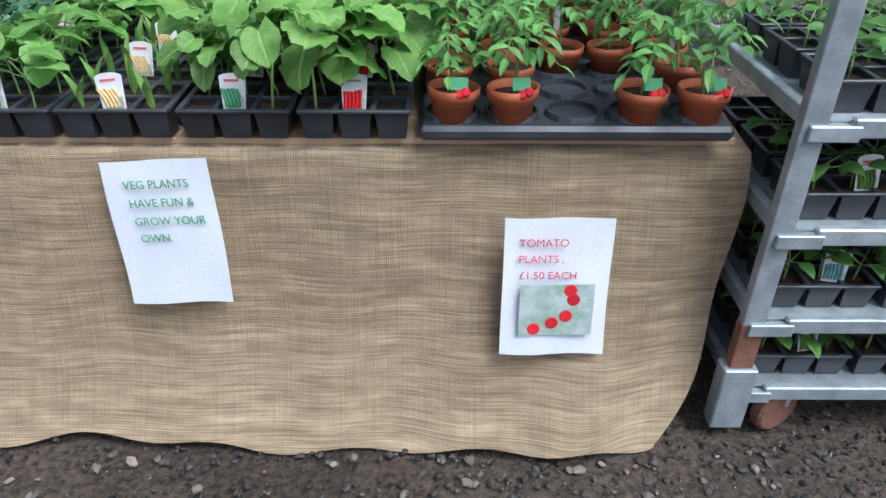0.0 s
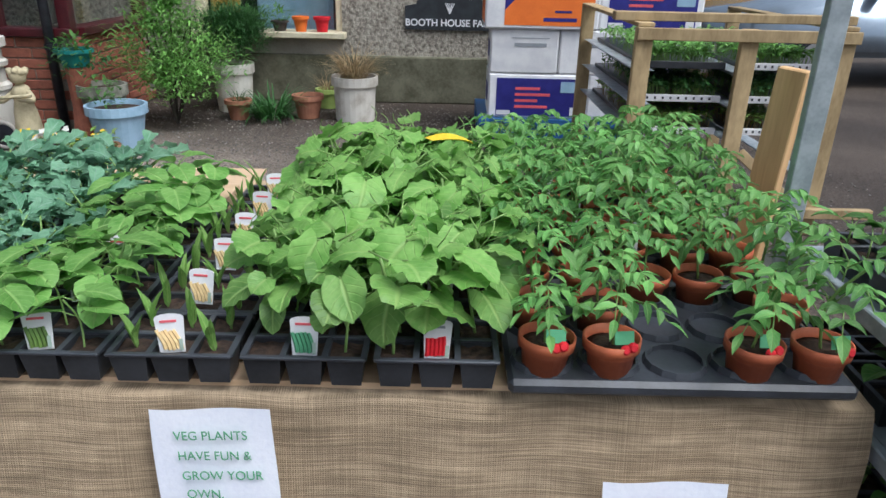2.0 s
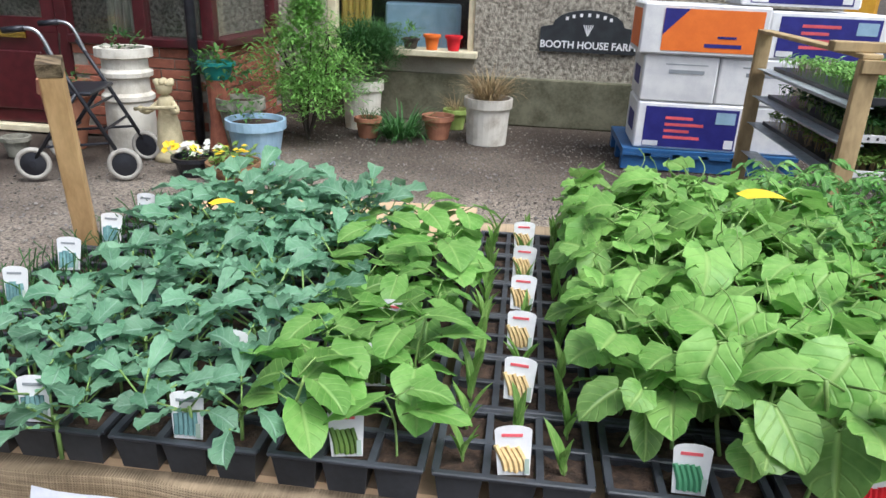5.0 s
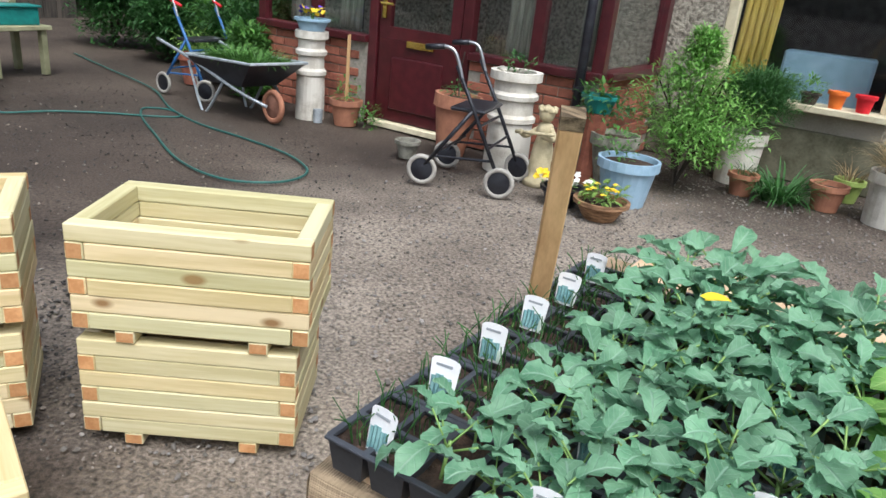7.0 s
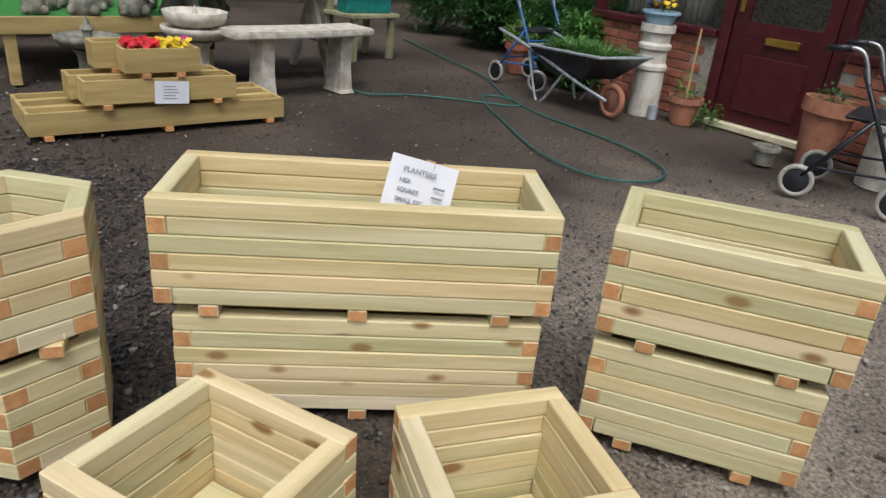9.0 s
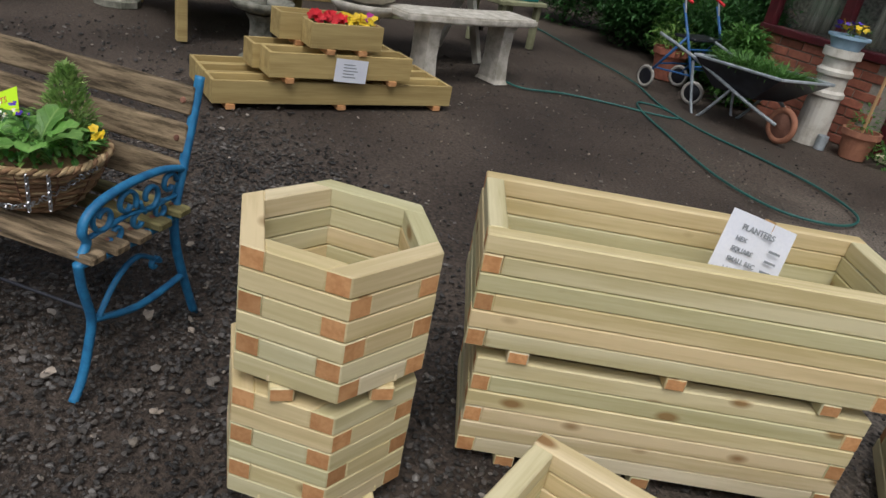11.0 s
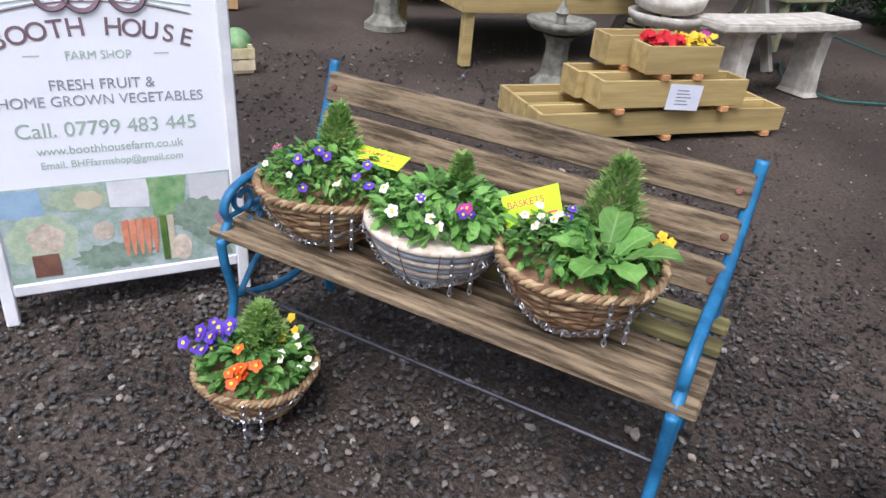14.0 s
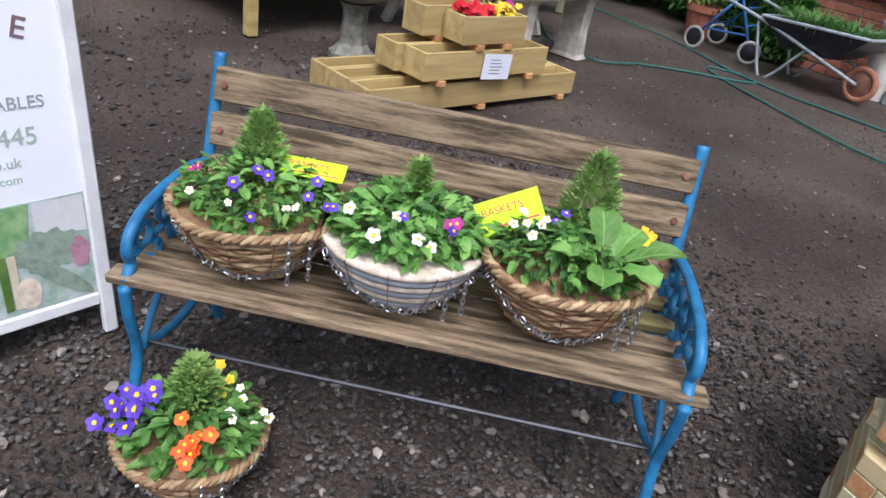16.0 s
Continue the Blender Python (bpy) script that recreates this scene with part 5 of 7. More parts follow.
def hex_planter(m, label):
    e = thing("hexagonal_planter", label, "planter", m, "timber planters")
    Rr, t_, h = 0.222, 0.045, 0.0475
    def hex_bar(outer, inner):
        bm = bmesh.new()
        lo = [bm.verts.new((x, y, 0)) for x, y in ((-outer / 2, 0), (outer / 2, 0), (inner / 2, t_), (-inner / 2, t_))]
        hi = [bm.verts.new((v.co.x, v.co.y, h - 0.002)) for v in lo]
        bm.faces.new(lo[::-1])
        bm.faces.new(hi)
        for k in range(4):
            f = bm.faces.new((lo[k], lo[(k + 1) % 4], hi[(k + 1) % 4], hi[k]))
            f.material_index = k % 2
        bmesh.ops.bevel(bm, geom=list(bm.edges), offset=0.0025, segments=1, affect="EDGES")
        return mesh("bar", bm, [PINE, ENDGRAIN])

    ap = Rr * math.cos(math.pi / 6)
    lo, sh = hex_bar(Rr, Rr + 1.155 * t_), hex_bar(Rr - 2.31 * t_, Rr - 1.155 * t_)
    for k in range(6):
        for s in range(6):
            part("bar", lo if (s + k) % 2 else sh, None, e, "", pose(0, 0, 0.035 + k * h, 0, 0, s * 60 + 30 + 90) @ pose(U(-.001, .001), -ap, 0))
    for y in (-0.1, 0.1):
        part("foot", bar_mesh(0.34, 0.05, 0.034), None, e, "", pose(0, y, 0, 0, 0, 0))
    part("floor_board", box(-0.15, 0.15, -0.13, 0.13, 0.036, 0.05), PINE, e)


hex_planter(pose(-3.39, 0.22, 0, 0, 0, -15), "hexagonal timber planter at the foot of a stack")
hex_planter(pose(-3.385, 0.225, PH, 0, 0, -17), "hexagonal timber planter stacked on another")
pn = thing("planter_notice", "white price sheet pinned inside the long planter", "notice", pose(-3.075, 1.13, 0.49, 74, 14, 57.4 + 4))
bm = bmesh.new()
g_ = [[bm.verts.new((0.19 * (i / 6 - 0.5), 0.22 * j / 6, 0.006 * math.sin(i * 0.9) * (j / 6) - 0.014 * max(0, i / 6 - 0.6) * (j / 6))) for i in range(7)] for j in range(7)]
for a, c in zip(g_, g_[1:]):
    for i in range(6):
        bm.faces.new((a[i], a[i + 1], c[i + 1], c[i]))
part("sheet", bm, PAPER, pn, smooth=True)
text("PLANTERS", 0.02, GREYINK, pn, pose(-0.058, 0.18, 0.0066), bold=0.0004)
for k, word in enumerate(("HEX", "SQUARE", "SMALL REC", "LARGE REC")):
    text(word, 0.016, GREYINK, pn, pose(-0.062, 0.152 - 0.026 * k, 0.0066), bold=0.0003)
    part("price", box(0.034, 0.066, 0.152 - 0.026 * k, 0.158 - 0.026 * k, 0.0062, 0.0068), GREYINK, pn)
part("stake", box(0.0, 0.025, -0.1, 0.225, -0.012, -0.002), RAWWOOD, pn)

# ---- iron bench ----
bn = thing("garden_bench", "old slatted bench with blue cast iron ends", "bench", pose(-4.6, -0.95, 0, 0, 0, 42.1) @ pose(-0.03, 0, 0))
BL = 1.15
for i in range(5):
    y = 0.0 + 0.079 * i
    z = 0.395 - 0.012 * math.sin(i / 4 * math.pi)
    part("seat_slat", box(-0.01, BL + 0.01, y, y + 0.05, z - 0.024, z + U(-.002, .002), 0.005), OLDWOOD if i < 3 else OLDWOOD2, bn)
for z, y in ((0.662, 0.427), (0.565, 0.4), (0.47, 0.374)):
    slat = beam((0.03, y, z), (BL - 0.03, y, z), 0.02, 0.072, 0.004)
    for v in slat.verts:
        v.co.y += (v.co.z - z) * 0.27
    part("back_slat", slat, OLDWOOD, bn)
    for x in (0.055, BL - 0.055):
        part("bolt", lathe([(0.009, 0), (0.007, 0.004), (0.001, 0.005)], 8), RUST, bn, "rusty bolt head", pose(x, y - 0.011, z, 75))
for i in range(5):
    part("bolt", lathe([(0.008, 0), (0.006, 0.003), (0.001, 0.004)], 8), RUST, bn, "rusty bolt head", pose(BL - 0.035, 0.025 + 0.079 * i, 0.396 - 0.012 * math.sin(i / 4 * math.pi)))
part("tie_rod", tube([(0.04, 0.06, 0.2), (BL - 0.04, 0.06, 0.2)], 0.005, 6), DARKMETAL, bn)


def flat_iron(x, pts, r, k=5, wide=1.25):
    """Cast iron strip standing in the plane across the bench."""
    bm = tube(spline([(x, y, z) for y, z in pts], k), r, 8)
    for v in bm.verts:
        v.co.x = x + (v.co.x - x) * wide
    return bm


def curl(cy, cz, rad, a0, a1, shrink=0.55, n=12):
    return [(cy + rad * (1 - shrink * q / n) * math.cos(radians(a0 + (a1 - a0) * q / n)), cz + rad * (1 - shrink * q / n) * math.sin(radians(a0 + (a1 - a0) * q / n))) for q in range(n + 1)]


for x in (0.03, BL - 0.03):
    en = part("iron_end", flat_iron(x, [(-0.045, 0.0), (-0.012, 0.05), (0.012, 0.12), (0.03, 0.2), (0.008, 0.3), (0.0, 0.37)], 0.0105), BLUEIRON, bn, "blue painted scrolled iron end", smooth=True)
    part("back_leg", flat_iron(x, [(0.44, 0.0), (0.39, 0.14), (0.35, 0.28), (0.35, 0.38), (0.385, 0.5), (0.43, 0.64), (0.452, 0.725)], 0.0115), BLUEIRON, en, smooth=True)
    part("seat_bearer", flat_iron(x, [(0.0, 0.365), (0.18, 0.35), (0.36, 0.365)], 0.011), BLUEIRON, en, smooth=True)
    part("arm", flat_iron(x, [(0.39, 0.485), (0.3, 0.508), (0.19, 0.512), (0.09, 0.5), (0.035, 0.475), (0.018, 0.44), (0.03, 0.41), (0.005, 0.38)], 0.01, 6), BLUEIRON, en, smooth=True)
    for cy, cz, rad, a0, a1 in ((0.085, 0.452, 0.036, 140, 520), (0.165, 0.462, 0.036, -40, 330), (0.25, 0.452, 0.04, 180, 560), (0.325, 0.462, 0.03, 0, 330), (0.205, 0.4, 0.028, 30, 330), (0.125, 0.398, 0.024, 200, 500), (0.29, 0.4, 0.026, 60, 400)):
        part("scroll", flat_iron(x, curl(cy, cz, rad, a0, a1), 0.0062, 2, 1.3), BLUEIRON, en, smooth=True)
    part("vine", flat_iron(x, [(0.03, 0.42), (0.1, 0.425), (0.17, 0.43), (0.25, 0.42), (0.35, 0.42)], 0.006, 5, 1.3), BLUEIRON, en, smooth=True)
    part("brace", flat_iron(x, [(0.03, 0.2), (0.2, 0.15), (0.39, 0.16)], 0.009), BLUEIRON, en, smooth=True)
    part("leg_scroll", flat_iron(x, [(0.05, 0.19), (0.12, 0.27), (0.2, 0.3), (0.28, 0.25)] + curl(0.262, 0.25, 0.018, 0, 300, n=6)[1:], 0.007), BLUEIRON, en, smooth=True)


# ---- flower baskets ----
def petals(bm, p, r, n=5, tilt=None):
    m = Matrix.Translation(p) @ (tilt or Matrix())
    c = bm.verts.new(m @ Vector((0, 0, -r * 0.15)))
    ring = []
    for k in range(n * 4):
        a = 2 * math.pi * k / (n * 4)
        rr = r * (0.72 + 0.28 * abs(math.sin(a * n / 2)))
        ring.append(bm.verts.new(m @ Vector((rr * math.cos(a), rr * math.sin(a), 0.12 * r * math.sin(a * 2)))))
    for k in range(len(ring)):
        bm.faces.new((c, ring[k], ring[(k + 1) % len(ring)]))


def conifer(parent, p, h, r):
    bm = bmesh.new()
    for _ in range(800):
        q = U(0, 1)
        a, rad = U(0, 6.3), r * 1.12 * (1 - q) ** 0.55 * U(0.5, 1.08)
        leaf(bm, aim((p[0] + rad * math.cos(a), p[1] + rad * math.sin(a), p[2] + q * h), a + U(-0.8, 0.8), U(0.5, 1.4)), U(0.016, 0.028), U(0.007, 0.012), 0.4, 0.4, 0, 2)
    part("conifer", bm, CONIFER, parent, "small bushy conifer", smooth=True)


def basket(label, m, r, h, weave, flowers, greens, seed, tree=None, big=False, stripe=False, chain=True):
    rr = random.Random(seed)
    e = thing("flower_basket", label, "flower basket", m, "planted hanging baskets")
    P = [(r * (0.45 + 0.58 * (q ** 0.6)), h * q) for q in [i / 8 for i in range(9)]]
    if stripe:
        for i in range(8):
            (r0, z0), (r1, z1) = P[i], P[i + 1]
            part("woven_band", lathe([(r0, z0), ((r0 + r1) / 2 + 0.005, (z0 + z1) / 2), (r1, z1)] if i else [(0.001, z0), (r0, z0), (r1, z1)], 28), CREAMWEAVE if i % 2 else GREYWEAVE, e, smooth=True)
    else:
        part("woven_body", lathe([(0.001, 0)] + [(pr * 0.97, pz) for pr, pz in P], 28, wob=0.012), WICKER, e, smooth=True)
        rings = 14
        for i in range(1, rings):
            q = i / rings
            R0, z0 = r * (0.45 + 0.58 * q ** 0.6), h * q
            pts = [((R0 + 0.0032 * math.cos(a * 16 + math.pi * (i % 2))) * math.cos(a), (R0 + 0.0032 * math.cos(a * 16 + math.pi * (i % 2))) * math.sin(a), z0 + 0.0025 * math.sin(a * 5 + i * 1.7)) for a in [2 * math.pi * k / 64 for k in range(64)]]
            part("wicker_strand", tube(pts, rr.uniform(0.004, 0.0058), 6, None, True), STRAWWEAVE if rr.random() < 0.45 else WICKER, e, smooth=True)
        for twist in range(3):
            pts = []
            for k in range(96):
                a = 2 * math.pi * k / 96
                t_ = a * 22 + twist * 2 * math.pi / 3
                R0 = r * 1.03 + 0.006 * math.cos(t_)
                pts.append((R0 * math.cos(a), R0 * math.sin(a), h + 0.006 * math.sin(t_) + 0.003 * math.sin(a * 4)))
            part("rim_strand", tube(pts, 0.0058, 6, None, True), STRAWWEAVE if twist else WICKER, e, smooth=True)
    for k in range(12):
        a = 2 * math.pi * k / 12
        part("wire", tube([((pr + 0.007) * math.cos(a), (pr + 0.007) * math.sin(a), pz) for pr, pz in P[1:]], 0.0011, 4), RUST, e)
    part("soil", lathe([(0.001, h - 0.01), (r * 0.97, h - 0.02)], 20), SOIL, e, smooth=True)
    if chain:
        bm = bmesh.new()
        for k in range(46):
            a = math.pi * 1.1 + k / 45 * math.pi * 0.9
            drop = h * (0.95 - 0.75 * math.sin((k / 45) * math.pi) ** 1.2)
            rad = r * (0.45 + 0.58 * (max(drop, 0.001) / h) ** 0.6) + 0.009
            c_ = Vector((rad * math.cos(a), rad * math.sin(a), drop))
            q = Euler((U(-1, 1), U(-1, 1), a + 1.57 + (k % 2) * 1.57)).to_matrix()
            tube([c_ + q @ Vector((0.008 * math.cos(t_), 0, 0.0048 * math.sin(t_))) for t_ in [2 * math.pi * j / 8 for j in range(8)]], 0.002, 4, bm, True)
        for k in range(16):
            a = -0.9 + 0.25 * (k // 8)
            c_ = Vector(((r + 0.012) * math.cos(a), (r + 0.012) * math.sin(a), h * 0.95 - 0.0115 * (k % 8)))
            tube([c_ + Vector((0.004 * math.cos(t_) * (k % 2), 0.004 * math.cos(t_) * (1 - k % 2), 0.008 * math.sin(t_))) for t_ in [2 * math.pi * j / 8 for j in range(8)]], 0.002, 4, bm, True)
        part("chain", bm, CHROME, e, "thin chrome hanging chain")
    for gm, n, ll in greens:
        bm = bmesh.new()
        ll *= 0.72
        for _ in range(int(n * 2.1)):
            a, q = rr.uniform(0, 6.3), rr.random() ** 0.5 * r * 0.9
            hh = h + rr.uniform(0.008, 0.08) * (1.25 - q / r * 0.8)
            leaf(bm, aim((q * math.cos(a), q * math.sin(a), hh), a + rr.uniform(-1, 1), rr.uniform(-0.5, 0.9), rr.uniform(-0.4, 0.4)), ll * rr.uniform(0.7, 1.3), ll * rr.uniform(0.6, 0.95), rr.uniform(0.3, 1.2), 0.3, 0.8, 5, wavy=0.07)
        part("foliage", bm, gm, e, smooth=True)
    if big:
        bm = bmesh.new()
        for k in range(7):
            a = -1.7 + k * 0.85
            leaf(bm, aim((0.06 + 0.02 * math.cos(a), -0.06 + 0.02 * math.sin(a), h + 0.04), a, 0.45 + 0.14 * (k % 5)), 0.095 + 0.018 * (k % 3), 0.08, 0.8, 0.25, 0, 8, wavy=0.06, spoon=True)
        part("primrose_rosette", bm, BEAN, e, "large fresh green primrose leaves", smooth=True)
    if tree:
        conifer(e, (tree[0], tree[1], h - 0.01), tree[2], tree[3])
    for fm, n, fr_, spot in flowers:
        bm, eye = bmesh.new(), bmesh.new()
        petals(bm, (0, 0, 0), fr_ * 0.82, 5)
        petals(eye, (0, 0, 0.003), fr_ * 0.24, 5)
        bloom, heart_ = mesh("flower", bm, fm, True), mesh("flower_eye", eye, YELLOW)
        for _ in range(n):
            if spot:
                x, y = spot[0] + rr.uniform(-1, 1) * spot[2], spot[1] + rr.uniform(-1, 1) * spot[2]
            else:
                a, q = rr.uniform(3.3, 6.2), r * rr.uniform(0.4, 1.0)
                x, y = q * math.cos(a), q * math.sin(a)
            z = h + rr.uniform(0.055, 0.105) * (1.15 - 0.5 * math.hypot(x, y) / r)
            t_ = Matrix.Translation((x, y, z)) @ Euler((rr.uniform(0.3, 1.0), rr.uniform(-0.4, 0.4), rr.uniform(-0.6, 0.6))).to_matrix().to_4x4() @ Matrix.Scale(rr.uniform(0.8, 1.1), 4)
            part("flower_eye", heart_, None, part("flower", bloom, None, e, "", t_))
    return e


mb = pose(-4.6, -0.95, 0, 0, 0, 42.1)
G1 = [(MIDLEAF, 150, 0.032), (BEAN, 70, 0.04), (LIMELEAF, 60, 0.026), (DARKLEAF, 50, 0.028)]
basket("wicker basket with conifer and violas on the bench", mb @ pose(0.205, 0.16, 0.397), 0.163, 0.135, WICKER, [(PURPLE, 7, 0.016, None), (WHITEP, 4, 0.012, None), (MAGENTA, 2, 0.013, (-0.08, -0.06, 0.03))], G1, 1, (-0.02, 0.06, 0.165, 0.055))
basket("grey and cream striped basket of violas", mb @ pose(0.508, 0.15, 0.397), 0.16, 0.135, WICKER, [(WHITEP, 5, 0.017, None), (PURPLE, 5, 0.014, None), (MAGENTA, 2, 0.018, (0.09, -0.08, 0.02))], [(MIDLEAF, 190, 0.035), (BEAN, 90, 0.05)], 2, (0.0, 0.09, 0.12, 0.03), stripe=True)
basket("wicker basket with primrose leaves and conifer", mb @ pose(0.828, 0.165, 0.397), 0.162, 0.14, WICKER, [(YELLOW, 5, 0.016, (0.14, 0.04, 0.02)), (WHITEP, 7, 0.013, (-0.09, -0.03, 0.05)), (PURPLE, 3, 0.012, (-0.03, 0.0, 0.05))], G1, 3, (0.03, 0.08, 0.2, 0.066), big=True)
basket("wicker basket of primulas and violas on gravel", pose(-4.425, -0.895, 0.004, 0, 0, 35), 0.138, 0.115, WICKER, [(PURPLE, 22, 0.023, (-0.1, -0.05, 0.045)), (ORANGEP, 14, 0.02, (0.05, -0.09, 0.035)), (WHITEP, 7, 0.014, (0.1, 0.03, 0.04)), (YELLOW, 5, 0.017, (0.0, 0.09, 0.04))], [(MIDLEAF, 130, 0.04), (BEAN, 60, 0.045)], 4, (-0.01, 0.03, 0.16, 0.065))
for nm, pos_, w_ in (("price_card", mb @ pose(0.29, 0.24, 0.585, 8, 2, 6), 0.13), ("price_card", mb @ pose(0.7, 0.19, 0.6, 62, -28, 6), 0.13)):
    e = thing(nm, "fluorescent yellow price card among the flowers", "price card", pos_, "price cards in the baskets")
    part("card", box(-w_ / 2, w_ / 2, -0.035, 0.035, 0, 0.0015), NEON, e)
    part("stick", tube([(0, -0.1, -0.004), (0, 0.0, -0.004)], 0.0025, 5), RAWWOOD, e)
    text("BASKETS", 0.022, REDINK, e, pose(-0.055, 0.004, 0.0018))
    part("print", box(-0.05, 0.055, -0.022, -0.018, 0.0016, 0.002), REDINK, e)


# ---- A-board ----
ab = thing("sign_board", "white framed pavement sign of a farm shop", "sign board", pose(-4.93,-1.19,0,0,0,97))
BW, BH = 0.66, 1.06
face = pose(0, 0, 0, 90 - 6, 0, 0)
pnl = part("panel", box(-BW / 2 + 0.03, BW / 2 - 0.03, 0.11, BH - 0.03, -0.01, 0.0), BOARDWHITE, ab, "printed white panel", face)
for bb in (box(-BW / 2, -BW / 2 + 0.034, 0.0, BH, -0.014, 0.008, 0.004), box(BW / 2 - 0.034, BW / 2, 0.0, BH, -0.014, 0.008, 0.004), box(-BW / 2 + 0.034, BW / 2 - 0.034, 0.085, 0.118, -0.014, 0.007, 0.004), box(-BW / 2 + 0.034, BW / 2 - 0.034, BH - 0.034, BH, -0.014, 0.007, 0.004)):
    part("frame_rail", bb, WHITE, ab, "", face)
back = pose(0, 0.5, 0, 90 + 20.5, 0, 0)
part("back_panel", box(-BW / 2, BW / 2, 0.08, BH, -0.008, 0.0), DARKMETAL, ab, "dark back leaf", back)
for x in (-BW / 2 + 0.017, BW / 2 - 0.017):
    part("back_leg", box(x - 0.015, x + 0.015, 0, 0.08, -0.012, 0.006), WHITE, ab, "", back)
def arched(body, size, ink, z, rise, step):
    """Letters set one by one along a shallow arch."""
    n = len(body)
    for k, ch_ in enumerate(body):
        if ch_ != " ":
            x = (k - (n - 1) / 2) * step
            text(ch_, size, ink, ab, face @ pose(x, z - rise * (x / (n * step / 2)) ** 2, 0.0008, 0, 0, -math.degrees(2 * rise * x / (n * step / 2) ** 2)), "letter", align="CENTER", bold=0.0006)


arched("BOOTH HOUSE", 0.062, MAROONINK, 0.765, 0.035, 0.042)
for line, size, z, ink in (("FARM SHOP", 0.029, 0.708, PALEINK), ("FRESH FRUIT &", 0.038, 0.632, GREYINK), ("HOME GROWN VEGETABLES", 0.0375, 0.592, GREYINK), ("Call. 07799 483 445", 0.054, 0.515, PALEINK), ("www.boothhousefarm.co.uk", 0.031, 0.468, PALEINK), ("Email. BHFfarmshop@gmail.com", 0.0265, 0.432, PALEINK)):
    text(line, size, ink, ab, face @ pose(0, z, 0.0008), align="CENTER", bold=0.0)
for x in (-0.15, 0.15):
    part("rule", box(x - 0.018, x + 0.018, 0.716, 0.719, 0.0, 0.0008), PALEINK, ab, "", face)


def printed(name, x, z, pts, ink, lift, label=""):
    """A flat printed shape with the given outline, on the board's face."""
    bm = bmesh.new()
    f = bm.faces.new([bm.verts.new((x + a, z + c, lift)) for a, c in pts])
    up = bmesh.ops.extrude_face_region(bm, geom=[f])
    bmesh.ops.translate(bm, verts=[v for v in up["geom"] if isinstance(v, bmesh.types.BMVert)], vec=(0, 0, 0.0004))
    bmesh.ops.recalc_face_normals(bm, faces=bm.faces)
    part(name, bm, ink, ab, label, face)


def blob(rx, rz, n=22, bumps=0, amp=0.12, turn=0.0):
    out = []
    for k in range(n):
        a = 2 * math.pi * k / n
        q = 1 + (amp * math.sin(bumps * a) if bumps else 0)
        px_, pz_ = rx * q * math.cos(a), rz * q * math.sin(a)
        out.append((px_ * math.cos(turn) - pz_ * math.sin(turn), px_ * math.sin(turn) + pz_ * math.cos(turn)))
    return out


part("picture_strip", box(-BW / 2 + 0.036, BW / 2 - 0.036, 0.12, 0.385, 0.0, 0.0012), PHOTOGREEN, ab, "printed band of vegetable pictures", face)
for k, (nm, x, z, pts, ink) in enumerate((
        ("printed_crate", -0.245, 0.345, [(-0.045, -0.035), (0.06, -0.06), (0.05, 0.035), (-0.045, 0.035)], PALEBLUE),
        ("printed_cabbage", -0.205, 0.235, blob(0.085, 0.075, 26, 7, 0.06), PRINTLEAF), ("printed_cabbage_heart", -0.195, 0.24, blob(0.045, 0.042, 20, 5, 0.1), CREAMWEAVE),
        ("printed_cauliflower", -0.1, 0.345, blob(0.075, 0.036, 24, 8, 0.1), PRINTLEAF), ("printed_curd", -0.08, 0.338, blob(0.035, 0.026, 20, 7, 0.1), CREAM),
        ("printed_bag", 0.02, 0.34, [(-0.05, -0.03), (0.05, -0.04), (0.055, 0.042), (-0.05, 0.042)], WHITE), ("printed_onion", -0.055, 0.245, blob(0.027, 0.027), CREAMWEAVE),
        ("printed_parsley", -0.035, 0.168, blob(0.1, 0.038, 40, 13, 0.14), PRINTDARK), ("printed_bag", 0.235, 0.335, [(-0.055, -0.03), (0.055, -0.045), (0.055, 0.045), (-0.055, 0.045)], WHITE),
        ("printed_leek_leaf", 0.12, 0.335, [(-0.04, -0.07), (0.035, -0.07), (0.055, 0.048), (-0.05, 0.048)], CABBAGE),
        ("printed_broccoli", 0.2, 0.262, blob(0.075, 0.05, 40, 11, 0.12), PRINTDARK), ("printed_courgette", 0.215, 0.19, blob(0.095, 0.02, 20, turn=-0.75), PRINTDARK),
        ("printed_radish", 0.268, 0.24, blob(0.022, 0.04, 18, 5, 0.1), PRINTPINK))):
    printed(nm, x, z, pts, ink, 0.0014 + 0.0001 * k)
for k in range(5):
    printed("printed_carrot", 0.0 + 0.019 * k, 0.215, [(-0.009, 0.05), (0.009, 0.056), (0.008, 0.0), (0.002, -0.055), (-0.004, -0.055), (-0.009, 0.0)], PRINTCARROT, 0.003 + 0.0001 * k)
for k in range(2):
    printed("printed_leek", 0.1 + 0.02 * k, 0.21, [(-0.009, 0.06), (0.009, 0.06), (0.008, -0.075), (-0.008, -0.075)], CREAM if k else LIMELEAF, 0.0036)
printed("printed_squash", 0.145, 0.168, blob(0.026, 0.04), CREAMWEAVE, 0.0038)
printed("logo", -0.205, 0.165, [(-0.032, -0.032), (0.032, -0.032), (0.032, 0.032), (-0.032, 0.032)], RUST, 0.0036)
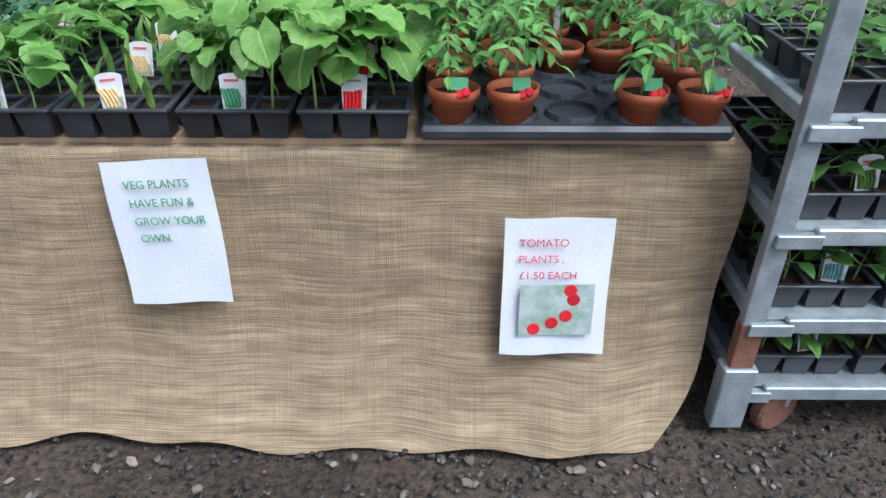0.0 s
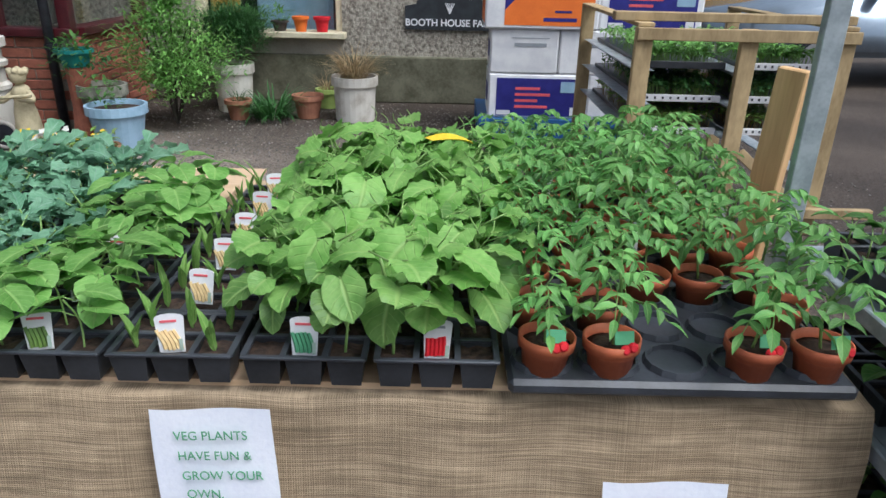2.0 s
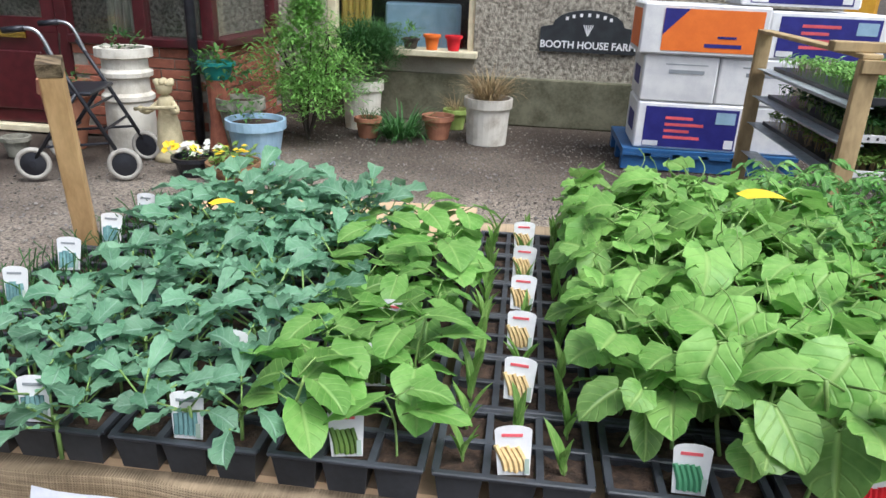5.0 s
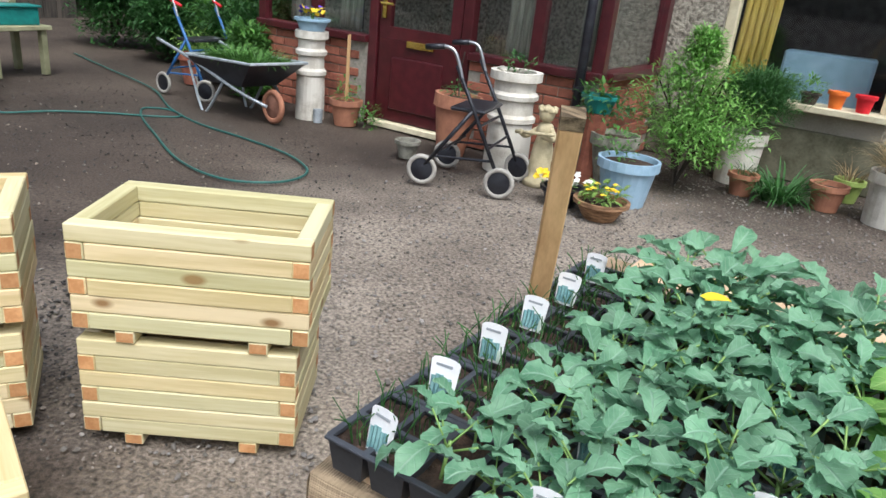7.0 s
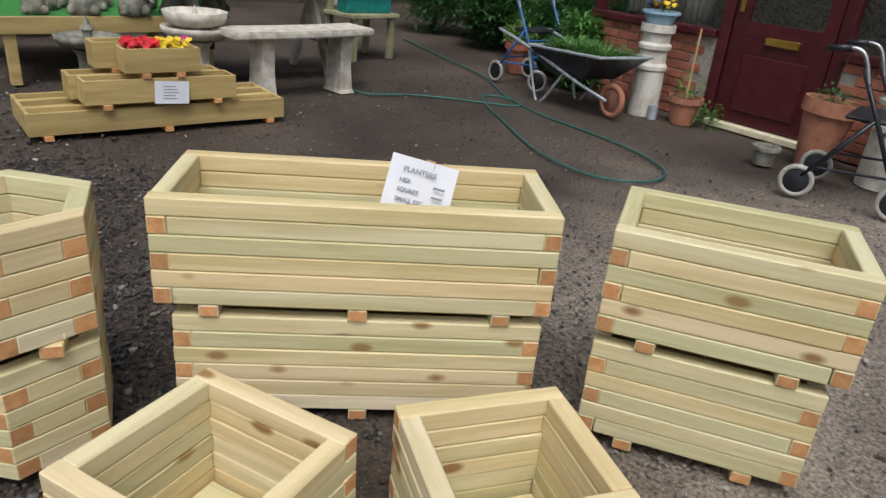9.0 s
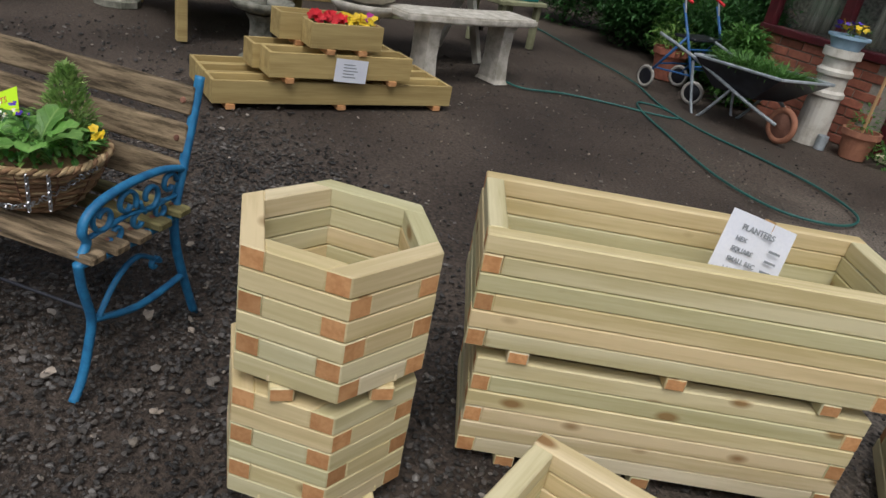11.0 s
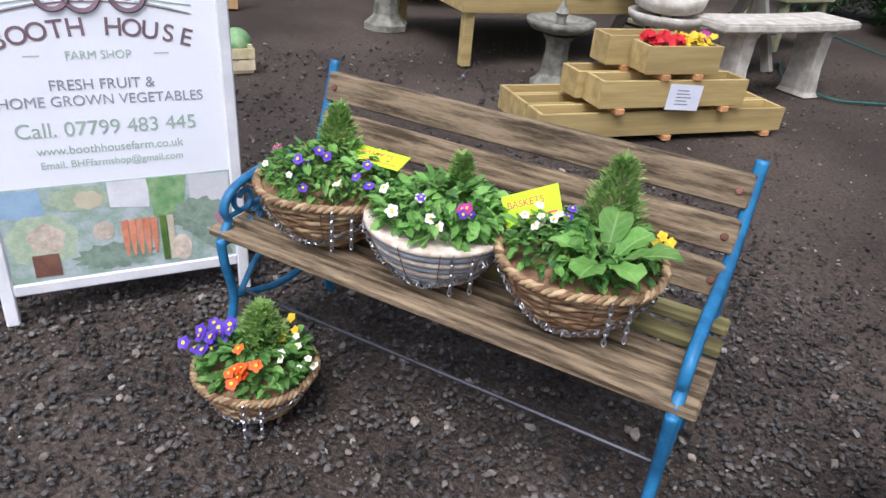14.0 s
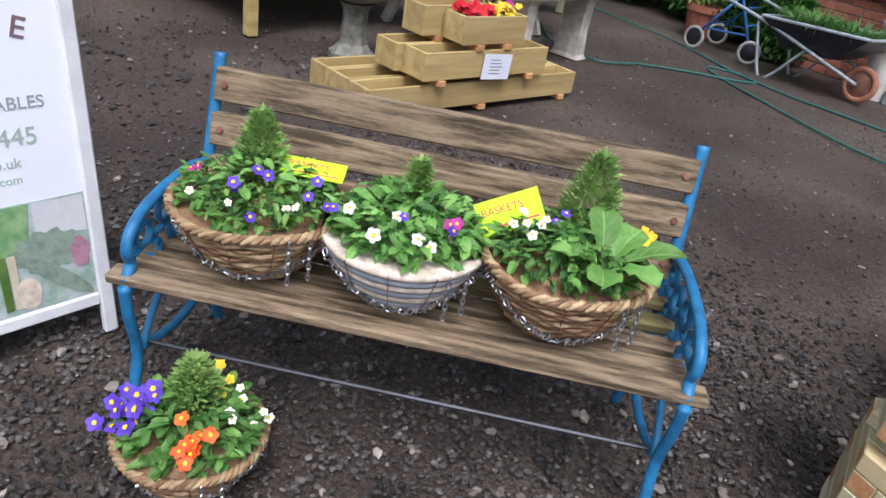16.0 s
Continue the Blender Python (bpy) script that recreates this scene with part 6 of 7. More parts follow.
for x, r_ in ((-0.085, 0.036), (-0.02, 0.04), (0.085, 0.04)):
    part("printed_wheel", tube([(x + r_ * math.cos(a), 0.862 + r_ * math.sin(a), 0.001) for a in [2 * math.pi * k / 18 for k in range(18)]], 0.008, 4, None, True), MAROONINK, ab, "", face)
    part("printed_hub", lathe([(r_ * 0.4, 0.0005), (r_ * 0.35, 0.0012)], 14), GREYINK, ab, "", face @ pose(x, 0.862, 0))
printed("printed_bonnet", 0.0, 0.92, [(-0.1, -0.02), (0.1, -0.02), (0.1, 0.035), (0.03, 0.04), (0.02, 0.08), (-0.08, 0.08), (-0.1, 0.03)], MAROONINK, 0.0006)
for sg in (-1, 1):
    printed("printed_hedge", sg * 0.165, 0.905, blob(0.055, 0.026, 24, 7, 0.12), LIMELEAF, 0.0006)
    for k in range(4):
        part("printed_furrow", tube(spline([(sg * 0.1, 0.875 - 0.01 * k, 0.0006), (sg * 0.17, 0.868 - 0.012 * k, 0.0006), (sg * 0.235, 0.88 - 0.022 * k, 0.0006)], 4), 0.0016, 4), PALEINK, ab, "", face)
part("printed_ground", tube(spline([(-0.23, 0.815, 0.0006), (-0.1, 0.84, 0.0006), (0.0, 0.845, 0.0006), (0.1, 0.84, 0.0006), (0.23, 0.815, 0.0006)], 5), 0.0022, 4), MAROONINK, ab, "", face)


# ---- tiered troughs ----
def trough(x, y0, y1, z, label, d=0.17, h=0.13):
    e = thing("wooden_trough", label, "trough", pose(x, y0, z), "stacked wooden troughs")
    L = y1 - y0
    part("front_board", box(-0.02, 0, 0, L, 0.03, 0.03 + h, 0.002), TREATED, e)
    part("back_board", box(-d, -d + 0.02, 0, L, 0.03, 0.03 + h, 0.002), TREATED, e)
    for y in (0.0, L - 0.02):
        part("end_board", box(-d + 0.02, -0.02, y, y + 0.02, 0.03, 0.03 + h - 0.001, 0.002), TREATED, e)
    part("floor_board", box(-d + 0.02, -0.02, 0.02, L - 0.02, 0.035, 0.05), TREATED, e)
    for y in ([0.12, L - 0.12] if L < 1.2 else [0.1, L / 2, L - 0.1]):
        part("foot", box(-d, 0.012, y - 0.025, y + 0.025, 0, 0.029, 0.002), ENDGRAIN, e)


for k in range(3):
    trough(-6.03 - 0.18 * k, 0.64, 2.17, 0, "long treated timber trough at the bottom of a stack")
for k in range(2):
    trough(-6.0 - 0.185 * k, 0.94 - 0.04 * k, 1.83 - 0.03 * k, 0.162, "treated timber trough in the middle of a stack", 0.18, 0.14)
trough(-6.0, 1.17, 1.61, 0.334, "short treated timber trough planted with primulas", 0.17, 0.14)
trough(-6.19, 1.05, 1.5, 0.334, "short empty treated timber trough on a stack", 0.17, 0.15)
e = thing("primulas", "red and yellow primulas in the top trough", "flowers", pose(-6.085, 1.39, 0.42))
part("soil", box(-0.06, 0.06, -0.19, 0.19, 0, 0.05), SOIL, e)
for mm, y0, y1 in ((REDP, -0.19, 0.0), (YELLOW, 0.0, 0.17), (MAGENTA, 0.15, 0.19)):
    bm = bmesh.new()
    for _ in range(34 if mm is not MAGENTA else 4):
        petals(bm, (U(-0.07, 0.06), U(y0, y1), U(0.085, 0.13)), U(0.02, 0.028), 5, Euler((U(-0.5, 0.5), U(0.2, 1.0), 0)).to_matrix().to_4x4())
    part("flower_cluster", bm, mm, e)
bm = bmesh.new()
for _ in range(60):
    leaf(bm, aim((U(-0.06, 0.05), U(-0.18, 0.18), 0.05), U(0, 6.3), U(0.2, 1.0)), 0.06, 0.03, 0.8, 0.3, 0, 4)
part("foliage", bm, MIDLEAF, e, smooth=True)
e = thing("trough_notice", "white price sheet pinned to the troughs", "notice", pose(-5.985, 1.42, 0.18, 90, 3, 88))
part("sheet", box(-0.1, 0.1, 0, 0.135, 0, 0.0012), PAPER, e)
for k in range(5):
    part("print", box(-0.05, 0.02 + 0.01 * (k % 3), 0.1 - 0.018 * k, 0.106 - 0.018 * k, 0.0013, 0.002), GREYINK, e)

# ---- stone bench and ornaments ----
sb = thing("stone_bench", "pale cast stone garden bench with curved seat", "bench", pose(-6.72, 2.65, 0, 0, 0, 7))
bm = bmesh.new()
ring0, ring1 = [], []
prof = [(0.17 + 0.05 * math.cos(a * 2), 0) for a in (0, 1)]
pts = [(0.16 - 0.05 * (abs(y) / 0.62) ** 2, y) for y in [-0.62 + 0.124 * i for i in range(11)]] + [(-0.19 - 0.05 * (abs(y) / 0.62) ** 2, y) for y in [0.62 - 0.124 * i for i in range(11)]]
f = bm.faces.new([bm.verts.new((x, y, 0.455)) for x, y in pts])
ex = bmesh.ops.extrude_face_region(bm, geom=[f])
bmesh.ops.translate(bm, verts=[v for v in ex["geom"] if isinstance(v, bmesh.types.BMVert)], vec=(0, 0, 0.055))
bmesh.ops.recalc_face_normals(bm, faces=bm.faces)
bmesh.ops.bevel(bm, geom=[e_ for e_ in bm.edges if abs(e_.verts[0].co.z - e_.verts[1].co.z) < 0.001], offset=0.012, segments=2, affect="EDGES")
part("seat", bm, STONE, sb)
for y in (-0.33, 0.38):
    part("leg", lathe([(0.13, 0), (0.11, 0.03), (0.095, 0.2), (0.1, 0.4), (0.125, 0.456)], 4, None, Matrix.Diagonal((1.35, 0.75, 1, 1)) @ Matrix.Rotation(math.pi / 4, 4, "Z")), STONE, sb, "", pose(-0.03, y, 0))


def pedestal(label, m, k=1.0, bowl=True, material=None):
    e = thing("bird_bath", label, "bird bath", m @ Matrix.Scale(k, 4))
    part("base", lathe([(0.15, 0), (0.15, 0.04), (0.12, 0.06), (0.09, 0.1), (0.075, 0.24), (0.08, 0.3), (0.11, 0.34)], 8), material or GREYSTONE, e)
    if bowl:
        part("bowl", lathe([(0.06, 0.341), (0.18, 0.37), (0.21, 0.4), (0.215, 0.43), (0.19, 0.43), (0.15, 0.4), (0.001, 0.395)], 20), material or GREYSTONE, e, smooth=True)
        part("finial", lathe([(0.03, 0.394), (0.03, 0.45), (0.05, 0.47), (0.025, 0.5), (0.001, 0.56)], 10), material or GREYSTONE, e)
    return e


pedestal("mossy grey stone bird bath with finial", pose(-7.0, 1.2, 0))
pedestal("tall grey stone pedestal by the display table", pose(-8.7, 0.55, 0), 1.2)
bb_ = pedestal("stack of pale stone bowls on a pedestal", pose(-6.95, 1.92, 0), 1.15, True, STONE)
single("stone_bowl", "round carved pale stone bowl", "bowl", lathe([(0.15, 0), (0.21, 0.03), (0.23, 0.1), (0.215, 0.105), (0.19, 0.04), (0.001, 0.03)], 24), STONE, pose(-6.95, 1.92, 0.5), smooth=True)

gt = thing("ornament_table", "timber table topped with artificial turf", "table", pose(-7.5, 0.75, 0, 0, 0, 3))
part("front_rail", box(-0.03, 0, 0, 1.6, 0.36, 0.48, 0.003), TREATED, gt)
part("side_rail", box(-1.5, -0.03, 0, 0.03, 0.36, 0.48, 0.003), TREATED, gt)
part("tabletop", box(-1.5, -0.032, 0.032, 1.6, 0.45, 0.478), TURF, gt, "green artificial turf top")
for x, y in ((-0.06, 0.06), (-0.06, 1.5), (-1.4, 0.06), (-1.4, 1.5)):
    part("leg", box(x - 0.035, x + 0.035, y - 0.035, y + 0.035, 0, 0.36, 0.003), TREATED, gt)


def ornament(x, y, z, k, seed):
    """Rounded stone animal: body, head and ears in one mesh."""
    rr = random.Random(seed)
    bm = lathe([(0.001, 0), (0.09, 0), (0.1, 0.05), (0.085, 0.12), (0.055, 0.17), (0.001, 0.2)], 12, wob=0.12)
    lathe([(0.001, 0), (0.04, 0.01), (0.055, 0.05), (0.04, 0.09), (0.001, 0.1)], 10, bm, Matrix.Translation((0.04 + rr.uniform(-.02, .02), rr.uniform(-.03, .03), 0.15)), wob=0.1)
    for s in (-1, 1):
        lathe([(0.018, 0), (0.014, 0.03), (0.001, 0.06)], 6, bm, Matrix.Translation((0.03, s * 0.03, 0.23)))
        lathe([(0.001, 0), (0.04, 0.02), (0.03, 0.06), (0.001, 0.08)], 8, bm, Matrix.Translation((0.06, s * 0.07, 0)))
    single("stone_ornament", "weathered grey stone garden animal", "ornament", bm, GREYSTONE, pose(x, y, z, 0, 0, rr.uniform(-50, 50)) @ Matrix.Scale(k, 4), "stone animals on the tables", smooth=True)


for i in range(14):
    ornament(-7.66 - 0.24 * (i % 3) + U(-.04, .04), 1.0 + 0.11 * i + U(-.03, .03), 0.481, U(0.75, 1.15), i)

wt = thing("picnic_table", "flaking white wooden table draped with green baize", "table", pose(-7.55, 2.65, 0, 0, 0, 5))
part("tabletop", box(-0.35, 0.3, -0.85, 0.85, 0.7, 0.74, 0.004), WHITEWOOD, wt)
part("baize", box(-0.2, 0.24, -0.55, 0.55, 0.742, 0.9, 0.015), FELT, wt, "dark green baize drape")
for y in (-0.55, 0.55):
    part("leg", beam((0.28, y, 0), (-0.05, y, 0.7), 0.04, 0.08), WHITEWOOD, wt)
    part("leg", beam((-0.35, y, 0), (0.0, y, 0.7), 0.04, 0.08), WHITEWOOD, wt)
    part("cross_bar", beam((0.2, y + 0.05, 0.3), (-0.3, y + 0.05, 0.3), 0.03, 0.07), BARNWOOD, wt)
part("seat_board", box(0.18, 0.42, -0.8, 0.8, 0.36, 0.39, 0.004), GREENWOOD, wt)
for i in range(8):
    ornament(-7.5 + U(-.06, .06), 2.2 + 0.13 * i, 0.902, U(0.6, 0.85), 30 + i)
ch = thing("wooden_chair", "mossy white slatted garden chair", "chair", pose(-8.2, 4.05, 0, 0, 0, 10))
for i in range(4):
    part("back_slat", box(-0.2, -0.17, -0.28, 0.28, 0.5 + 0.13 * i, 0.61 + 0.13 * i, 0.004), WHITEWOOD, ch)
for x in (-0.18, 0.2):
    for y in (-0.25, 0.25):
        part("leg", box(x - 0.03, x + 0.03, y - 0.03, y + 0.03, 0, 0.42 if x > 0 else 1.0, 0.004), GREENWOOD, ch)
part("seat", box(-0.2, 0.26, -0.32, 0.32, 0.42, 0.46, 0.005), GREENWOOD, ch)
tr = thing("plastic_trough", "dark green plastic trough on the chair", "trough", pose(-8.12, 4.05, 0.461))
bm = box(-0.1, 0.1, -0.26, 0.26, 0.0, 0.16, 0.01)
part("trough_body", bm, TEAL, tr)
part("rim", box(-0.12, 0.12, -0.28, 0.28, 0.161, 0.18, 0.005), TEAL, tr)

cr = thing("melon_crate", "small slatted wooden crate of striped melons", "crate", pose(-7.5, -0.78, 0, 0, 0, 8))
for z in (0.02, 0.09):
    for bb in (box(0.115, 0.125, -0.16, 0.16, z, z + 0.06), box(-0.125, -0.115, -0.16, 0.16, z, z + 0.06), box(-0.115, 0.115, -0.16, -0.15, z, z + 0.06), box(-0.115, 0.115, 0.15, 0.16, z, z + 0.06)):
        part("slat", bb, PINE, cr)
for x in (-0.1, 0.1):
    for y in (-0.137, 0.137):
        part("corner_post", box(x - 0.012, x + 0.012, y - 0.012, y + 0.012, 0, 0.17), PINE, cr)
part("crate_floor", box(-0.115, 0.115, -0.15, 0.15, 0.0, 0.015), PINE, cr)
for x, y, z, k in ((0.0, 0.07, 0.16, 1.15), (0.02, -0.08, 0.12, 0.85), (-0.07, -0.02, 0.14, 0.9)):
    prof = [(0.085 * math.sin(math.pi * i / 10) + 0.0005, 0.075 * (1 - math.cos(math.pi * i / 10)) - 0.075) for i in range(11)]
    single("melon", "pale green striped round melon in the crate", "melon", lathe(prof, 20), CABBAGE, pose(-7.5 + x, -0.78 + y, z, 25, 10, 0) @ Matrix.Scale(k, 4), "melons in the crate", smooth=True)
single("yard_post", "short weathered timber post in the yard", "post", box(-0.05, 0.05, -0.05, 0.05, 0, 1.6, 0.005), RAWWOOD, pose(-9.4, -0.6, 0))


# ---- porch front: pots, statue, rollators, barrow ----
def bush(parent, p, rx, rz, n, size, material, name="foliage", el=(-0.3, 1.2), narrow=0.4):
    bm = bmesh.new()
    for _ in range(n):
        v = Vector((R.gauss(0, 1), R.gauss(0, 1), R.gauss(0, 1))).normalized() * U(0.25, 1.0) ** 0.6 * (1 + 0.25 * math.sin(7 * U(0, 1)))
        leaf(bm, aim((p[0] + v.x * rx, p[1] + v.y * rx, p[2] + v.z * rz), math.atan2(v.y, v.x) + U(-0.9, 0.9), U(*el)), size * U(0.6, 1.3), size * narrow * U(0.7, 1.2), U(0.3, 1.2), 0.3, 0, 3)
    part(name, bm, material, parent, smooth=True)


def tuft(parent, p, r, h, n, material, w=0.008, lean=0.9):
    bm = bmesh.new()
    for _ in range(n):
        a, q = U(0, 6.3), r * U(0, 1) ** 0.5
        leaf(bm, aim((p[0] + q * math.cos(a), p[1] + q * math.sin(a), p[2]), a + U(-0.5, 0.5), U(0.9, 1.5)), h * U(0.6, 1.2), w, lean * U(0.6, 1.8), 0.3, 0, 5)
    part("grass_tuft", bm, material, parent, smooth=True)


def potted(name, label, x, y, r, h, material, foot=0.72, tilt=0, cat="plant pot", z=0.0):
    e = thing(name, label, cat, pose(x, y, z, tilt, 0, U(0, 360)))
    part("pot", lathe(pot_profile(r, h, foot), 24), material, e, smooth=False)
    part("soil", lathe([(0.001, h - 0.03), (r * 0.93, h - 0.035)], 16), SOIL, e)
    return e


def chimney_pot(label, x, y, r, h):
    e = thing("chimney_pot", label, "chimney pot", pose(x, y, 0))
    part("shaft", lathe([(r, 0), (r * 0.98, h * 0.3), (r * 0.95, h * 0.5), (r * 1.05, h * 0.52), (r * 1.05, h * 0.56), (r * 0.9, h * 0.59), (r * 0.88, h * 0.72), (r * 1.05, h * 0.74), (r * 1.07, h * 0.78), (r * 0.9, h * 0.81), (r * 0.9, h * 0.9), (r * 1.12, h * 0.92), (r * 1.12, h), (r * 0.85, h), (r * 0.8, h * 0.8)], 24), WHITEPOT, e)
    part("soil", lathe([(0.001, h - 0.02), (r * 0.84, h - 0.025)], 14), SOIL, e)
    return e


chimney_pot("white painted clay chimney pot by the door", -5.32, 5.13, 0.125, 0.74)
e = potted("flower_bowl", "pale blue bowl of violas on a chimney pot", -5.32, 5.13, 0.14, 0.1, PALEBLUE, z=0.74)
bush(e, (0, 0, 0.13), 0.11, 0.05, 60, 0.04, MIDLEAF)
for mm, s_ in ((PURPLE, -1), (YELLOW, 1)):
    bm = bmesh.new()
    for _ in range(16):
        petals(bm, (s_ * U(0, 0.1), U(-0.1, 0.1), U(0.14, 0.19)), 0.025, 5, Euler((U(-0.8, 0.8), U(-0.8, 0.8), 0)).to_matrix().to_4x4())
    part("flower_cluster", bm, mm, e)
e = chimney_pot("broad white painted chimney pot planted with alpines", -3.33, 5.08, 0.165, 0.71)
bush(e, (0, 0, 0.75), 0.12, 0.09, 70, 0.05, DARKLEAF)
for k in range(7):
    part("pebble", lathe([(0.001, 0), (0.03, 0.01), (0.03, 0.03), (0.001, 0.045)], 8), STONE, e, "", pose(U(-.1, .1), U(-.12, .0), 0.69))
e = potted("plant_pot", "clay pot with a twiggy plant on canes", -4.97, 5.2, 0.13, 0.22, CLAY)
bush(e, (0, 0, 0.3), 0.13, 0.1, 70, 0.05, MIDLEAF)
part("cane_frame", tube([(-0.05, 0, 0.2), (-0.04, 0, 0.75)], 0.008, 6), RAWWOOD, e)
part("cane_frame", tube([(0.05, 0, 0.2), (0.04, 0, 0.75)], 0.008, 6), RAWWOOD, e)
single("tin_can", "small grey tin can by the wall", "can", lathe([(0.04, 0), (0.042, 0.11), (0.036, 0.11), (0.034, 0.02)], 14), STEEL, pose(-5.16, 5.06, 0))
e = thing("weeds", "tuft of green weeds against the brick wall", "weeds", pose(-4.8, 5.28, 0))
bush(e, (0, 0, 0.1), 0.11, 0.1, 110, 0.05, MIDLEAF)
e = potted("plant_pot", "tall terracotta pot with a bare twiggy rose", -3.8, 5.05, 0.17, 0.47, CLAY, 0.6, 4)
bush(e, (0, 0, 0.5), 0.13, 0.07, 60, 0.05, DARKLEAF)
part("twig", tube(spline([(0, 0, 0.44), (0.02, 0.02, 0.6), (-0.03, 0.02, 0.78)], 3), 0.005, 5), BARNWOOD, e)
e = potted("plant_pot", "small mossy stone pot by the door", -3.98, 4.75, 0.085, 0.13, GREYSTONE)

# statue: one mesh
bm = lathe([(0.11, 0), (0.1, 0.04), (0.08, 0.06), (0.085, 0.12), (0.07, 0.26), (0.05, 0.34), (0.06, 0.38), (0.045, 0.42), (0.025, 0.435)], 14, wob=0.05)
lathe([(0.001, 0), (0.045, 0.02), (0.055, 0.06), (0.045, 0.1), (0.001, 0.12)], 12, bm, Matrix.Translation((0, -0.01, 0.43)))
for k in range(9):
    a = k * 0.7
    lathe([(0.001, 0), (0.025, 0.015), (0.022, 0.035), (0.001, 0.045)], 7, bm, Matrix.Translation((0.045 * math.cos(a), 0.045 * math.sin(a), 0.49 + 0.01 * (k % 2))))
tube(spline([(0.04, 0, 0.39), (0.1, -0.06, 0.34), (0.02, -0.1, 0.36)], 4), 0.02, 7, bm)
tube(spline([(-0.04, 0, 0.39), (-0.11, -0.05, 0.33), (-0.13, -0.11, 0.36)], 4), 0.02, 7, bm)
tube([(-0.17, -0.1, 0.35), (0.12, -0.11, 0.38)], 0.013, 6, bm)
single("garden_statue", "cream stone garden figure on a round base", "statue", bm, CREAMSTONE, pose(-2.98, 4.92, 0), smooth=True)
e = potted("planted_bowl", "dark bowl of white and yellow violas", -2.67, 4.62, 0.13, 0.12, DARKMETAL)
bush(e, (0, 0, 0.14), 0.12, 0.05, 60, 0.04, MIDLEAF)
for mm, n in ((WHITEP, 18), (YELLOW, 14)):
    bm = bmesh.new()
    for _ in range(n):
        petals(bm, (U(-0.12, 0.12) + (0.04 if mm is WHITEP else -0.06), U(-0.1, 0.1), U(0.15, 0.21)), 0.025, 5, Euler((U(0, 1), U(-0.5, 0.5), 0)).to_matrix().to_4x4())
    part("flower_cluster", bm, mm, e)
e = potted("planted_basket", "wicker bowl of pale primulas", -2.38, 4.55, 0.16, 0.12, WICKER, 0.6)
bush(e, (0, 0, 0.15), 0.14, 0.06, 110, 0.06, LIMELEAF)
bm = bmesh.new()
for _ in range(12):
    petals(bm, (U(-0.12, 0.12), U(-0.12, 0.12), U(0.17, 0.21)), 0.022, 5)
part("flower_cluster", bm, YELLOW, e)
e = potted("plant_tub", "pale blue plastic tub of trailing plants", -2.4, 5.0, 0.19, 0.3, PALEBLUE, 0.75)
bush(e, (-0.1, -0.05, 0.38), 0.14, 0.14, 100, 0.05, MIDLEAF)
e = potted("plant_pot", "stone urn with a broad leafy shrub", -2.62, 5.3, 0.16, 0.38, GREYSTONE, 0.6)
bush(e, (-0.1, 0, 0.55), 0.24, 0.14, 160, 0.06, DARKLEAF)
e = potted("plant_pot", "teal bowl planted with ferns under the porch window", -2.78, 5.3, 0.12, 0.12, TEAL, 0.7, z=0.5)
bush(e, (0, 0, 0.15), 0.12, 0.07, 60, 0.06, MIDLEAF)
part("pedestal", lathe([(0.09, -0.5), (0.07, -0.3), (0.08, -0.004)], 12), BRICK, e)
e = thing("shrub", "tall light green leafy shrub by the porch", "shrub", pose(-2.28, 5.75, 0))
for k in range(7):
    part("branch", tube(spline([(0, 0, 0), (U(-.12, .12), U(-.1, .1), 0.35), (U(-.3, .3), U(-.2, .2), 0.8)], 4), 0.012, 6, taper=0.4), BARNWOOD, e)
for c_ in ((-0.12, 0, 0.58, 0.3, 0.24), (0.2, -0.05, 0.52, 0.3, 0.22), (0.0, 0.02, 0.8, 0.2, 0.16), (0.02, 0, 1.0, 0.1, 0.12), (0.1, -0.15, 0.4, 0.25, 0.18)):
    bush(e, c_[:3], c_[3] * 1.15, c_[4] * 1.15, 1000, 0.058, BEAN, narrow=0.3)
e = potted("plant_pot", "white bucket with a dark rosemary bush", -1.98, 6.35, 0.17, 0.4, WHITEPOT, 0.85)
for c_ in ((0, 0, 0.62, 0.3, 0.17), (0.1, 0.05, 0.72, 0.2, 0.14), (-0.15, 0, 0.7, 0.2, 0.13)):
    bush(e, c_[:3], c_[3] * 1.1, c_[4] * 1.2, 2200, 0.06, DARKLEAF, narrow=0.16, el=(-0.2, 1.4))
e = potted("plant_pot", "small terracotta pot by the wall", -1.85, 5.98, 0.1, 0.16, CLAY)
tuft(e, (0, 0, 0.13), 0.04, 0.16, 14, DARKLEAF)
e = thing("strappy_plant", "clump of strappy green leaves", "plant", pose(-1.6, 6.02, 0))
tuft(e, (0, 0, 0), 0.13, 0.32, 170, DARKLEAF, 0.016, 1.3)
e = potted("plant_pot", "square terracotta planter by the wall", -1.3, 6.1, 0.12, 0.19, CLAY)
e = potted("plant_pot", "lime green pot with wispy grass", -1.2, 6.52, 0.1, 0.17, LIMEPOT)
tuft(e, (0, 0, 0.14), 0.06, 0.2, 60, STRAW, 0.006)
e = potted("plant_pot", "large whitewashed pot with straw-coloured grass", -0.9, 6.06, 0.18, 0.36, WHITEPOT, 0.88)
tuft(e, (0, 0, 0.33), 0.1, 0.33, 260, STRAW, 0.006, 1.2)
for x, mm in ((-1.46, ORANGE), (-1.27, REDP)):
    e = potted("plant_pot", "small bright pot on the window sill", x, 6.78, 0.065, 0.13, mm, z=0.626)
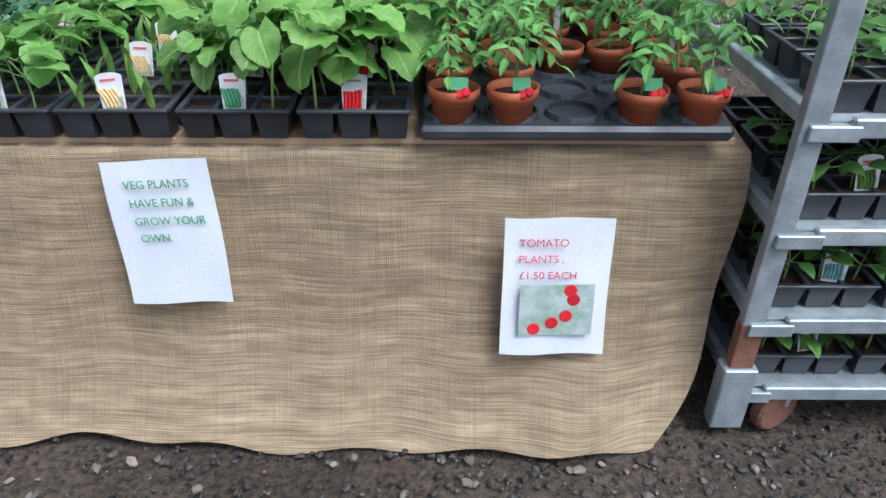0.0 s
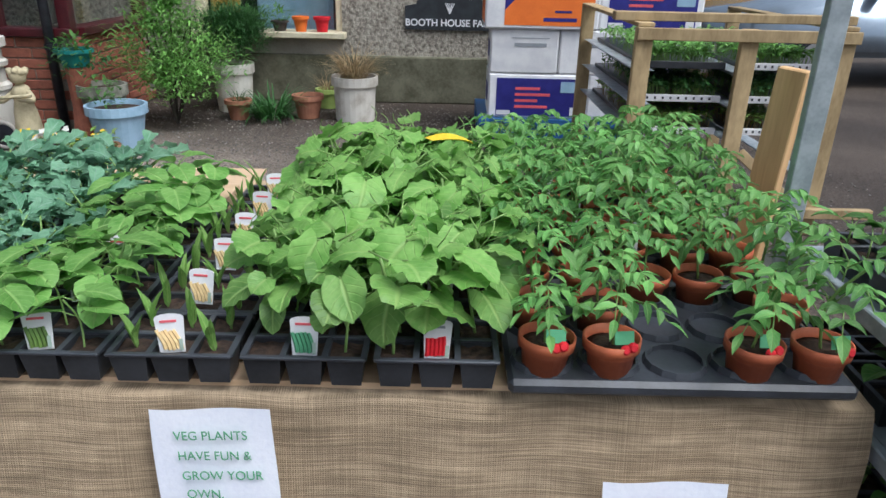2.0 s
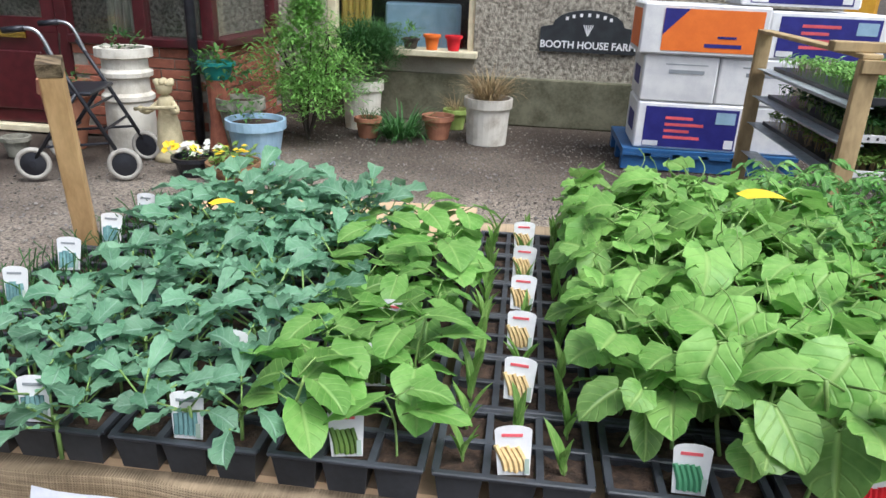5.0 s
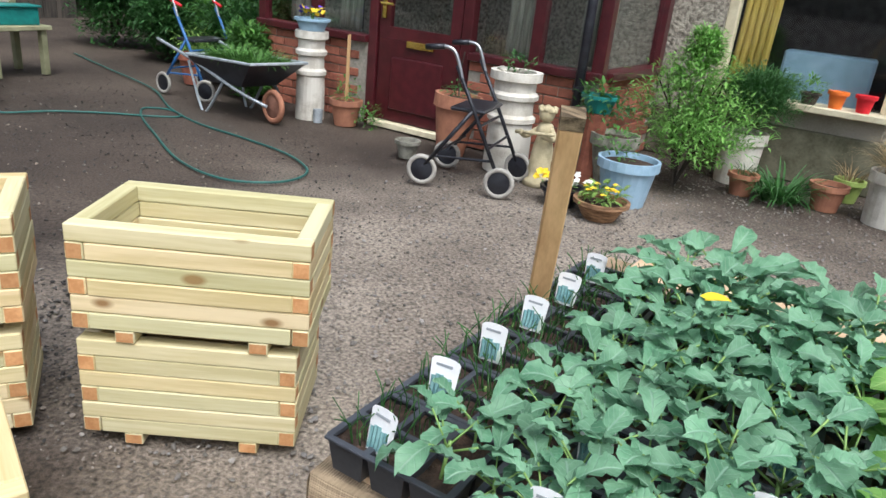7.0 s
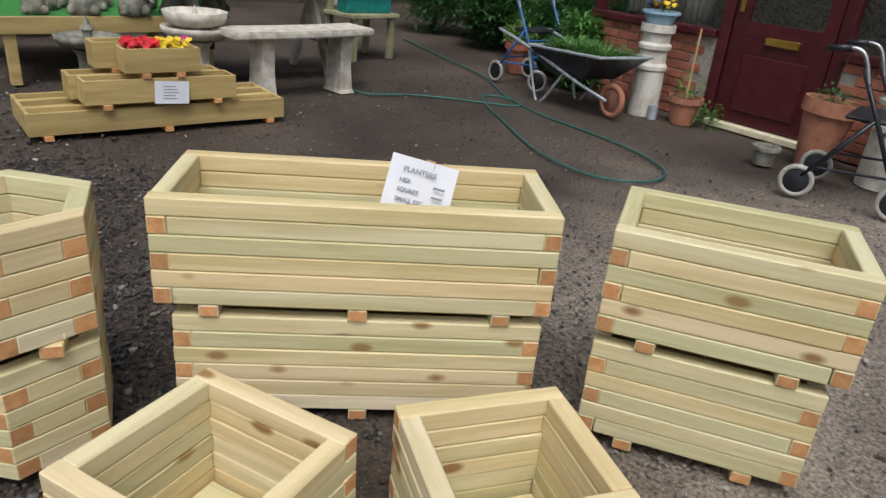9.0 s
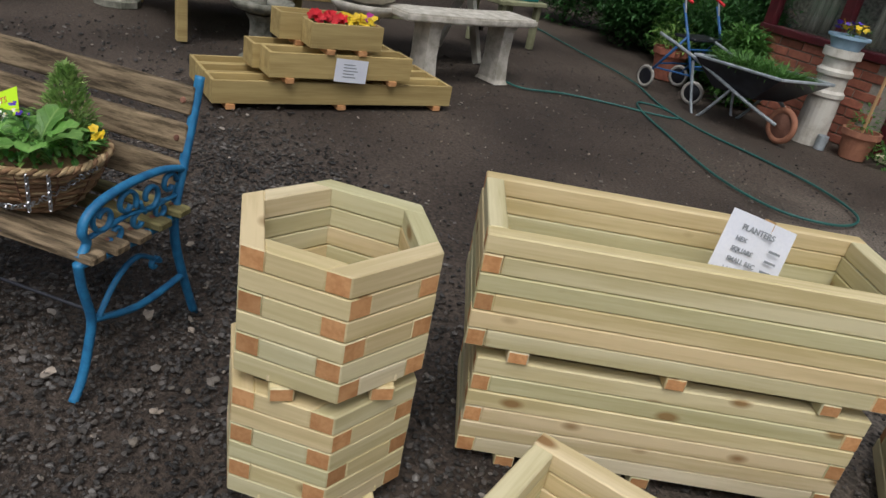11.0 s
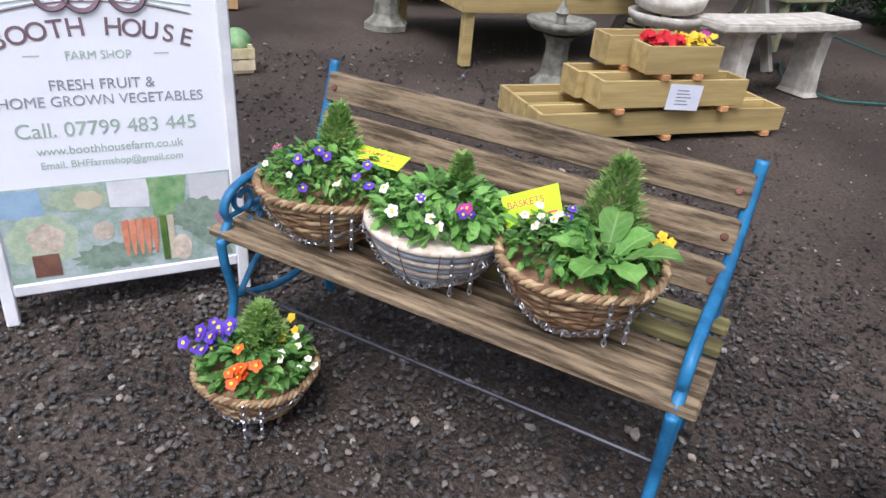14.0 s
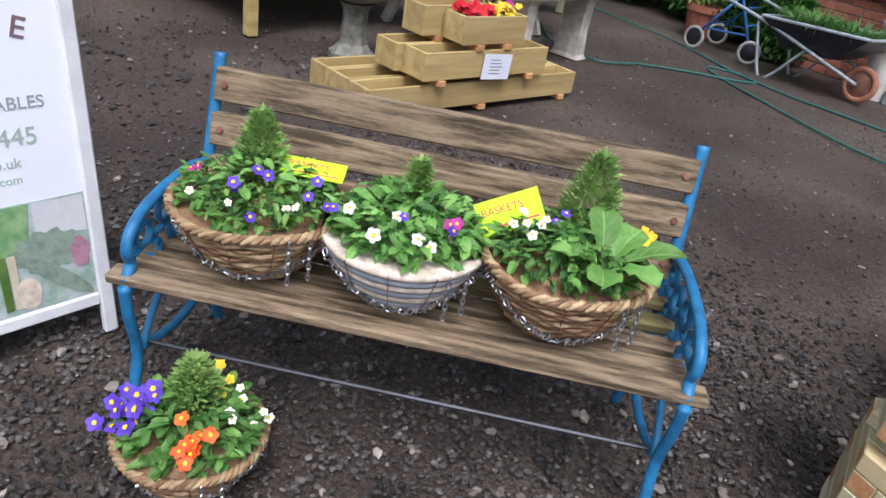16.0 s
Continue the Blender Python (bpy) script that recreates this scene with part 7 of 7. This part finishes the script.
for x in (-1.85, -1.65):
    e = potted("plant_pot", "dark trough plant on the window sill", x, 6.79, 0.07, 0.09, BARNWOOD, z=0.626)
    bush(e, (0, 0, 0.14), 0.1, 0.08, 60, 0.05, MIDLEAF)


def rollator(label, m, paint):
    e = thing("rollator", label, "rollator", m)
    for x in (0, 0.5):
        for y in (0, 0.52):
            w_ = part("wheel", tube([(0.085 * math.cos(a), 0.085 * math.sin(a), 0) for a in [2 * math.pi * k / 20 for k in range(20)]], 0.016, 8, None, True), RUBBER, e, "grey rubber wheel", pose(x, y, 0.101, 90, 0, 90 + U(-12, 12)), smooth=True)
            part("hub", lathe([(0.02, -0.018), (0.072, -0.008), (0.072, 0.008), (0.02, 0.018)], 16), DARKMETAL, w_)
        part("front_leg", tube([(x, 0, 0.11), (x, 0.2, 0.5), (x, 0.35, 0.78)], 0.013, 8), paint, e, smooth=True)
        part("back_leg", tube([(x, 0.52, 0.11), (x, 0.22, 0.52)], 0.013, 8), paint, e, smooth=True)
        part("handle_tube", tube(spline([(x, 0.3, 0.68), (x, 0.36, 0.84), (x, 0.42, 0.88), (x, 0.5, 0.87)], 4), 0.012, 8), CHROME, e, smooth=True)
        part("grip", tube([(x, 0.44, 0.88), (x, 0.56, 0.865)], 0.018, 8), DARKMETAL, e, smooth=True)
        part("side_brace", tube([(x, 0.06, 0.23), (x, 0.46, 0.2)], 0.009, 6), paint, e)
    for y, z in ((0.1, 0.3), (0.17, 0.43), (0.4, 0.25)):
        part("cross_bar", tube([(0, y, z), (0.5, y, z)], 0.009, 6), paint, e)
    part("seat", box(0.03, 0.47, 0.15, 0.38, 0.5, 0.525, 0.01), DARKMETAL, e, "black padded seat")
    return e


rollator("folding walking frame with black seat and grey wheels", pose(-3.0, 4.38, 0, 0, 0, 104), DARKMETAL)
r2 = rollator("blue walking frame with red brake levers", pose(-6.26, 4.78, 0, 0, 0, 96), ROLBLUE)
part("brake_lever", tube([(0.0, 0.38, 0.84), (0.02, 0.28, 0.8)], 0.014, 6), REDP, r2)
part("brake_lever", tube([(0.5, 0.38, 0.84), (0.5, 0.28, 0.8)], 0.014, 6), REDP, r2)

wb = thing("wheelbarrow", "grey steel wheelbarrow full of growing greenery", "wheelbarrow", pose(-5.28, 4.66, 0, 0, 0, 172))
w_ = part("wheel", tube([(0.115 * math.cos(a), 0.115 * math.sin(a), 0) for a in [2 * math.pi * k / 22 for k in range(22)]], 0.024, 8, None, True), CLAY, wb, "dusty pinkish tyre", pose(0, 0, 0.15, 90), smooth=True)
part("hub", lathe([(0.02, -0.03), (0.1, -0.01), (0.1, 0.01), (0.02, 0.03)], 14), RUST, w_)
bm = bmesh.new()
ra = [(0.1, 0.3, 0.26), (0.55, 0.3, 0.26)]
lo = [bm.verts.new(v) for v in ((0.2, -0.17, 0.28), (0.6, -0.2, 0.26), (0.6, 0.2, 0.26), (0.2, 0.17, 0.28))]
hi = [bm.verts.new(v) for v in ((-0.08, -0.27, 0.5), (0.8, -0.3, 0.46), (0.8, 0.3, 0.46), (-0.08, 0.27, 0.5))]
bm.faces.new(lo[::-1])
for k in range(4):
    bm.faces.new((lo[k], lo[(k + 1) % 4], hi[(k + 1) % 4], hi[k]))
tub = part("tub", bm, DARKMETAL, wb, "dented dark grey tub")
part("rim", tube([v for v in ((-0.08, -0.27, 0.5), (0.8, -0.3, 0.46), (0.8, 0.3, 0.46), (-0.08, 0.27, 0.5))], 0.012, 6, None, True), STEEL, tub)
part("soil", box(0.05, 0.7, -0.2, 0.2, 0.42, 0.45), SOIL, wb)
for s_ in (-1, 1):
    part("handle_tube", tube(spline([(0.0, s_ * 0.06, 0.15), (0.25, s_ * 0.2, 0.26), (0.8, s_ * 0.26, 0.42), (1.3, s_ * 0.28, 0.52)], 5), 0.014, 8), STEEL, wb, smooth=True)
    part("stand", tube(spline([(0.4, s_ * 0.2, 0.3), (0.62, s_ * 0.22, 0.02), (0.72, s_ * 0.22, 0.02), (0.85, s_ * 0.25, 0.4)], 5), 0.012, 8), STEEL, wb, smooth=True)
tuft(wb, (0.2, 0, 0.44), 0.22, 0.16, 420, MIDLEAF, 0.011, 1.3)
tuft(wb, (0.52, 0, 0.44), 0.22, 0.17, 420, MIDLEAF, 0.011, 1.3)

hp = [(-9.2, 5.3), (-8.2, 5.05), (-7.0, 4.75), (-6.2, 4.35), (-5.6, 4.16), (-5.0, 4.12), (-4.5, 4.05), (-4.12, 3.85), (-4.05, 3.55), (-4.3, 3.32), (-4.8, 3.38), (-5.5, 3.7), (-6.0, 3.95), (-6.25, 4.15), (-6.1, 4.28), (-5.85, 4.2), (-5.95, 4.02), (-6.2, 3.8), (-6.45, 3.5), (-6.6, 3.15), (-7.1, 3.2), (-7.6, 3.6)]
single("garden_hose", "dark green garden hose looped on the ground", "hose", tube(spline([(x, y, 0.012) for x, y in hp], 8), 0.008, 8), HOSE, smooth=True)

# shrubs and pots along the far lane
# the tall dark ones near y 6.5 are added to darken the shaded wall
for x, y, rx, rz, mm in ((-7.0, 5.9, 0.5, 0.5, DARKLEAF), (-7.6, 6.1, 0.5, 0.6, MIDLEAF), (-8.6, 6.2, 0.6, 0.6, DARKLEAF), (-6.3, 5.35, 0.3, 0.4, MIDLEAF), (-9.8, 6.2, 0.6, 0.7, DARKLEAF), (-8.0, 6.45, 0.6, 0.8, DARKLEAF), (-7.2, 6.5, 0.5, 0.8, DARKLEAF), (-9.2, 6.5, 0.5, 0.8, DARKLEAF), (-10.3, 2.6, 0.8, 0.5, DARKLEAF), (-10.2, 1.0, 0.8, 0.5, STRAW), (-10.5, -1.0, 0.7, 0.4, DARKLEAF)):
    e = thing("shrub", "leafy shrub in the yard border", "shrub", pose(x, y, 0), "shrubs along the yard")
    for k in range(5):
        part("branch", tube(spline([(0, 0, 0), (U(-.1, .1), U(-.1, .1), rz * 0.6), (U(-.3, .3) * rx, U(-.3, .3) * rx, rz * 1.3)], 3), 0.014, 6, taper=0.4), BARNWOOD, e)
    for k in range(3):
        bush(e, (U(-.3, .3) * rx, U(-.3, .3) * rx, rz * (0.5 + 0.35 * k)), rx * U(0.6, 0.85), rz * 0.5, 1300, 0.09, mm, narrow=0.35)
e = potted("plant_pot", "dark red glazed pot with a green plant", -7.1, 5.35, 0.17, 0.3, BRICK)
bush(e, (0, 0, 0.38), 0.2, 0.14, 140, 0.09, LIMELEAF, narrow=0.25)
